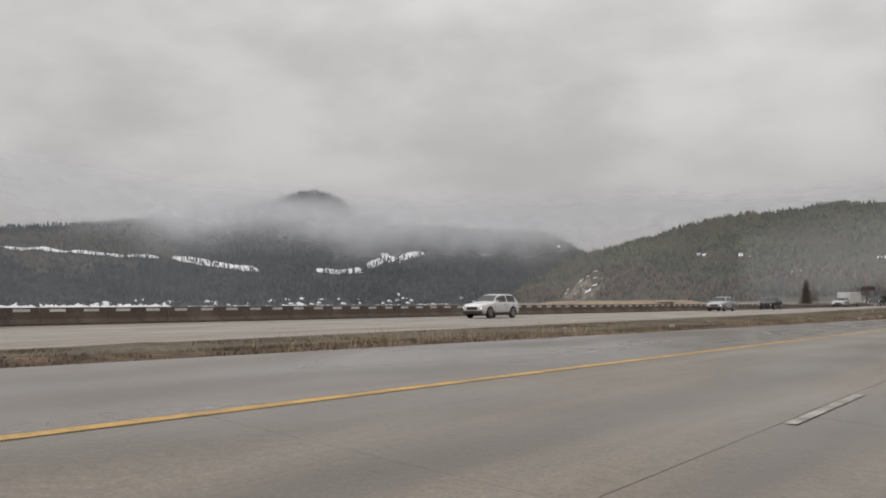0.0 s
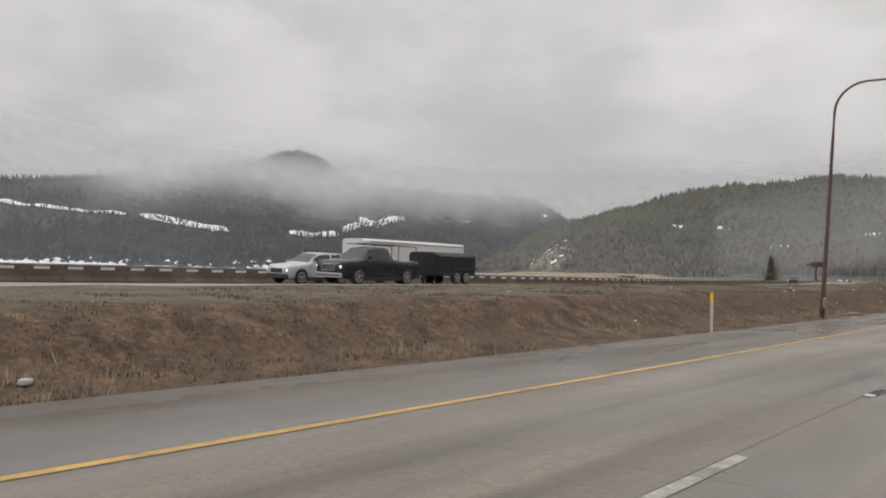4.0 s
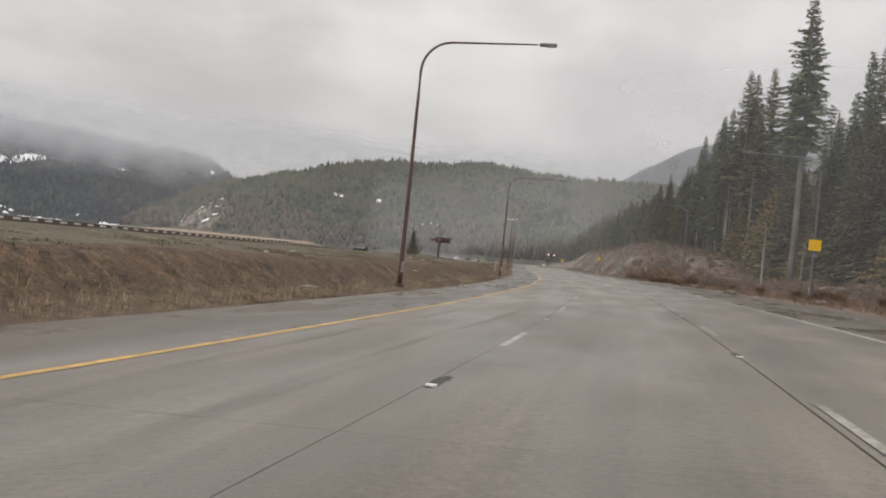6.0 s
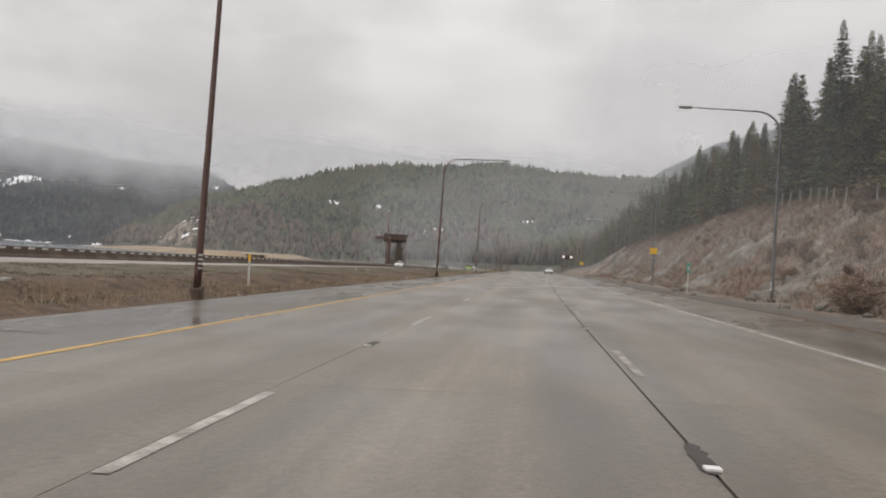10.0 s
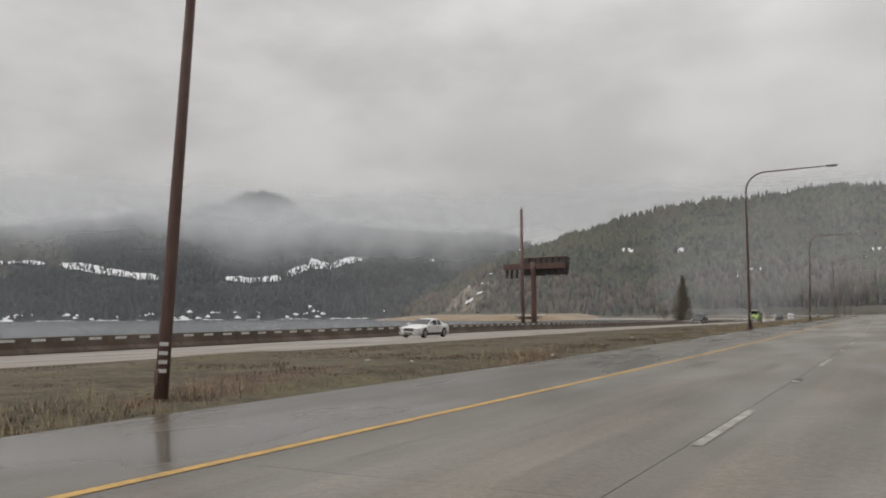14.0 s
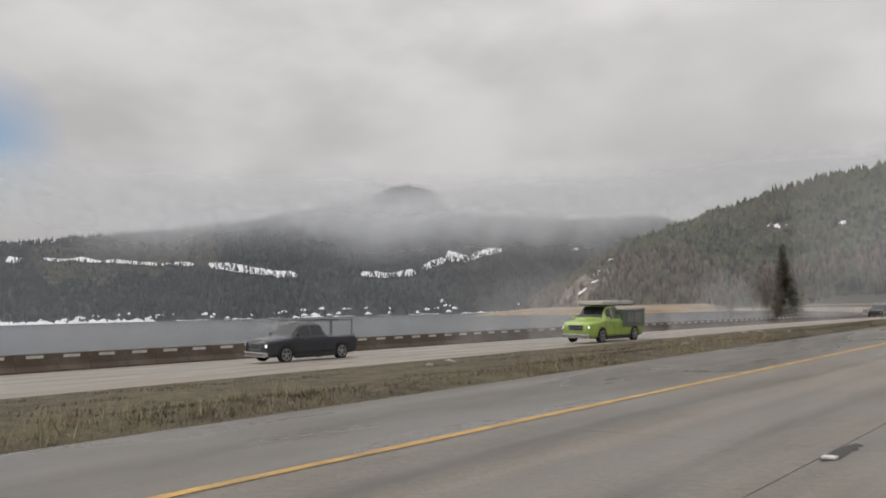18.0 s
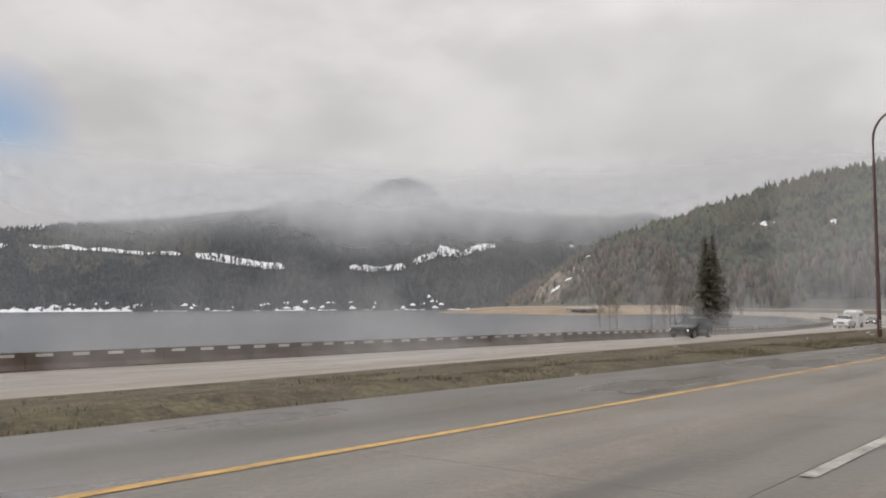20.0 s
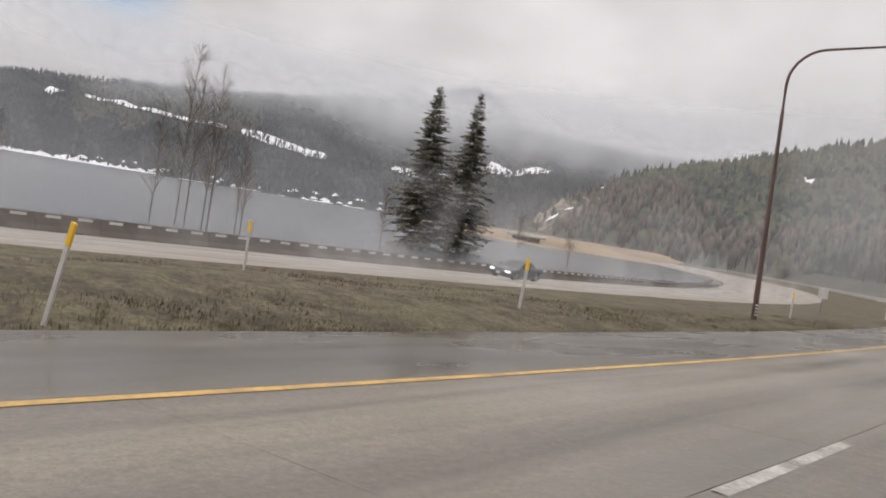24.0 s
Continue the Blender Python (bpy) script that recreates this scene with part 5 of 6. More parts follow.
    if kind == "sedan":
        for z in (-0.07, 0.0, 0.07):
            part("grille_bar", box((w * 0.9, 0.03, 0.025), (0, f + 0.025, hood - 0.27 + z), 0.008), CHROME, e, "chrome bar")
        part("lower_intake", box((w * 0.8, 0.08, 0.11), (0, f + 0.055, 0.36), 0.02), TRIM, e, "black lower intake")
        part("front_plate", box((0.31, 0.015, 0.13), (0, f + 0.09, 0.46)), POST, e, "pale plate")
    if big:
        for z in (-0.08, 0.0, 0.08):
            part("grille_slot", box((w * 0.82, 0.03, 0.04), (0, f + 0.02, hood - 0.36 + z)), TRIM, e)
    part("windscreen_wiper", tube([(-0.5, yf - 0.03, belt + 0.02), (0.1, yf - 0.1, belt + 0.1)], 0.012, 4), TRIM, e)
    part("front_bumper", box((w * 1.74, 0.2, 0.24), (0, f - 0.04, 0.38 if kind == "sedan" else 0.44), 0.06), col if kind == "sedan" else CHROME if big else TRIM, e)
    part("rear_bumper", box((w * 1.7, 0.14, 0.2), (0, b + 0.04, 0.45), 0.05), TRIM, e)
    part("rear_plate", box((0.32, 0.02, 0.16), (0, b - 0.01, 0.72)), POST, e, "pale plate")
    if kind == "pickup":
        part("bed_floor", box((w * 1.7, lng * 0.36, 0.04), (0, b + lng * 0.2, belt - 0.02)), TRIM, e)
        for sx in (-1, 1):
            part("rack_rail", tube([(sx * 0.85, b + 0.3, h + 0.1), (sx * 0.85, yf - 0.6, h + 0.12)], 0.025, 6), TRIM, e)
            for y in (b + 0.35, b + 1.7):
                part("rack_post", tube([(sx * 0.85, y, belt), (sx * 0.85, y, h + 0.1)], 0.025, 6), TRIM, e)
        part("ladder", box((0.4, 3.0, 0.06), (0.3, b + 1.9, h + 0.15), 0.01), STEEL, e)
    if kind == "utility":
        part("service_body", box((2.15, 2.7, 1.0), (0, b + 1.35, 1.4), 0.04), SERVICE, e, "grey-green service body")
        part("roof_cover", box((1.7, 3.6, 0.22), (0, yf - 1.9, h + 0.16), 0.05), POST, e, "white rack load")
        for y in (yf - 0.5, yf - 2.0, yf - 3.4):
            part("rack_bar", box((1.8, 0.06, 0.06), (0, y, h + 0.03)), TRIM, e)
        for sx in (-1, 1):
            for y in (-1.9, -1.0):
                part("locker_door", box((0.03, 0.75, 0.6), (sx * 1.085, b + 1.35 - y - 1.4, 1.4), 0.01), LAMPGREY, e)
    if kind == "suv":
        for sx in (-1, 1):
            part("roof_rail", tube([(sx * 0.66, yf - rake_f - 0.1, h + 0.05), (sx * 0.62, yb + rake_b + 0.1, h + 0.05)], 0.02, 6), TRIM, e)
    zf = wb_z if side < -15 else road_z
    p = at(s0, side, zf(s0, side) + 0.01)
    tilt = math.degrees(math.atan2(float(zf(s0, side + 1) - zf(s0, side - 1)), 2.0))
    e.matrix_basis = pose(p[0], p[1], p[2], 0, 0, turn_at(s0)) @ pose(0, 0, 0, 0, -tilt, 0 if away else 180)
    return e


PICKUP_S = 769.7
SERVICE = paint("service_grey_green", (0.16, 0.2, 0.17), 0.4)
vehicle("suv", (0.72, 0.72, 0.71), "white suv on the far carriageway", 50.0, -34.6)
vehicle("suv", (0.47, 0.48, 0.49), "silver suv on the far carriageway", 98.7, -34.6)
vehicle("suv", (0.035, 0.037, 0.045), "dark suv with a grey front on the far carriageway", 119.3, -35.0)
vehicle("suv", (0.02, 0.021, 0.023), "black suv on the far carriageway", 328.6, -36.0)
vehicle("sedan", (0.75, 0.75, 0.74), "white sedan on the far carriageway", 505.0, -32.2, False)
vehicle("pickup", (0.055, 0.06, 0.07), "dark grey pickup truck with lit headlights", 607.5, -32.0)
vehicle("utility", (0.38, 0.52, 0.13), "bright green utility truck with a grey service body", 624.2, -24.6)
vehicle("suv", (0.03, 0.033, 0.036), "dark suv beside the lake barrier", 714.0, -30.5)
vehicle("pickup", (0.70, 0.70, 0.70), "white pickup truck towing a horse trailer", PICKUP_S, -30.4)
vehicle("sedan", (0.05, 0.055, 0.065), "dark sedan beyond the two spruces", 829.6, -33.0)
vehicle("pickup", (0.022, 0.023, 0.025), "black pickup truck towing a low black trailer", 156.0, -28.0)
vehicle("suv", (0.5, 0.51, 0.52), "pale suv towing a long white trailer", 157.5, -34.0)
vehicle("sedan", (0.74, 0.74, 0.74), "white sedan ahead on the near carriageway", 518.0, 2.75, False, True)


def horse_trailer():
    e = empty("horse_trailer", "white horse trailer with small dark windows behind the pickup", "trailer", "traffic on the highway")
    col = paint("trailer_white", (0.74, 0.74, 0.74), 0.35)
    part("body", loft([[(-0.9, 1.9, 0.5), (0.9, 1.9, 0.5), (0.9, 1.9, 2.0), (0.7, 1.9, 2.3), (-0.7, 1.9, 2.3), (-0.9, 1.9, 2.0)],
                       [(-1.0, 1.5, 0.45), (1.0, 1.5, 0.45), (1.0, 1.5, 2.25), (0.8, 1.5, 2.5), (-0.8, 1.5, 2.5), (-1.0, 1.5, 2.25)],
                       [(-1.0, -2.0, 0.45), (1.0, -2.0, 0.45), (1.0, -2.0, 2.25), (0.8, -2.0, 2.5), (-0.8, -2.0, 2.5), (-1.0, -2.0, 2.25)]]), col, e)
    for sx in (-1, 1):
        for y in (-1.4, -0.6, 0.2, 1.0):
            part("window", box((0.03, 0.45, 0.4), (sx * 1.0, y, 1.85), 0.01), GLASS, e, "small dark window")
        part("fender", box((0.16, 1.8, 0.08), (sx * 1.02, -0.4, 0.86), 0.03), col, e)
        for y in (-0.8, 0.05):
            wheel(e, sx * 1.0, y, 0.36, 0.2)
    part("hitch", tube([(0, 1.8, 0.55), (0, 3.0, 0.5)], 0.06, 8), TRIM, e)
    s0 = PICKUP_S + 7.4
    p = at(s0, -30.4, wb_z(s0, -30.4) + 0.01)
    e.matrix_basis = pose(p[0], p[1], p[2], 0, 0, turn_at(s0) + 180)


horse_trailer()


def box_trailer(name, label, s0, side, lng, wide, floor, high, mat, bow):
    """A trailer on two axles: walls with a rounded roof edge and nose, corner trims, fenders, hitch and a rear door."""
    e = empty(name, label, "trailer", "traffic on the highway")
    f, b, w = lng / 2, -lng / 2, wide / 2

    def ring(y, k):
        return [(-w * k, y, floor), (w * k, y, floor), (w * k, y, high - 0.15), (w * k - 0.12, y, high - 0.02), (0, y, high), (-w * k + 0.12, y, high - 0.02), (-w * k, y, high - 0.15)]
    part("body", loft([ring(f, 1 - bow), ring(f - 0.35, 1.0), ring(b, 1.0)]), mat, e)
    for sx in (-1, 1):
        part("lower_trim", box((0.03, lng - 0.4, 0.1), (sx * (w + 0.01), -0.1, floor + 0.06), 0.01), TRIM, e)
        part("upper_trim", box((0.03, lng - 0.4, 0.05), (sx * (w + 0.01), -0.1, high - 0.2), 0.01), LAMPGREY, e)
        part("taillight", box((0.12, 0.03, 0.2), (sx * w * 0.82, b - 0.012, floor + 0.35), 0.01), TAIL, e)
        part("fender", box((0.14, 1.75, 0.07), (sx * (w + 0.03), b + lng * 0.38, 0.82), 0.03), TRIM, e)
        for y in (0.43, -0.43):
            wheel(e, sx * (w + 0.0), b + lng * 0.38 + y, 0.36, 0.2)
    part("rear_door", box((wide * 0.86, 0.03, (high - floor) * 0.84), (0, b - 0.015, (high + floor) / 2), 0.01), mat, e)
    part("hitch", tube([(0, f - 0.1, 0.5), (0, f + 1.1, 0.48)], 0.06, 8), TRIM, e)
    p = at(s0, side, wb_z(s0, side) + 0.01)
    e.matrix_basis = pose(p[0], p[1], p[2], 0, 0, turn_at(s0) + 180)


box_trailer("utility_trailer", "low black box trailer behind a black pickup", 162.0, -28.0, 3.6, 1.9, 0.5, 1.75, paint("trailer_black", (0.02, 0.02, 0.022), 0.4), 0.04)
box_trailer("cargo_trailer", "long white enclosed cargo trailer with rounded roof edges", 166.0, -34.2, 9.6, 2.3, 0.55, 2.75, paint("cargo_white", (0.72, 0.72, 0.71), 0.4), 0.25)


def small_sign():
    e = empty("small_sign", "small white sign on a thin post by the far road", "road sign")
    part("panel", box((0.7, 0.02, 0.8), (0, 0, 1.5), 0.004), POST, e)
    part("post", box((0.07, 0.05, 1.9), (0, 0.04, 0.9), 0.01), STEEL, e)
    e.matrix_basis = stand(848.2, -15.2)


small_sign()


# ---------------------------------------------------------------- trees
def conifer(seed, high, crown0, wide, mat, label, group, coarse=1.0):
    """A spruce: tapered trunk, bare below crown0 (share of height), whorls of drooping sprays above."""
    r = random.Random(seed)
    e = empty("conifer", label, "tree", group)
    lean = (r.uniform(-0.3, 0.3), r.uniform(-0.3, 0.3))
    pts = [(lean[0] * k * k, lean[1] * k * k, high * k - 0.8) for k in np.linspace(0, 1, 9)]
    part("trunk", tube(pts, [0.013 * high * (1 - 0.93 * k) + 0.02 for k in np.linspace(0, 1, 9)], 9), BARK, e, smooth=True)
    verts, faces = [], []

    def leaf(p, d, side, length, width):
        i = len(verts)
        tip = p + d * length
        verts.extend([tuple(p), tuple(p + d * length * 0.45 + side * width), tuple(tip), tuple(p + d * length * 0.45 - side * width)])
        faces.append((i, i + 1, i + 2, i + 3))

    z = crown0 * high
    lop = [r.uniform(0.75, 1.2) for _ in range(8)]
    while z < high * 0.99:
        k = (z / high - crown0) / (1 - crown0)
        reach = wide * ((1 - k) ** 0.88 + 0.012) * min(1, 0.6 + k * 4) * r.uniform(0.82, 1.1)
        n_arm = r.randint(6, 8) if coarse == 1 else 5
        turn = r.uniform(0, 6.283)
        for b in range(n_arm):
            if r.random() < 0.12:
                continue
            a = turn + 6.283 * b / n_arm + r.uniform(-0.3, 0.3)
            length = reach * r.uniform(0.65, 1.12) * lop[int(a * 8 / 6.283) % 8]
            droop = r.uniform(0.30, 0.55) * (1 - 0.7 * k)
            out = Vector((math.cos(a), math.sin(a), 0))
            across = Vector((-out.y, out.x, 0))
            origin = Vector((lean[0] * (z / high) ** 2, lean[1] * (z / high) ** 2, z + r.uniform(-0.15, 0.15)))
            steps = max(2, int(length / (0.24 * coarse)))
            for i in range(steps):
                f = (i + 0.7) / steps
                p = origin + out * length * f + Vector((0, 0, length * (0.22 * f - droop * f * f + 0.22 * max(0, f - 0.7))))
                spread = min((0.30 + 0.14 * length) * (1 - 0.62 * f) + 0.12, 0.08 + 0.5 * length)
                for sgn in (-1, 1):
                    d = (across * sgn * r.uniform(0.7, 1.0) + out * r.uniform(0.5, 0.9) + Vector((0, 0, r.uniform(-0.5, -0.05)))).normalized()
                    leaf(p, d, (d.cross(Vector((0, 0, 1))) + Vector((0, 0, r.uniform(-0.9, 0.9)))).normalized(), spread * r.uniform(0.8, 1.5), (0.095 + 0.17 * spread) * coarse ** 0.6)
                if f > 0.25:
                    leaf(p, (out * r.uniform(0.1, 0.5) + across * r.uniform(-0.5, 0.5) + Vector((0, 0, -1))).normalized(), across, spread * r.uniform(0.5, 1.0), (0.07 + 0.10 * spread) * coarse ** 0.6)
            leaf(origin + out * length * 0.85 + Vector((0, 0, length * (0.19 - droop * 0.72 + 0.04))), (out + Vector((0, 0, 0.1))).normalized(), across, 0.45, 0.09)
        z += (high * 0.0135 * (1.5 - 0.8 * k) + 0.12) * coarse ** 0.5
    leaf(Vector((lean[0], lean[1], high - 1.9)), Vector((0, 0, 1)), Vector((1, 0, 0)), 1.3, 0.05)
    leaf(Vector((lean[0], lean[1], high - 1.9)), Vector((0, 0, 1)), Vector((0, 1, 0)), 1.3, 0.05)
    ob = link_mesh("crown", verts, faces, mat)
    ob.parent = e
    return e


SPECS = [(1, 40, 0.48, 6.0, NEEDLE), (2, 36, 0.17, 6.4, NEEDLE), (3, 30, 0.08, 6.2, NEEDLE), (4, 26, 0.04, 6.0, NEEDLEOLD), (5, 38, 0.28, 6.0, NEEDLEOLD), (6, 20, 0.02, 5.2, OLIVE), (7, 33, 0.13, 5.8, NEEDLE), (8, 23, 0.03, 5.2, OLIVE)]
protos = []
for seed, high, c0, wide, mat in SPECS:
    words = "tall spruce with a long bare trunk" if c0 > 0.25 else "dense dark green spruce"
    protos.append(conifer(seed, high, c0, wide, mat, words + " above the verge", "trees on the wooded slope"))
used = set()


def plant(k, s0, side, scale, spin):
    p = on_ground(s0, side)
    m = pose(p[0], p[1], p[2] - 0.3, 0, 0, spin)
    if k not in used:
        used.add(k)
        protos[k].scale = (scale,) * 3
        protos[k].matrix_basis = m @ Matrix.Diagonal((scale, scale, scale, 1))
        return protos[k]
    ob = copy_thing(protos[k], m)
    ob.matrix_basis = m @ Matrix.Diagonal((scale, scale, scale, 1))
    return ob


tr = random.Random(21)
plant(0, 304.6, 28.4, 1.02, 40)
for s0, side, k, sc in ((357.5, 35.2, 4, 1.02), (363.4, 38.0, 4, 1.02), (402, 43, 4, 0.95), (422.5, 45.8, 4, 0.95), (410, 47, 1, 0.9), (372, 34, 1, 0.86), (349, 37, 4, 1.0), (344, 40, 1, 1.0), (381, 35, 6, 0.86), (392, 34, 2, 0.82), (322, 42, 1, 0.9), (312, 40, 1, 1.0), (318, 44, 4, 1.0), (300, 44, 1, 0.95), (292, 38, 3, 1.0), (306, 36, 5, 1.15), (298, 34, 7, 1.0), (311, 35, 7, 0.9), (286, 42, 1, 0.9), (280, 38, 2, 0.95), (296, 40, 1, 0.85), (285, 36, 2, 1.0), (278, 42, 1, 0.9)):
    plant(k, s0, side, sc, tr.uniform(0, 360))
back = []
for i in range(640):
    s0 = tr.uniform(232, 700) if i < 520 else tr.uniform(430, 600)
    depth = tr.random() ** 1.5
    side = 29.5 + depth * 32 + (1.5 if s0 > 350 else 0)
    target = np.interp(s0, [232, 300, 345, 380, 420, 700], [25, 27, 28, 24, 15.5, 15]) * tr.uniform(0.55, 1.12)
    k = tr.choice((1, 2, 3, 4, 5, 6, 7) if s0 < 375 else (2, 3, 3, 6, 5, 5, 7, 7))
    if 345 < s0 < 410 and side < 38:
        k = tr.choice((1, 4, 4, 6))
    if s0 < 345:
        if tr.random() < 0.35:
            continue
        side += 4
    elif s0 > 390:
        side -= 2.0
    sc = min(1.05, target / SPECS[k][1])
    if s0 < 480 and side < 40:
        plant(k, s0, side, sc, tr.uniform(0, 360))
    else:
        back.append((k, s0, side, sc, tr.uniform(0, 6.283)))
for i in range(34):
    plant(tr.choice((5, 7, 7)), tr.uniform(250, 350), tr.uniform(36, 42), tr.uniform(0.4, 0.85), tr.uniform(0, 360))
for i in range(110):
    s0 = tr.uniform(385, 520)
    plant(tr.choice((3, 5, 7, 2)), s0, 28.0 + tr.random() ** 1.3 * 11, tr.uniform(0.36, 0.62) * np.interp(s0, [385, 520], [0.97, 0.85]), tr.uniform(0, 360))


for i in range(330):
    s0 = tr.uniform(500, 800)
    k = tr.choice((3, 5, 5, 7, 7, 2))
    back.append((k, s0, np.interp(s0, [500, 640, 800], [29, 25, 22]) + tr.random() ** 1.2 * 24, tr.uniform(8, 16) / SPECS[k][1], tr.uniform(0, 6.283)))


def back_rows(name, spots, label):
    """Deeper rows of the same kinds of spruce, joined."""
    kinds = {}
    for k, (seed, high, c0, wide, mat) in enumerate(SPECS):
        t = conifer(seed + 100, high, c0, wide, mat, "", "", 2.4)
        kinds[k] = []
        for ob in list(t.children):
            me = ob.data
            me.calc_loop_triangles()
            v, f = np.zeros(len(me.vertices) * 3, np.float32), np.zeros(len(me.loop_triangles) * 3, np.int32)
            me.vertices.foreach_get("co", v)
            me.loop_triangles.foreach_get("vertices", f)
            kinds[k].append((me.materials[0], v.reshape(-1, 3), f.reshape(-1, 3)))
            bpy.data.objects.remove(ob)
            bpy.data.meshes.remove(me)
        bpy.data.objects.remove(t)
    for mat in (BARK, NEEDLE, NEEDLEOLD, OLIVE):
        verts, faces, total = [], [], 0
        for k, s0, side, sc, spin in spots:
            p = on_ground(s0, side)
            c, d = math.cos(spin), math.sin(spin)
            for m, v, f in kinds[k]:
                if m != mat:
                    continue
                x = np.stack([c * v[:, 0] - d * v[:, 1], d * v[:, 0] + c * v[:, 1], v[:, 2]], -1) * sc + p
                verts.append(x)
                faces.append(f + total)
                total += len(v)
        if verts:
            tagged(quick(name, np.concatenate(verts), np.concatenate(faces), mat), label, "forest", kind="stuff")


back_rows("wood_rows", back, "rows of spruces standing deeper in the wood")

# woods behind, too deep to count
rs = np.random.RandomState(31)
n = 2600
s_, side_ = rs.uniform(150, 1150, n), rs.uniform(58, 330, n)
pos = on_ground(s_, side_)
forest("woods", pos, rs.uniform(18, 34, n) * np.interp(s_, [150, 400, 520, 700], [1.1, 0.95, 0.75, 0.6]), np.full(n, 7.5), FOREST, 4, 7, "deep conifer woods behind the slope", 32)
n = 420
s_, side_ = rs.uniform(800, 1250, n), rs.uniform(30, 80, n)
forest("roadside_woods", on_ground(s_, side_), rs.uniform(11, 24, n), rs.uniform(4.5, 7.0, n), FOREST, 6, 9, "young conifers along the road ahead", 33)
n = 700
s_, side_ = rs.uniform(660, 1150, n), rs.uniform(26, 70, n)
forest("roadside_thicket", on_ground(s_, side_), rs.uniform(8, 18, n), rs.uniform(1.6, 3.2, n), BIRCH, 1, 7, "leafless brown thicket along the road ahead", 34, "woods", True)

# the two spruces by the lake
for s0, x, y, high, seed in ((0, -160.1, 834.9, 24.5, 41), (0, -164.4, 845.4, 26.0, 42)):
    tree = conifer(seed, high, 0.04, 6.6, LAKESPRUCE, "tall dark spruce standing alone by the lake", "spruces by the lake")
    tree.matrix_basis = pose(x, y, -3.6)


def bare_tree(seed, x, y, z, high, label):
    r = random.Random(seed)
    e = empty("bare_tree", label, "tree", "bare trees by the lake")
    base = [(r.uniform(-0.2, 0.2) * k, r.uniform(-0.2, 0.2) * k, high * k) for k in np.linspace(0, 1, 7)]
    part("trunk", tube(base, [0.085 * (1 - 0.92 * k) + 0.008 for k in np.linspace(0, 1, 7)], 7), TWIG, e)
    limbs = []
    for i in range(52):
        f = r.uniform(0.2, 0.97)
        p = Vector((0, 0, high * f))
        a = r.uniform(0, 6.283)
        d = Vector((math.cos(a) * 0.8, math.sin(a) * 0.8, 1)).normalized()
        length = high * 0.24 * (1.2 - f)
        q = p + d * length
        limbs.append(tube([p, (p + q) / 2 + Vector((0, 0, 0.1)), q], [0.026, 0.016, 0.006], 5))
        for j in range(7):
            p2 = p + d * length * r.uniform(0.3, 1.0)
            d2 = (d + Vector((r.uniform(-0.7, 0.7), r.uniform(-0.7, 0.7), r.uniform(-0.1, 0.5)))).normalized()
            limbs.append(tube([p2, p2 + d2 * length * 0.5], [0.009, 0.004], 4))
    part("crown", join(*limbs), TWIG, e, "bare twiggy crown")
    e.matrix_basis = pose(x, y, z, 0, 0, r.uniform(0, 360))


for i, (x, y, high) in enumerate(((-147.1, 796.8, 19.5), (-146.4, 799.4, 17.5), (-148.6, 798.2, 16), (-145.2, 802.5, 12), (-149.3, 794.8, 13), (-147.0, 803.8, 9), (-148.4, 800.6, 14), (-147.8, 778.1, 11.0), (-147.2, 779.8, 9), (-149.0, 776.4, 10.0),
                                  (-158.5, 828, 8), (-170, 862, 8.5), (-176, 880, 9))):
    bare_tree(60 + i, x, y, -3.4, high, "leafless brown trees in a clump at the water's edge")


# dead trunks at the wood's edge
def snag(seed, s0, side, high, thick, lean):
    r = random.Random(seed)
    e = empty("dead_trunk", "pale barkless dead trunk with broken stubs at the wood's edge", "dead tree", "dead trunks at the wood's edge")
    pts = [(lean * high * k * k + r.uniform(-0.04, 0.04), r.uniform(-0.04, 0.04), high * k - 0.4) for k in np.linspace(0, 1, 8)]
    part("trunk", tube(pts, [thick * (1 - 0.55 * k) for k in np.linspace(0, 1, 8)], 8), DEADWOOD, e)
    for i in range(int(high)):
        f = r.uniform(0.35, 0.97)
        a, long = r.uniform(0, 6.283), r.uniform(0.15, 0.7)
        x, z = lean * high * f * f, high * f - 0.4
        part("stub", tube([(x, 0, z), (x + math.cos(a) * long, math.sin(a) * long, z - 0.12 * long)], [thick * 0.22, thick * 0.08], 5), DEADWOOD, e)
    e.matrix_basis = stand(s0, side, 0, r.uniform(-10, 10))


for i, (s0, side, high, thick, lean) in enumerate(((302.5, 28.9, 6.6, 0.17, 0.05), (305.5, 33.9, 19.0, 0.16, 0.06), (311.0, 35.5, 17.0, 0.13, 0.07), (349.5, 33.0, 13.0, 0.15, 0.01), (352.5, 31.5, 9.0, 0.13, 0.02), (372.0, 33.0, 11.0, 0.13, 0.01), (380.0, 32.0, 9.5, 0.12, 0.015), (337.0, 31.0, 4.0, 0.12, 0.04))):
    snag(300 + i, s0, side, high, thick, lean)


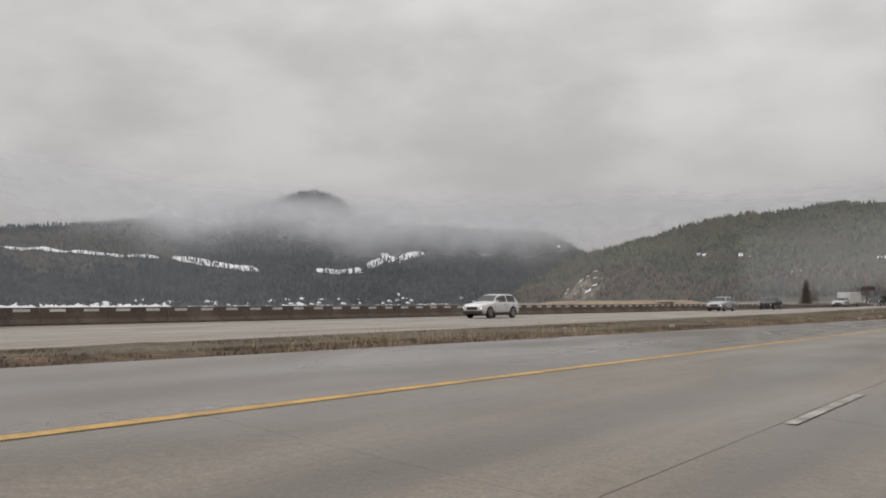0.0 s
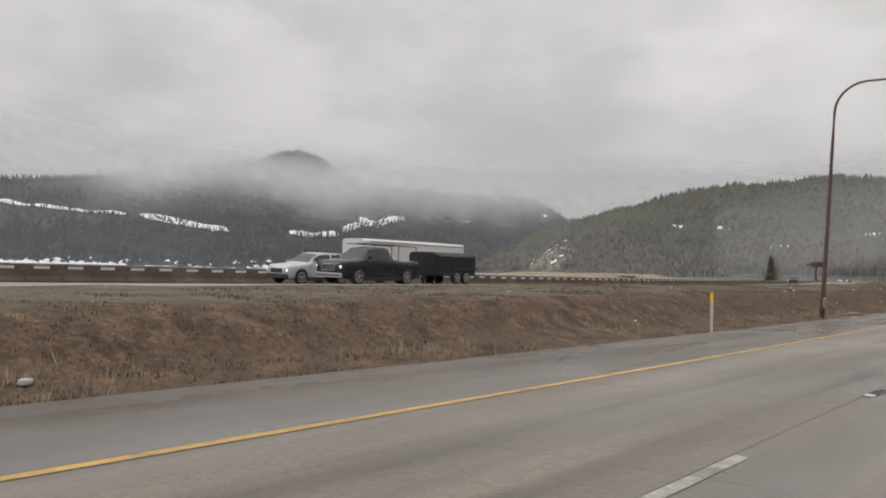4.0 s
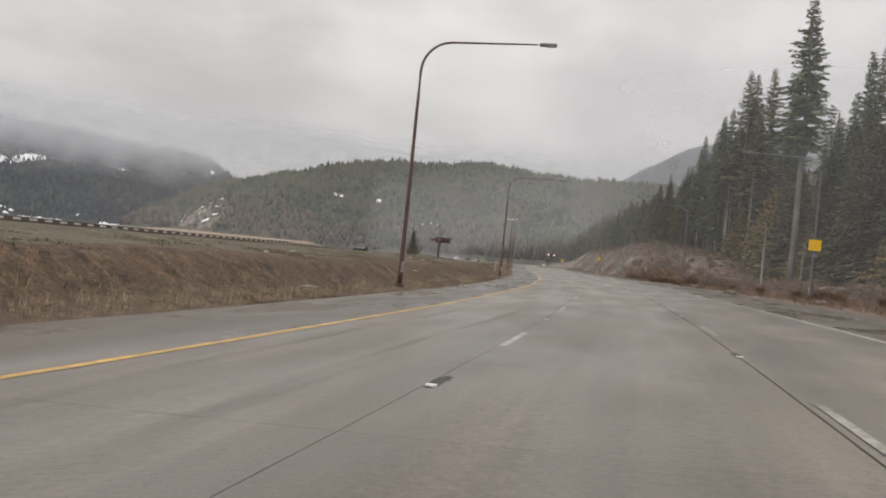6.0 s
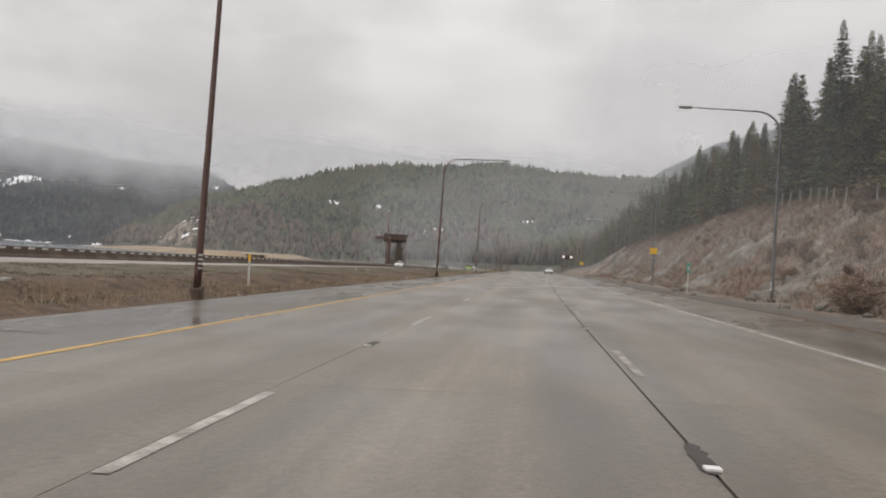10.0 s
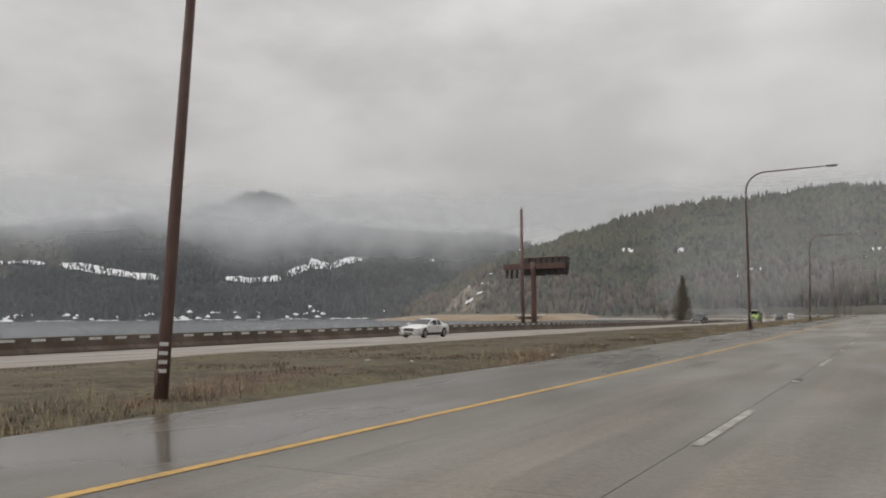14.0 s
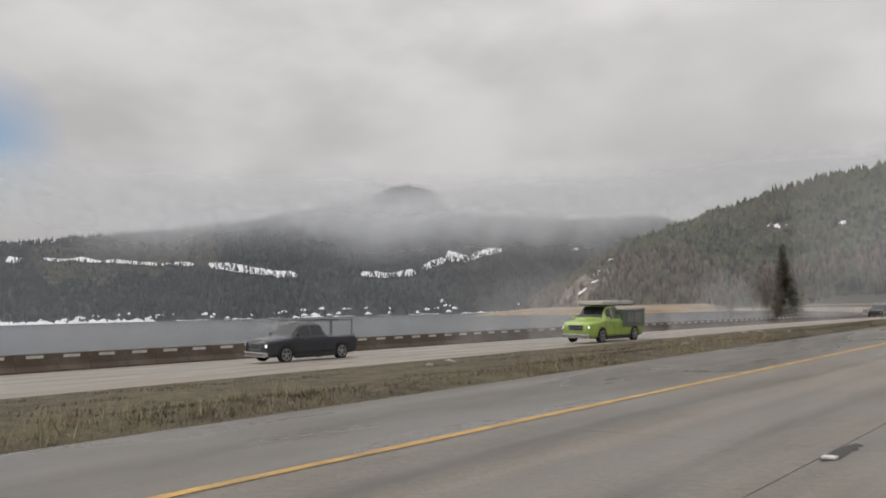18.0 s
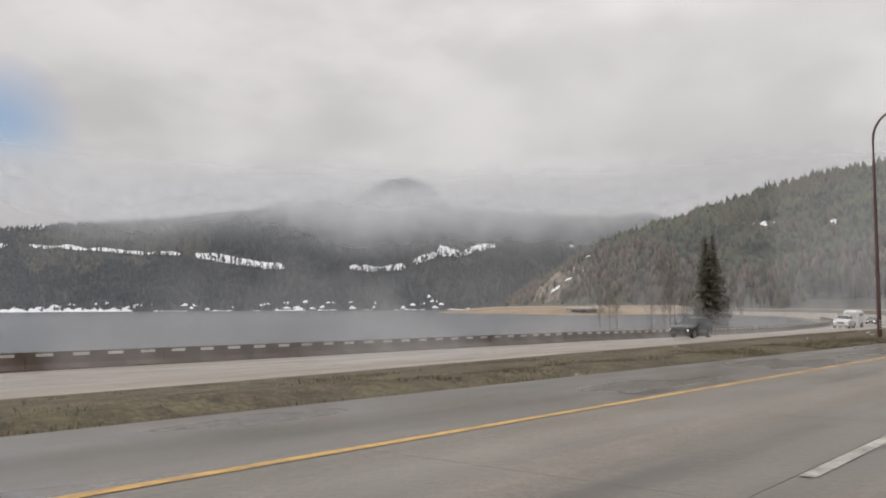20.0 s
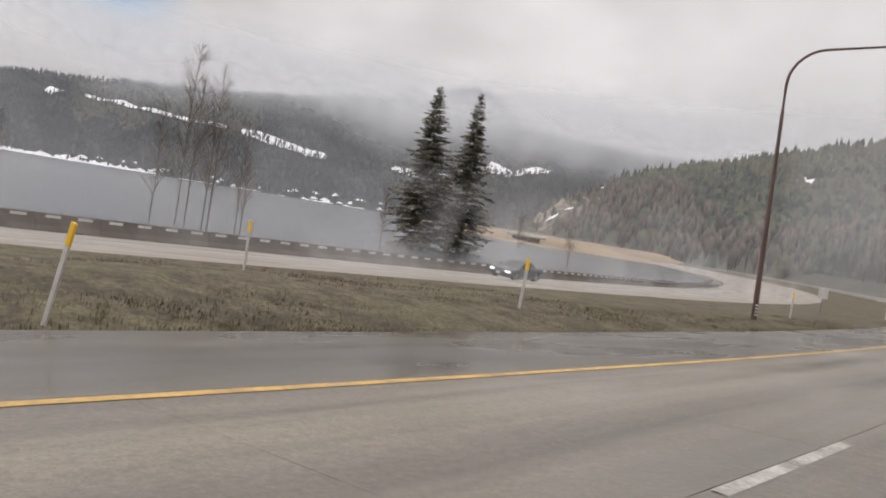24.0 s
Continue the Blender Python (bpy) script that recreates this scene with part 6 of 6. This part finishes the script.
# yellow-green shrubs and brown brush on the right
def shrub(seed, high, mat, label, category="shrub", leafy=True):
    r = random.Random(seed)
    e = empty("shrub", label, category, "shrubs on the slope")
    stems, verts, faces = [], [], []
    for i in range(14 if leafy else 20):
        a, tilt = r.uniform(0, 6.283), r.uniform(0.1, 0.6 if leafy else 1.1)
        length = high * r.uniform(0.6, 1.0)
        d = Vector((math.cos(a) * tilt, math.sin(a) * tilt, 1)).normalized()
        stems.append(tube([(0, 0, -0.2), tuple(d * length * 0.5), tuple(d * length + Vector((d.x, d.y, 0)) * 0.2)], [0.05, 0.03, 0.01] if leafy else [0.015, 0.01, 0.004], 5))
        for j in range(26):
            p = d * length * r.uniform(0.25, 1.05) + Vector((r.gauss(0, 0.35), r.gauss(0, 0.35), r.gauss(0, 0.25))) * (high / 5)
            w = r.uniform(0.12, 0.3)
            u = Vector((r.uniform(-1, 1), r.uniform(-1, 1), r.uniform(-0.4, 0.6))).normalized()
            v = u.cross(Vector((r.uniform(-1, 1), r.uniform(-1, 1), r.uniform(-1, 1)))).normalized()
            k = len(verts)
            lg, th_ = (1.5, 0.6) if leafy else (2.4, 0.09)
            verts.extend([tuple(p - u * w * lg), tuple(p + v * w * th_), tuple(p + u * w * lg), tuple(p - v * w * th_)])
            faces.append((k, k + 1, k + 2, k + 3))
    part("branchwork", join(*stems), TWIG, e)
    ob = link_mesh("foliage", verts, faces, mat)
    ob.parent = e
    return e


kinds = [conifer(71, 11.5, 0.03, 5.4, SHRUB, "large yellow-green young larch at the wood's edge", "larches at the wood's edge"), conifer(72, 7.0, 0.02, 4.0, SHRUB, "small yellow-green larch at the wood's edge", "larches at the wood's edge"), shrub(73, 2.2, BRUSH, "brown leafless shrub on the slope", "shrub", False), shrub(74, 1.5, BRUSH, "low brown brush on the slope", "shrub", False)]
sr = random.Random(75)
placed = set()
spots = [(0, 335, 35, 1.3), (0, 331, 33.5, 1.1), (1, 328, 35, 1.2), (0, 318, 36, 1.0), (0, 346, 33, 0.9), (1, 312, 33.5, 1.2), (1, 296, 34, 0.9), (1, 290, 34, 1.0), (0, 284, 35, 1.0), (1, 278, 32, 0.9), (1, 268, 31, 1.0)]
spots += [(sr.choice((2, 3, 3)), sr.uniform(235, 395), sr.uniform(18, 31), sr.uniform(0.45, 0.95)) for i in range(190)]
spots += [(3, sr.uniform(395, 560), sr.uniform(22, 31), sr.uniform(0.35, 0.6)) for i in range(60)]
spots += [(sr.choice((2, 2, 3)), sr.uniform(308, 362), sr.uniform(15.0, 22.5), sr.uniform(0.6, 1.1)) for i in range(80)]
for k, s0, side, sc in spots:
    p = on_ground(s0, side)
    m = pose(p[0], p[1], p[2] - 0.15, 0, 0, sr.uniform(0, 360)) @ Matrix.Diagonal((sc, sc, sc, 1))
    if k in placed:
        copy_thing(kinds[k], m).matrix_basis = m
    else:
        placed.add(k)
        kinds[k].matrix_basis = m


# rock outcrops of the cut
def rock_face(s0, s1, lo, hi, seed, label):
    ss, uu = np.meshgrid(np.linspace(s0, s1, int((s1 - s0) * 2.0)), np.linspace(lo, hi, 34), indexing="ij")
    ww = np.interp(ss, SLOPE_S, SLOPE_W)
    side = 15.4 + uu * ww
    edge = smooth(np.minimum((ss - s0) / 6, (s1 - ss) / 6)) * smooth((hi - uu) / 0.2 + 0.35 * np.sin(ss * 0.9 + seed)) * smooth((uu + 0.06) / 0.12)
    g = at(ss, side, ground_z(ss, side))
    flat = g.reshape(-1, 3)
    r1, r2 = wave(flat, 0.16, seed), wave(flat, 0.55, seed + 4)
    lay = np.stack([ss.ravel() * 0.5 + uu.ravel() * 6.0, uu.ravel() * 9.0 - ss.ravel() * 0.16, 0 * ss.ravel() + seed], -1)
    block = np.array([noise.cell(Vector(p)) for p in lay]) + 0.5 * np.array([noise.cell(Vector(p) * 2.3) for p in lay])
    ribs = (0.62 * ss.ravel() + 5.4 * uu.ravel() + 0.7 * r1 + 0.35 * r2) % 1.0
    bare = smooth((wave(flat, 0.11, seed + 9) + 0.5 * r2 + 0.04) / 0.3).reshape(ss.shape)
    push = ((0.08 + 0.16 * r1 + 0.14 * r2 + 0.16 * block + 0.42 * ribs).reshape(ss.shape) * edge + 0.1) * bare - 0.7 * (1 - bare) - 0.6 * (1 - edge)
    h = heading(ss)
    g[..., 0] -= np.cos(h) * push * 0.75
    g[..., 1] -= np.sin(h) * push * 0.75
    g[..., 2] += push * 0.7
    return tagged(sheet("rock_face", g, ROCK, False), label, "rock", "rock faces of the cut", kind="structure")


rock_face(372, 392, -0.04, 0.5, 3, "broken grey-brown rock face beside the road")
rock_face(398, 424, -0.04, 0.7, 5, "tilted grey rock slabs beside the road")
rock_face(424, 462, -0.04, 0.8, 7, "steep pale grey rock cut")
rock_face(466, 486, -0.04, 0.75, 8, "pale rock rib in the road cut")
rock_face(488, 501, -0.04, 0.85, 12, "pale tilted rock rib beside the road")
rock_face(505, 530, -0.04, 0.7, 9, "low pale rock face beside the road")
rock_face(528, 548, -0.04, 0.8, 14, "grey-brown tilted rock slabs in the road cut")
rock_face(548, 578, -0.04, 0.7, 10, "low rock outcrop beside the road")
rock_face(580, 606, -0.04, 0.7, 16, "weathered rock rib beside the road")


# boulders along the verge
def boulder(seed):
    r = random.Random(seed)
    bm = bmesh.new()
    bmesh.ops.create_icosphere(bm, subdivisions=2, radius=1)
    for v in bm.verts:
        v.co = v.co * (0.8 + 0.35 * noise.noise(v.co * 1.3 + Vector((seed, 0, 0)))) * Vector((1, 0.8, 0.62)).length / 1.42
        v.co.z *= 0.65
    return tagged(part("boulder", bm, ROCK), "rough grey boulder on the verge", "boulder", "boulders on the verge")


stones = [boulder(k) for k in (1, 2, 3)]
br, first = random.Random(77), set()
for i in range(46):
    k = br.randrange(3)
    s0, side, sc = br.uniform(240, 520), br.uniform(11.2, 17), br.uniform(0.15, 0.55)
    p = on_ground(s0, side)
    m = pose(p[0], p[1], p[2] + sc * 0.2, br.uniform(-15, 15), br.uniform(-15, 15), br.uniform(0, 360)) @ Matrix.Diagonal((sc, sc, sc, 1))
    if k in first:
        copy_thing(stones[k], m).matrix_basis = m
    else:
        first.add(k)
        stones[k].matrix_basis = m


# wooden fence and gate at the edge of the wood
def fence_post():
    e = tagged(part("fence_post", tube([(0, 0, -0.4), (0.02, 0, 0.8), (0.03, 0.01, 1.55)], [0.09, 0.085, 0.08], 8), WOODPOST), "weathered grey wooden fence post", "fence post", "fence along the wood")
    return e


fp = fence_post()
fence_line = [(323.6 + k * 3.0, 24.0 + 0.10 * k + 0.25 * math.sin(k)) for k in range(34)]
for i, (s0, side) in enumerate(fence_line):
    m = stand(s0, side, 0, random.uniform(0, 90)) @ pose(0, 0, 0, random.uniform(-5, 5), random.uniform(-5, 5), 0)
    if i == 0:
        fp.matrix_basis = m
    else:
        copy_thing(fp, m)


def gate():
    e = empty("gate", "dark brown wooden pole gate between two posts", "gate")
    for x in (-3.6, 0, 3.6):
        part("post", tube([(x, 0, -0.4), (x, 0, 1.6)], 0.13, 8), WOODPOST, e)
    part("rail", tube([(-3.6, -0.1, 1.25), (3.6, -0.1, 1.2)], 0.09, 8), BROWNSTEEL, e, "dark brown top rail")
    part("rail", tube([(-3.6, -0.1, 0.65), (3.6, -0.1, 0.6)], 0.07, 8), BROWNSTEEL, e)
    e.matrix_basis = stand(321.8, 27.3, 0, -30)


gate()


# ---------------------------------------------------------------- grass and litter in the median
def tufts(name, spots, high, mat, label, blades, seed, thick=0.007):
    r = np.random.RandomState(seed)
    n = len(spots)
    verts = np.zeros((n, blades, 3, 3))
    a = r.rand(n, blades) * 6.283
    lean = 0.5 + 1.1 * r.rand(n, blades)
    h = high[:, None] * (0.5 + 0.6 * r.rand(n, blades))
    foot = spots[:, None] + np.stack([0.1 * r.randn(n, blades), 0.1 * r.randn(n, blades), np.zeros((n, blades))], -1)
    w = thick * (0.6 + 0.8 * r.rand(n, blades))
    dx, dy = np.cos(a), np.sin(a)
    verts[:, :, 0] = foot + np.stack([-dy * w, dx * w, -0.03 + 0 * w], -1)
    verts[:, :, 1] = foot + np.stack([dy * w, -dx * w, -0.03 + 0 * w], -1)
    verts[:, :, 2] = foot + np.stack([dx * lean * h * 0.6, dy * lean * h * 0.6, h], -1)
    f = np.arange(n * blades * 3).reshape(-1, 3)
    return tagged(quick(name, verts.reshape(-1, 3), f, mat), label, "grass", kind="stuff")


snag = random.Random(81)
for s0, side, high in ((352, 31.5, 15), (356, 33, 12), (349, 30.5, 11), (343, 33, 17), (362, 34, 13), (306, 25, 9), (420, 31, 10)):
    p = on_ground(s0, side)
    t = tagged(part("dead_trunk", tube([(0, 0, -0.6), (0.1, 0, high * 0.5), (0.25, 0.1, high)], [0.2, 0.15, 0.05], 8), WOODPOST), "pale bare trunk of a dead tree", "tree", "dead trunks at the wood's edge")
    t.matrix_basis = pose(p[0], p[1], p[2], snag.uniform(-2, 2), snag.uniform(-2, 2), snag.uniform(0, 360))

gr = np.random.RandomState(91)
n = 104000
s_, side_ = 2 + gr.rand(n) ** 1.25 * 800, -10.0 - gr.rand(n) ** 1.5 * 11.5
pos = on_ground(s_, side_)
clump = wave(pos[:, :2], 0.35, 5.0)
keep = clump > -0.15
pos, s_, side_ = pos[keep], s_[keep], side_[keep]
tufts("dry_grass", pos, 0.025 + 0.055 * gr.rand(len(pos)), BLADES, "matted dry brown grass in the median", 6, 92, 0.013)
n = 9000
s_, side_ = gr.uniform(2, 800, n), -10.2 - np.abs(gr.randn(n)) * 0.9
pos = on_ground(s_, side_)
pos = pos[(wave(pos[:, :2], 0.2, 2.0) > -0.08) & (s_ < 620)]
tufts("tall_grass", pos, 0.16 + 0.32 * gr.rand(len(pos)) ** 2, PALEGRASS, "pale dead grass stalks along the median's edge", 9, 96, 0.006)
n = 14000
s_, side_ = gr.uniform(570, 830, n), -9.7 - gr.rand(n) ** 1.4 * 3.2
tufts("green_grass", on_ground(s_, side_), 0.04 + 0.07 * gr.rand(n), GREENGRASS, "thin strip of green grass along the median's edge", 7, 93)
n = 40000
s_, side_ = gr.uniform(235, 560, n), 14.8 + gr.rand(n) ** 0.8 * 17
tufts("slope_brush", on_ground(s_, side_), 0.2 + 0.5 * gr.rand(n), BRUSH, "brown dry brush on the slope", 7, 94, 0.014)


def litter_piece(kind):
    if kind == 0:
        ob = part("pale_stone", box((0.2, 0.14, 0.07), (0, 0, 0.03), 0.025), LITTER)
    elif kind == 1:
        ob = part("driftwood", tube([(0, 0, 0.03), (0.35, 0.06, 0.06), (0.8, 0, 0.04)], [0.02, 0.028, 0.015], 7), LITTER)
    else:
        ob = part("scrap", box((0.16, 0.12, 0.04), (0, 0, 0.04), 0.01, (8, 12, 0)), REFLECT)
    names = ("pale stone lying in the median grass", "bleached piece of wood in the median grass", "scrap of white litter in the median grass")
    return tagged(ob, names[kind], ("stone", "wood", "litter")[kind], "debris in the median")


pipe = tagged(part("white_pipe", tube([(-0.3, 0, 0.06), (0.3, 0, 0.06)], 0.045, 10), REFLECT), "short white broken post lying in the grass", "post")
pipe.matrix_basis = stand(82.0, -10.9, 0, 25)
bits = [litter_piece(k) for k in range(3)]
lr, seen = random.Random(95), set()
for i in range(110):
    k = lr.choice((0, 0, 1, 2))
    s0, side = lr.uniform(4, 790), -9.9 - lr.random() ** 1.2 * 8
    sc = lr.uniform(0.5, 1.3)
    p = on_ground(s0, side)
    m = pose(p[0], p[1], p[2] + 0.02, 0, 0, lr.uniform(0, 360)) @ Matrix.Diagonal((sc, sc, sc, 1))
    if k in seen:
        copy_thing(bits[k], m).matrix_basis = m
    else:
        seen.add(k)
        bits[k].matrix_basis = m


# tar seals on the shoulder and in the lanes; a dark scrap of tyre
seal = random.Random(97)


def tar_seal(s0, side, length, width, across):
    k = np.linspace(0, 1, 14)
    wob = np.array([0.03 * length * math.sin(5 * v + s0) / (1 if across else 4) + seal.uniform(-0.02, 0.02) for v in k])
    ss = s0 + (wob if across else k * length)
    dd = side + (k * length if across else wob)
    w = width * (0.6 + 0.5 * np.abs(np.sin(k * 11 + s0))) * np.minimum(1, np.minimum(k, 1 - k) * 8 + 0.1)
    if across:
        a, b = at(ss - w / 2, dd, road_z(ss, dd) + 0.005), at(ss + w / 2, dd, road_z(ss, dd) + 0.005)
    else:
        a, b = at(ss, dd - w / 2, road_z(ss, dd - w / 2) + 0.005), at(ss, dd + w / 2, road_z(ss, dd + w / 2) + 0.005)
    tagged(sheet("tar_seal", np.stack([a, b], 1), TAR, False), "dark wet tar seal over a crack", kind="structure")


for s0 in (60, 96, 118, 149, 205, 262, 333, 398, 455, 533, 575, 640):
    tar_seal(s0, -8.9, seal.uniform(1.5, 2.8), 0.1, True)
for s0, side in ((52, -4.9), (424, 4.4), (560, -4.8), (640, -3.2), (735, -4.6)):
    tar_seal(s0, side, seal.uniform(5, 11), 0.07, False)
# milled grooves of the rumble strip beside the yellow line, filled with water
rumble = empty("rumble_strip", "dark wet milled grooves on the inner shoulder", "rumble strip", kind="structure")
for start, count in ((493.0, 7), (521.0, 4), (659.6, 4)):
    for k in range(count):
        c = start + 0.31 * k
        ss, dd = np.meshgrid([c, c + 0.13], [-6.42, -6.04], indexing="ij")
        groove = sheet("groove", at(ss, dd, road_z(ss, dd) + 0.005), TAR, False)
        groove.parent = rumble
# water standing in the wheel tracks
for s0, s1, side, w in ((20, 160, -3.9, 0.7), (40, 150, -2.6, 0.5), (60, 170, -8.2, 1.2), (160, 320, -4.6, 0.8), (180, 300, -3.2, 0.6), 
                        (380, 480, -4.7, 0.9), (385, 475, -3.1, 0.8), (390, 500, 2.6, 0.9), (400, 490, 4.3, 0.8), (395, 450, -0.9, 0.6), (470, 600, -7.6, 2.2), (500, 640, -4.8, 0.8), (520, 660, -3.0, 0.7),
                        (640, 800, -7.4, 1.8), (660, 810, -4.7, 0.9), (690, 820, -3.1, 0.8), (690, 800, -0.6, 0.7), (540, 690, -0.8, 0.7)):
    ss, dd = np.meshgrid(np.arange(s0, s1, 2.5), [side - w / 2, side, side + w / 2], indexing="ij")
    dd = dd + 0.15 * np.sin(ss * 0.07 + s0)
    film = sheet("wet_track", at(ss, dd, road_z(ss, dd) + 0.004), WETFILM)
    set_uv(film.data, np.stack([(dd - side) / w + 0.5 - 0.15 / w * np.sin(ss * 0.07 + s0), ss], -1).reshape(-1, 2))
    tagged(film, "thin film of water in a wheel track", kind="structure")
bm = tube([(0.28 * math.cos(a), 0.2 * math.sin(a), 0.13 + 0.05 * math.sin(3 * a)) for a in np.linspace(0, 4.6, 12)], 0.12, 7)
scrap = tagged(part("tyre_scrap", bm, RUBBER), "torn piece of black tyre on the median's edge", "tyre")
scrap.matrix_basis = stand(727.9, -9.7) @ Matrix.Diagonal((0.5, 0.5, 0.5, 1))


# ---------------------------------------------------------------- mist and low cloud
def mist_wall(name, line, low, high, mat, label):
    pts = np.array(line, float)
    t = np.linspace(0, len(pts) - 1, 60)
    x, y = np.interp(t, range(len(pts)), pts[:, 0]), np.interp(t, range(len(pts)), pts[:, 1])
    z = np.linspace(low, high, 12)
    g = np.stack([np.repeat(x[:, None], 12, 1), np.repeat(y[:, None], 12, 1), np.repeat(z[None], 60, 0)], -1)
    return tagged(sheet(name, g, mat), label, "mist", kind="stuff")


mist_wall("haze", [(-1050, -900), (-1050, 300), (-1020, 800), (-860, 1050), (-640, 1120), (-300, 1060), (60, 940), (500, 880), (1100, 850)], -3.0, 900, mist("thin_haze", 0.15, -40, 0, 0.004, 0.3, (110, 230)), "thin rain haze over the water")
mist_wall("foot_haze", [(-900, 1000), (-640, 1080), (-300, 1030), (60, 915), (500, 860), (1100, 830)], -3.0, 140, mist("foot_haze", 0.05, -40, -5, 0.008, 0.4, (20, 120), (-420, -860)), "rain haze lying at the foot of the hill")
# haze sheet added before the woods; lifts their blacks as windscreen glare would
mist_wall("rain_veil", [tuple(at(s0, 19.5, 0)[:2]) for s0 in range(140, 1240, 25)], -2.0, 120, mist("rain_veil", 0.125, -40, -5, 0.02, 0.35, (60, 115), None, (900, 1400)), "thin rain haze added before the woods to lift their darks")
mist_wall("rain_veil", [tuple(at(s0, 21.5, 0)[:2]) for s0 in range(330, 1240, 25)], -2.0, 120, mist("far_rain_veil", 0.07, -40, -5, 0.02, 0.35, (60, 115), None, (490, 335)), "thin drifting rain before the far woods")
for side in (-27.0, -39.5):
    mist_wall("road_spray", [tuple(at(s0, side, 0)[:2]) for s0 in range(620, 960, 20)], -3.0, 6.0, mist("road_spray", 0.2, -40, -5, 0.05, 0.7, (-0.5, 3.2)), "spray thrown up by the traffic")
mist_wall("verge_spray", [tuple(at(s0, 12.5, 0)[:2]) for s0 in range(290, 660, 15)], -1.0, 9.0, mist("verge_spray", 0.1, -6, -2, 0.06, 0.5, (1.2, 7.0), None, (420, 305)), "fine spray drifting over the verge")
mist_wall("ridge_cloud", [(-1560, 820), (-1500, 1150), (-1380, 1400), (-1200, 1640), (-1000, 1830), (-860, 1950)], 30, 700, mist("ridge_cloud", 0.74, 100, 195, 0.0045, 0.5, (195, 265), (-960, -870), (1250, 860)), "torn cloud hanging on the mountain")
mist_wall("distant_haze", [(-700, 2350), (-200, 2420), (600, 2420), (2200, 2300)], -5, 900, mist("distant_haze", 0.36, -60, -10, 0.003, 0.3, (520, 760), (250, -560)), "grey rain haze before the distant mountain")
mist_wall("low_cloud", [(-1350, -900), (-1350, 600), (-1320, 1200), (-1150, 1600), (-900, 1800), (-300, 2150), (300, 2200), (1100, 2100)], 40, 900, mist("cloud_veil", 0.74, 140, 235, 0.0035, 0.5, (205, 275), (-450, 0)), "drifting low cloud on the mountain")
mist_wall("cloud_bank", [(-1900, -900), (-1850, 600), (-1800, 1300), (-1600, 1800), (-1200, 2150), (-300, 2450), (600, 2500), (1500, 2400)], 60, 1200, mist("cloud_bank", 0.95, 170, 290, 0.0028, 0.3, (245, 350), (-350, 150)), "thick low cloud over the ridge")


# ---------------------------------------------------------------- concrete slabs of the near carriageway
def slab_mesh(s0, s1, a, b):
    ss = np.array([s0, s1])
    top = [at(s, x, road_z(s, x)) for s in ss for x in (a, b)]
    v = [*top, *[p - np.array([0, 0, 0.03]) for p in top]]
    return v, [(0, 1, 3, 2), (0, 4, 5, 1), (1, 5, 7, 3), (3, 7, 6, 2), (2, 6, 4, 0)]


def plan(s0, s1, a, b):
    return [(x, s) for s in (s0, s1) for x in (a, b)] * 2


slabs = empty("road_slabs", "worn pale concrete slabs of the near carriageway, damp from rain", "road", kind="structure")
LANES = ((-5.878, -2.156), (-2.148, 1.577), (1.603, 5.618))
rest_v, rest_f, rest_uv = [], [], []
for k in range(-60, 190):
    s0 = k * 4.57
    for a, b in LANES:
        v, f = slab_mesh(s0 + 0.003, s0 + 4.567, a, b)
        if 0 <= k < 100:
            ob = link_mesh("slab", v, f, CONCRETE)
            set_uv(ob.data, plan(s0, s0 + 4.57, a, b))
            ob.parent = slabs
        else:
            i = len(rest_v)
            rest_v.extend(v)
            rest_uv.extend(plan(s0, s0 + 4.57, a, b))
            rest_f.extend(tuple(j + i for j in q) for q in f)
for k in range(42):
    s0 = 868.3 + k * 20
    for a, b in LANES:
        v, f = slab_mesh(s0, s0 + 20, a, b)
        i = len(rest_v)
        rest_v.extend(v)
        rest_uv.extend(plan(s0, s0 + 20, a, b))
        rest_f.extend(tuple(j + i for j in q) for q in f)
far_slabs = tagged(link_mesh("slabs_joined", rest_v, rest_f, CONCRETE), kind="stuff")
far_slabs.parent = slabs
set_uv(far_slabs.data, rest_uv)
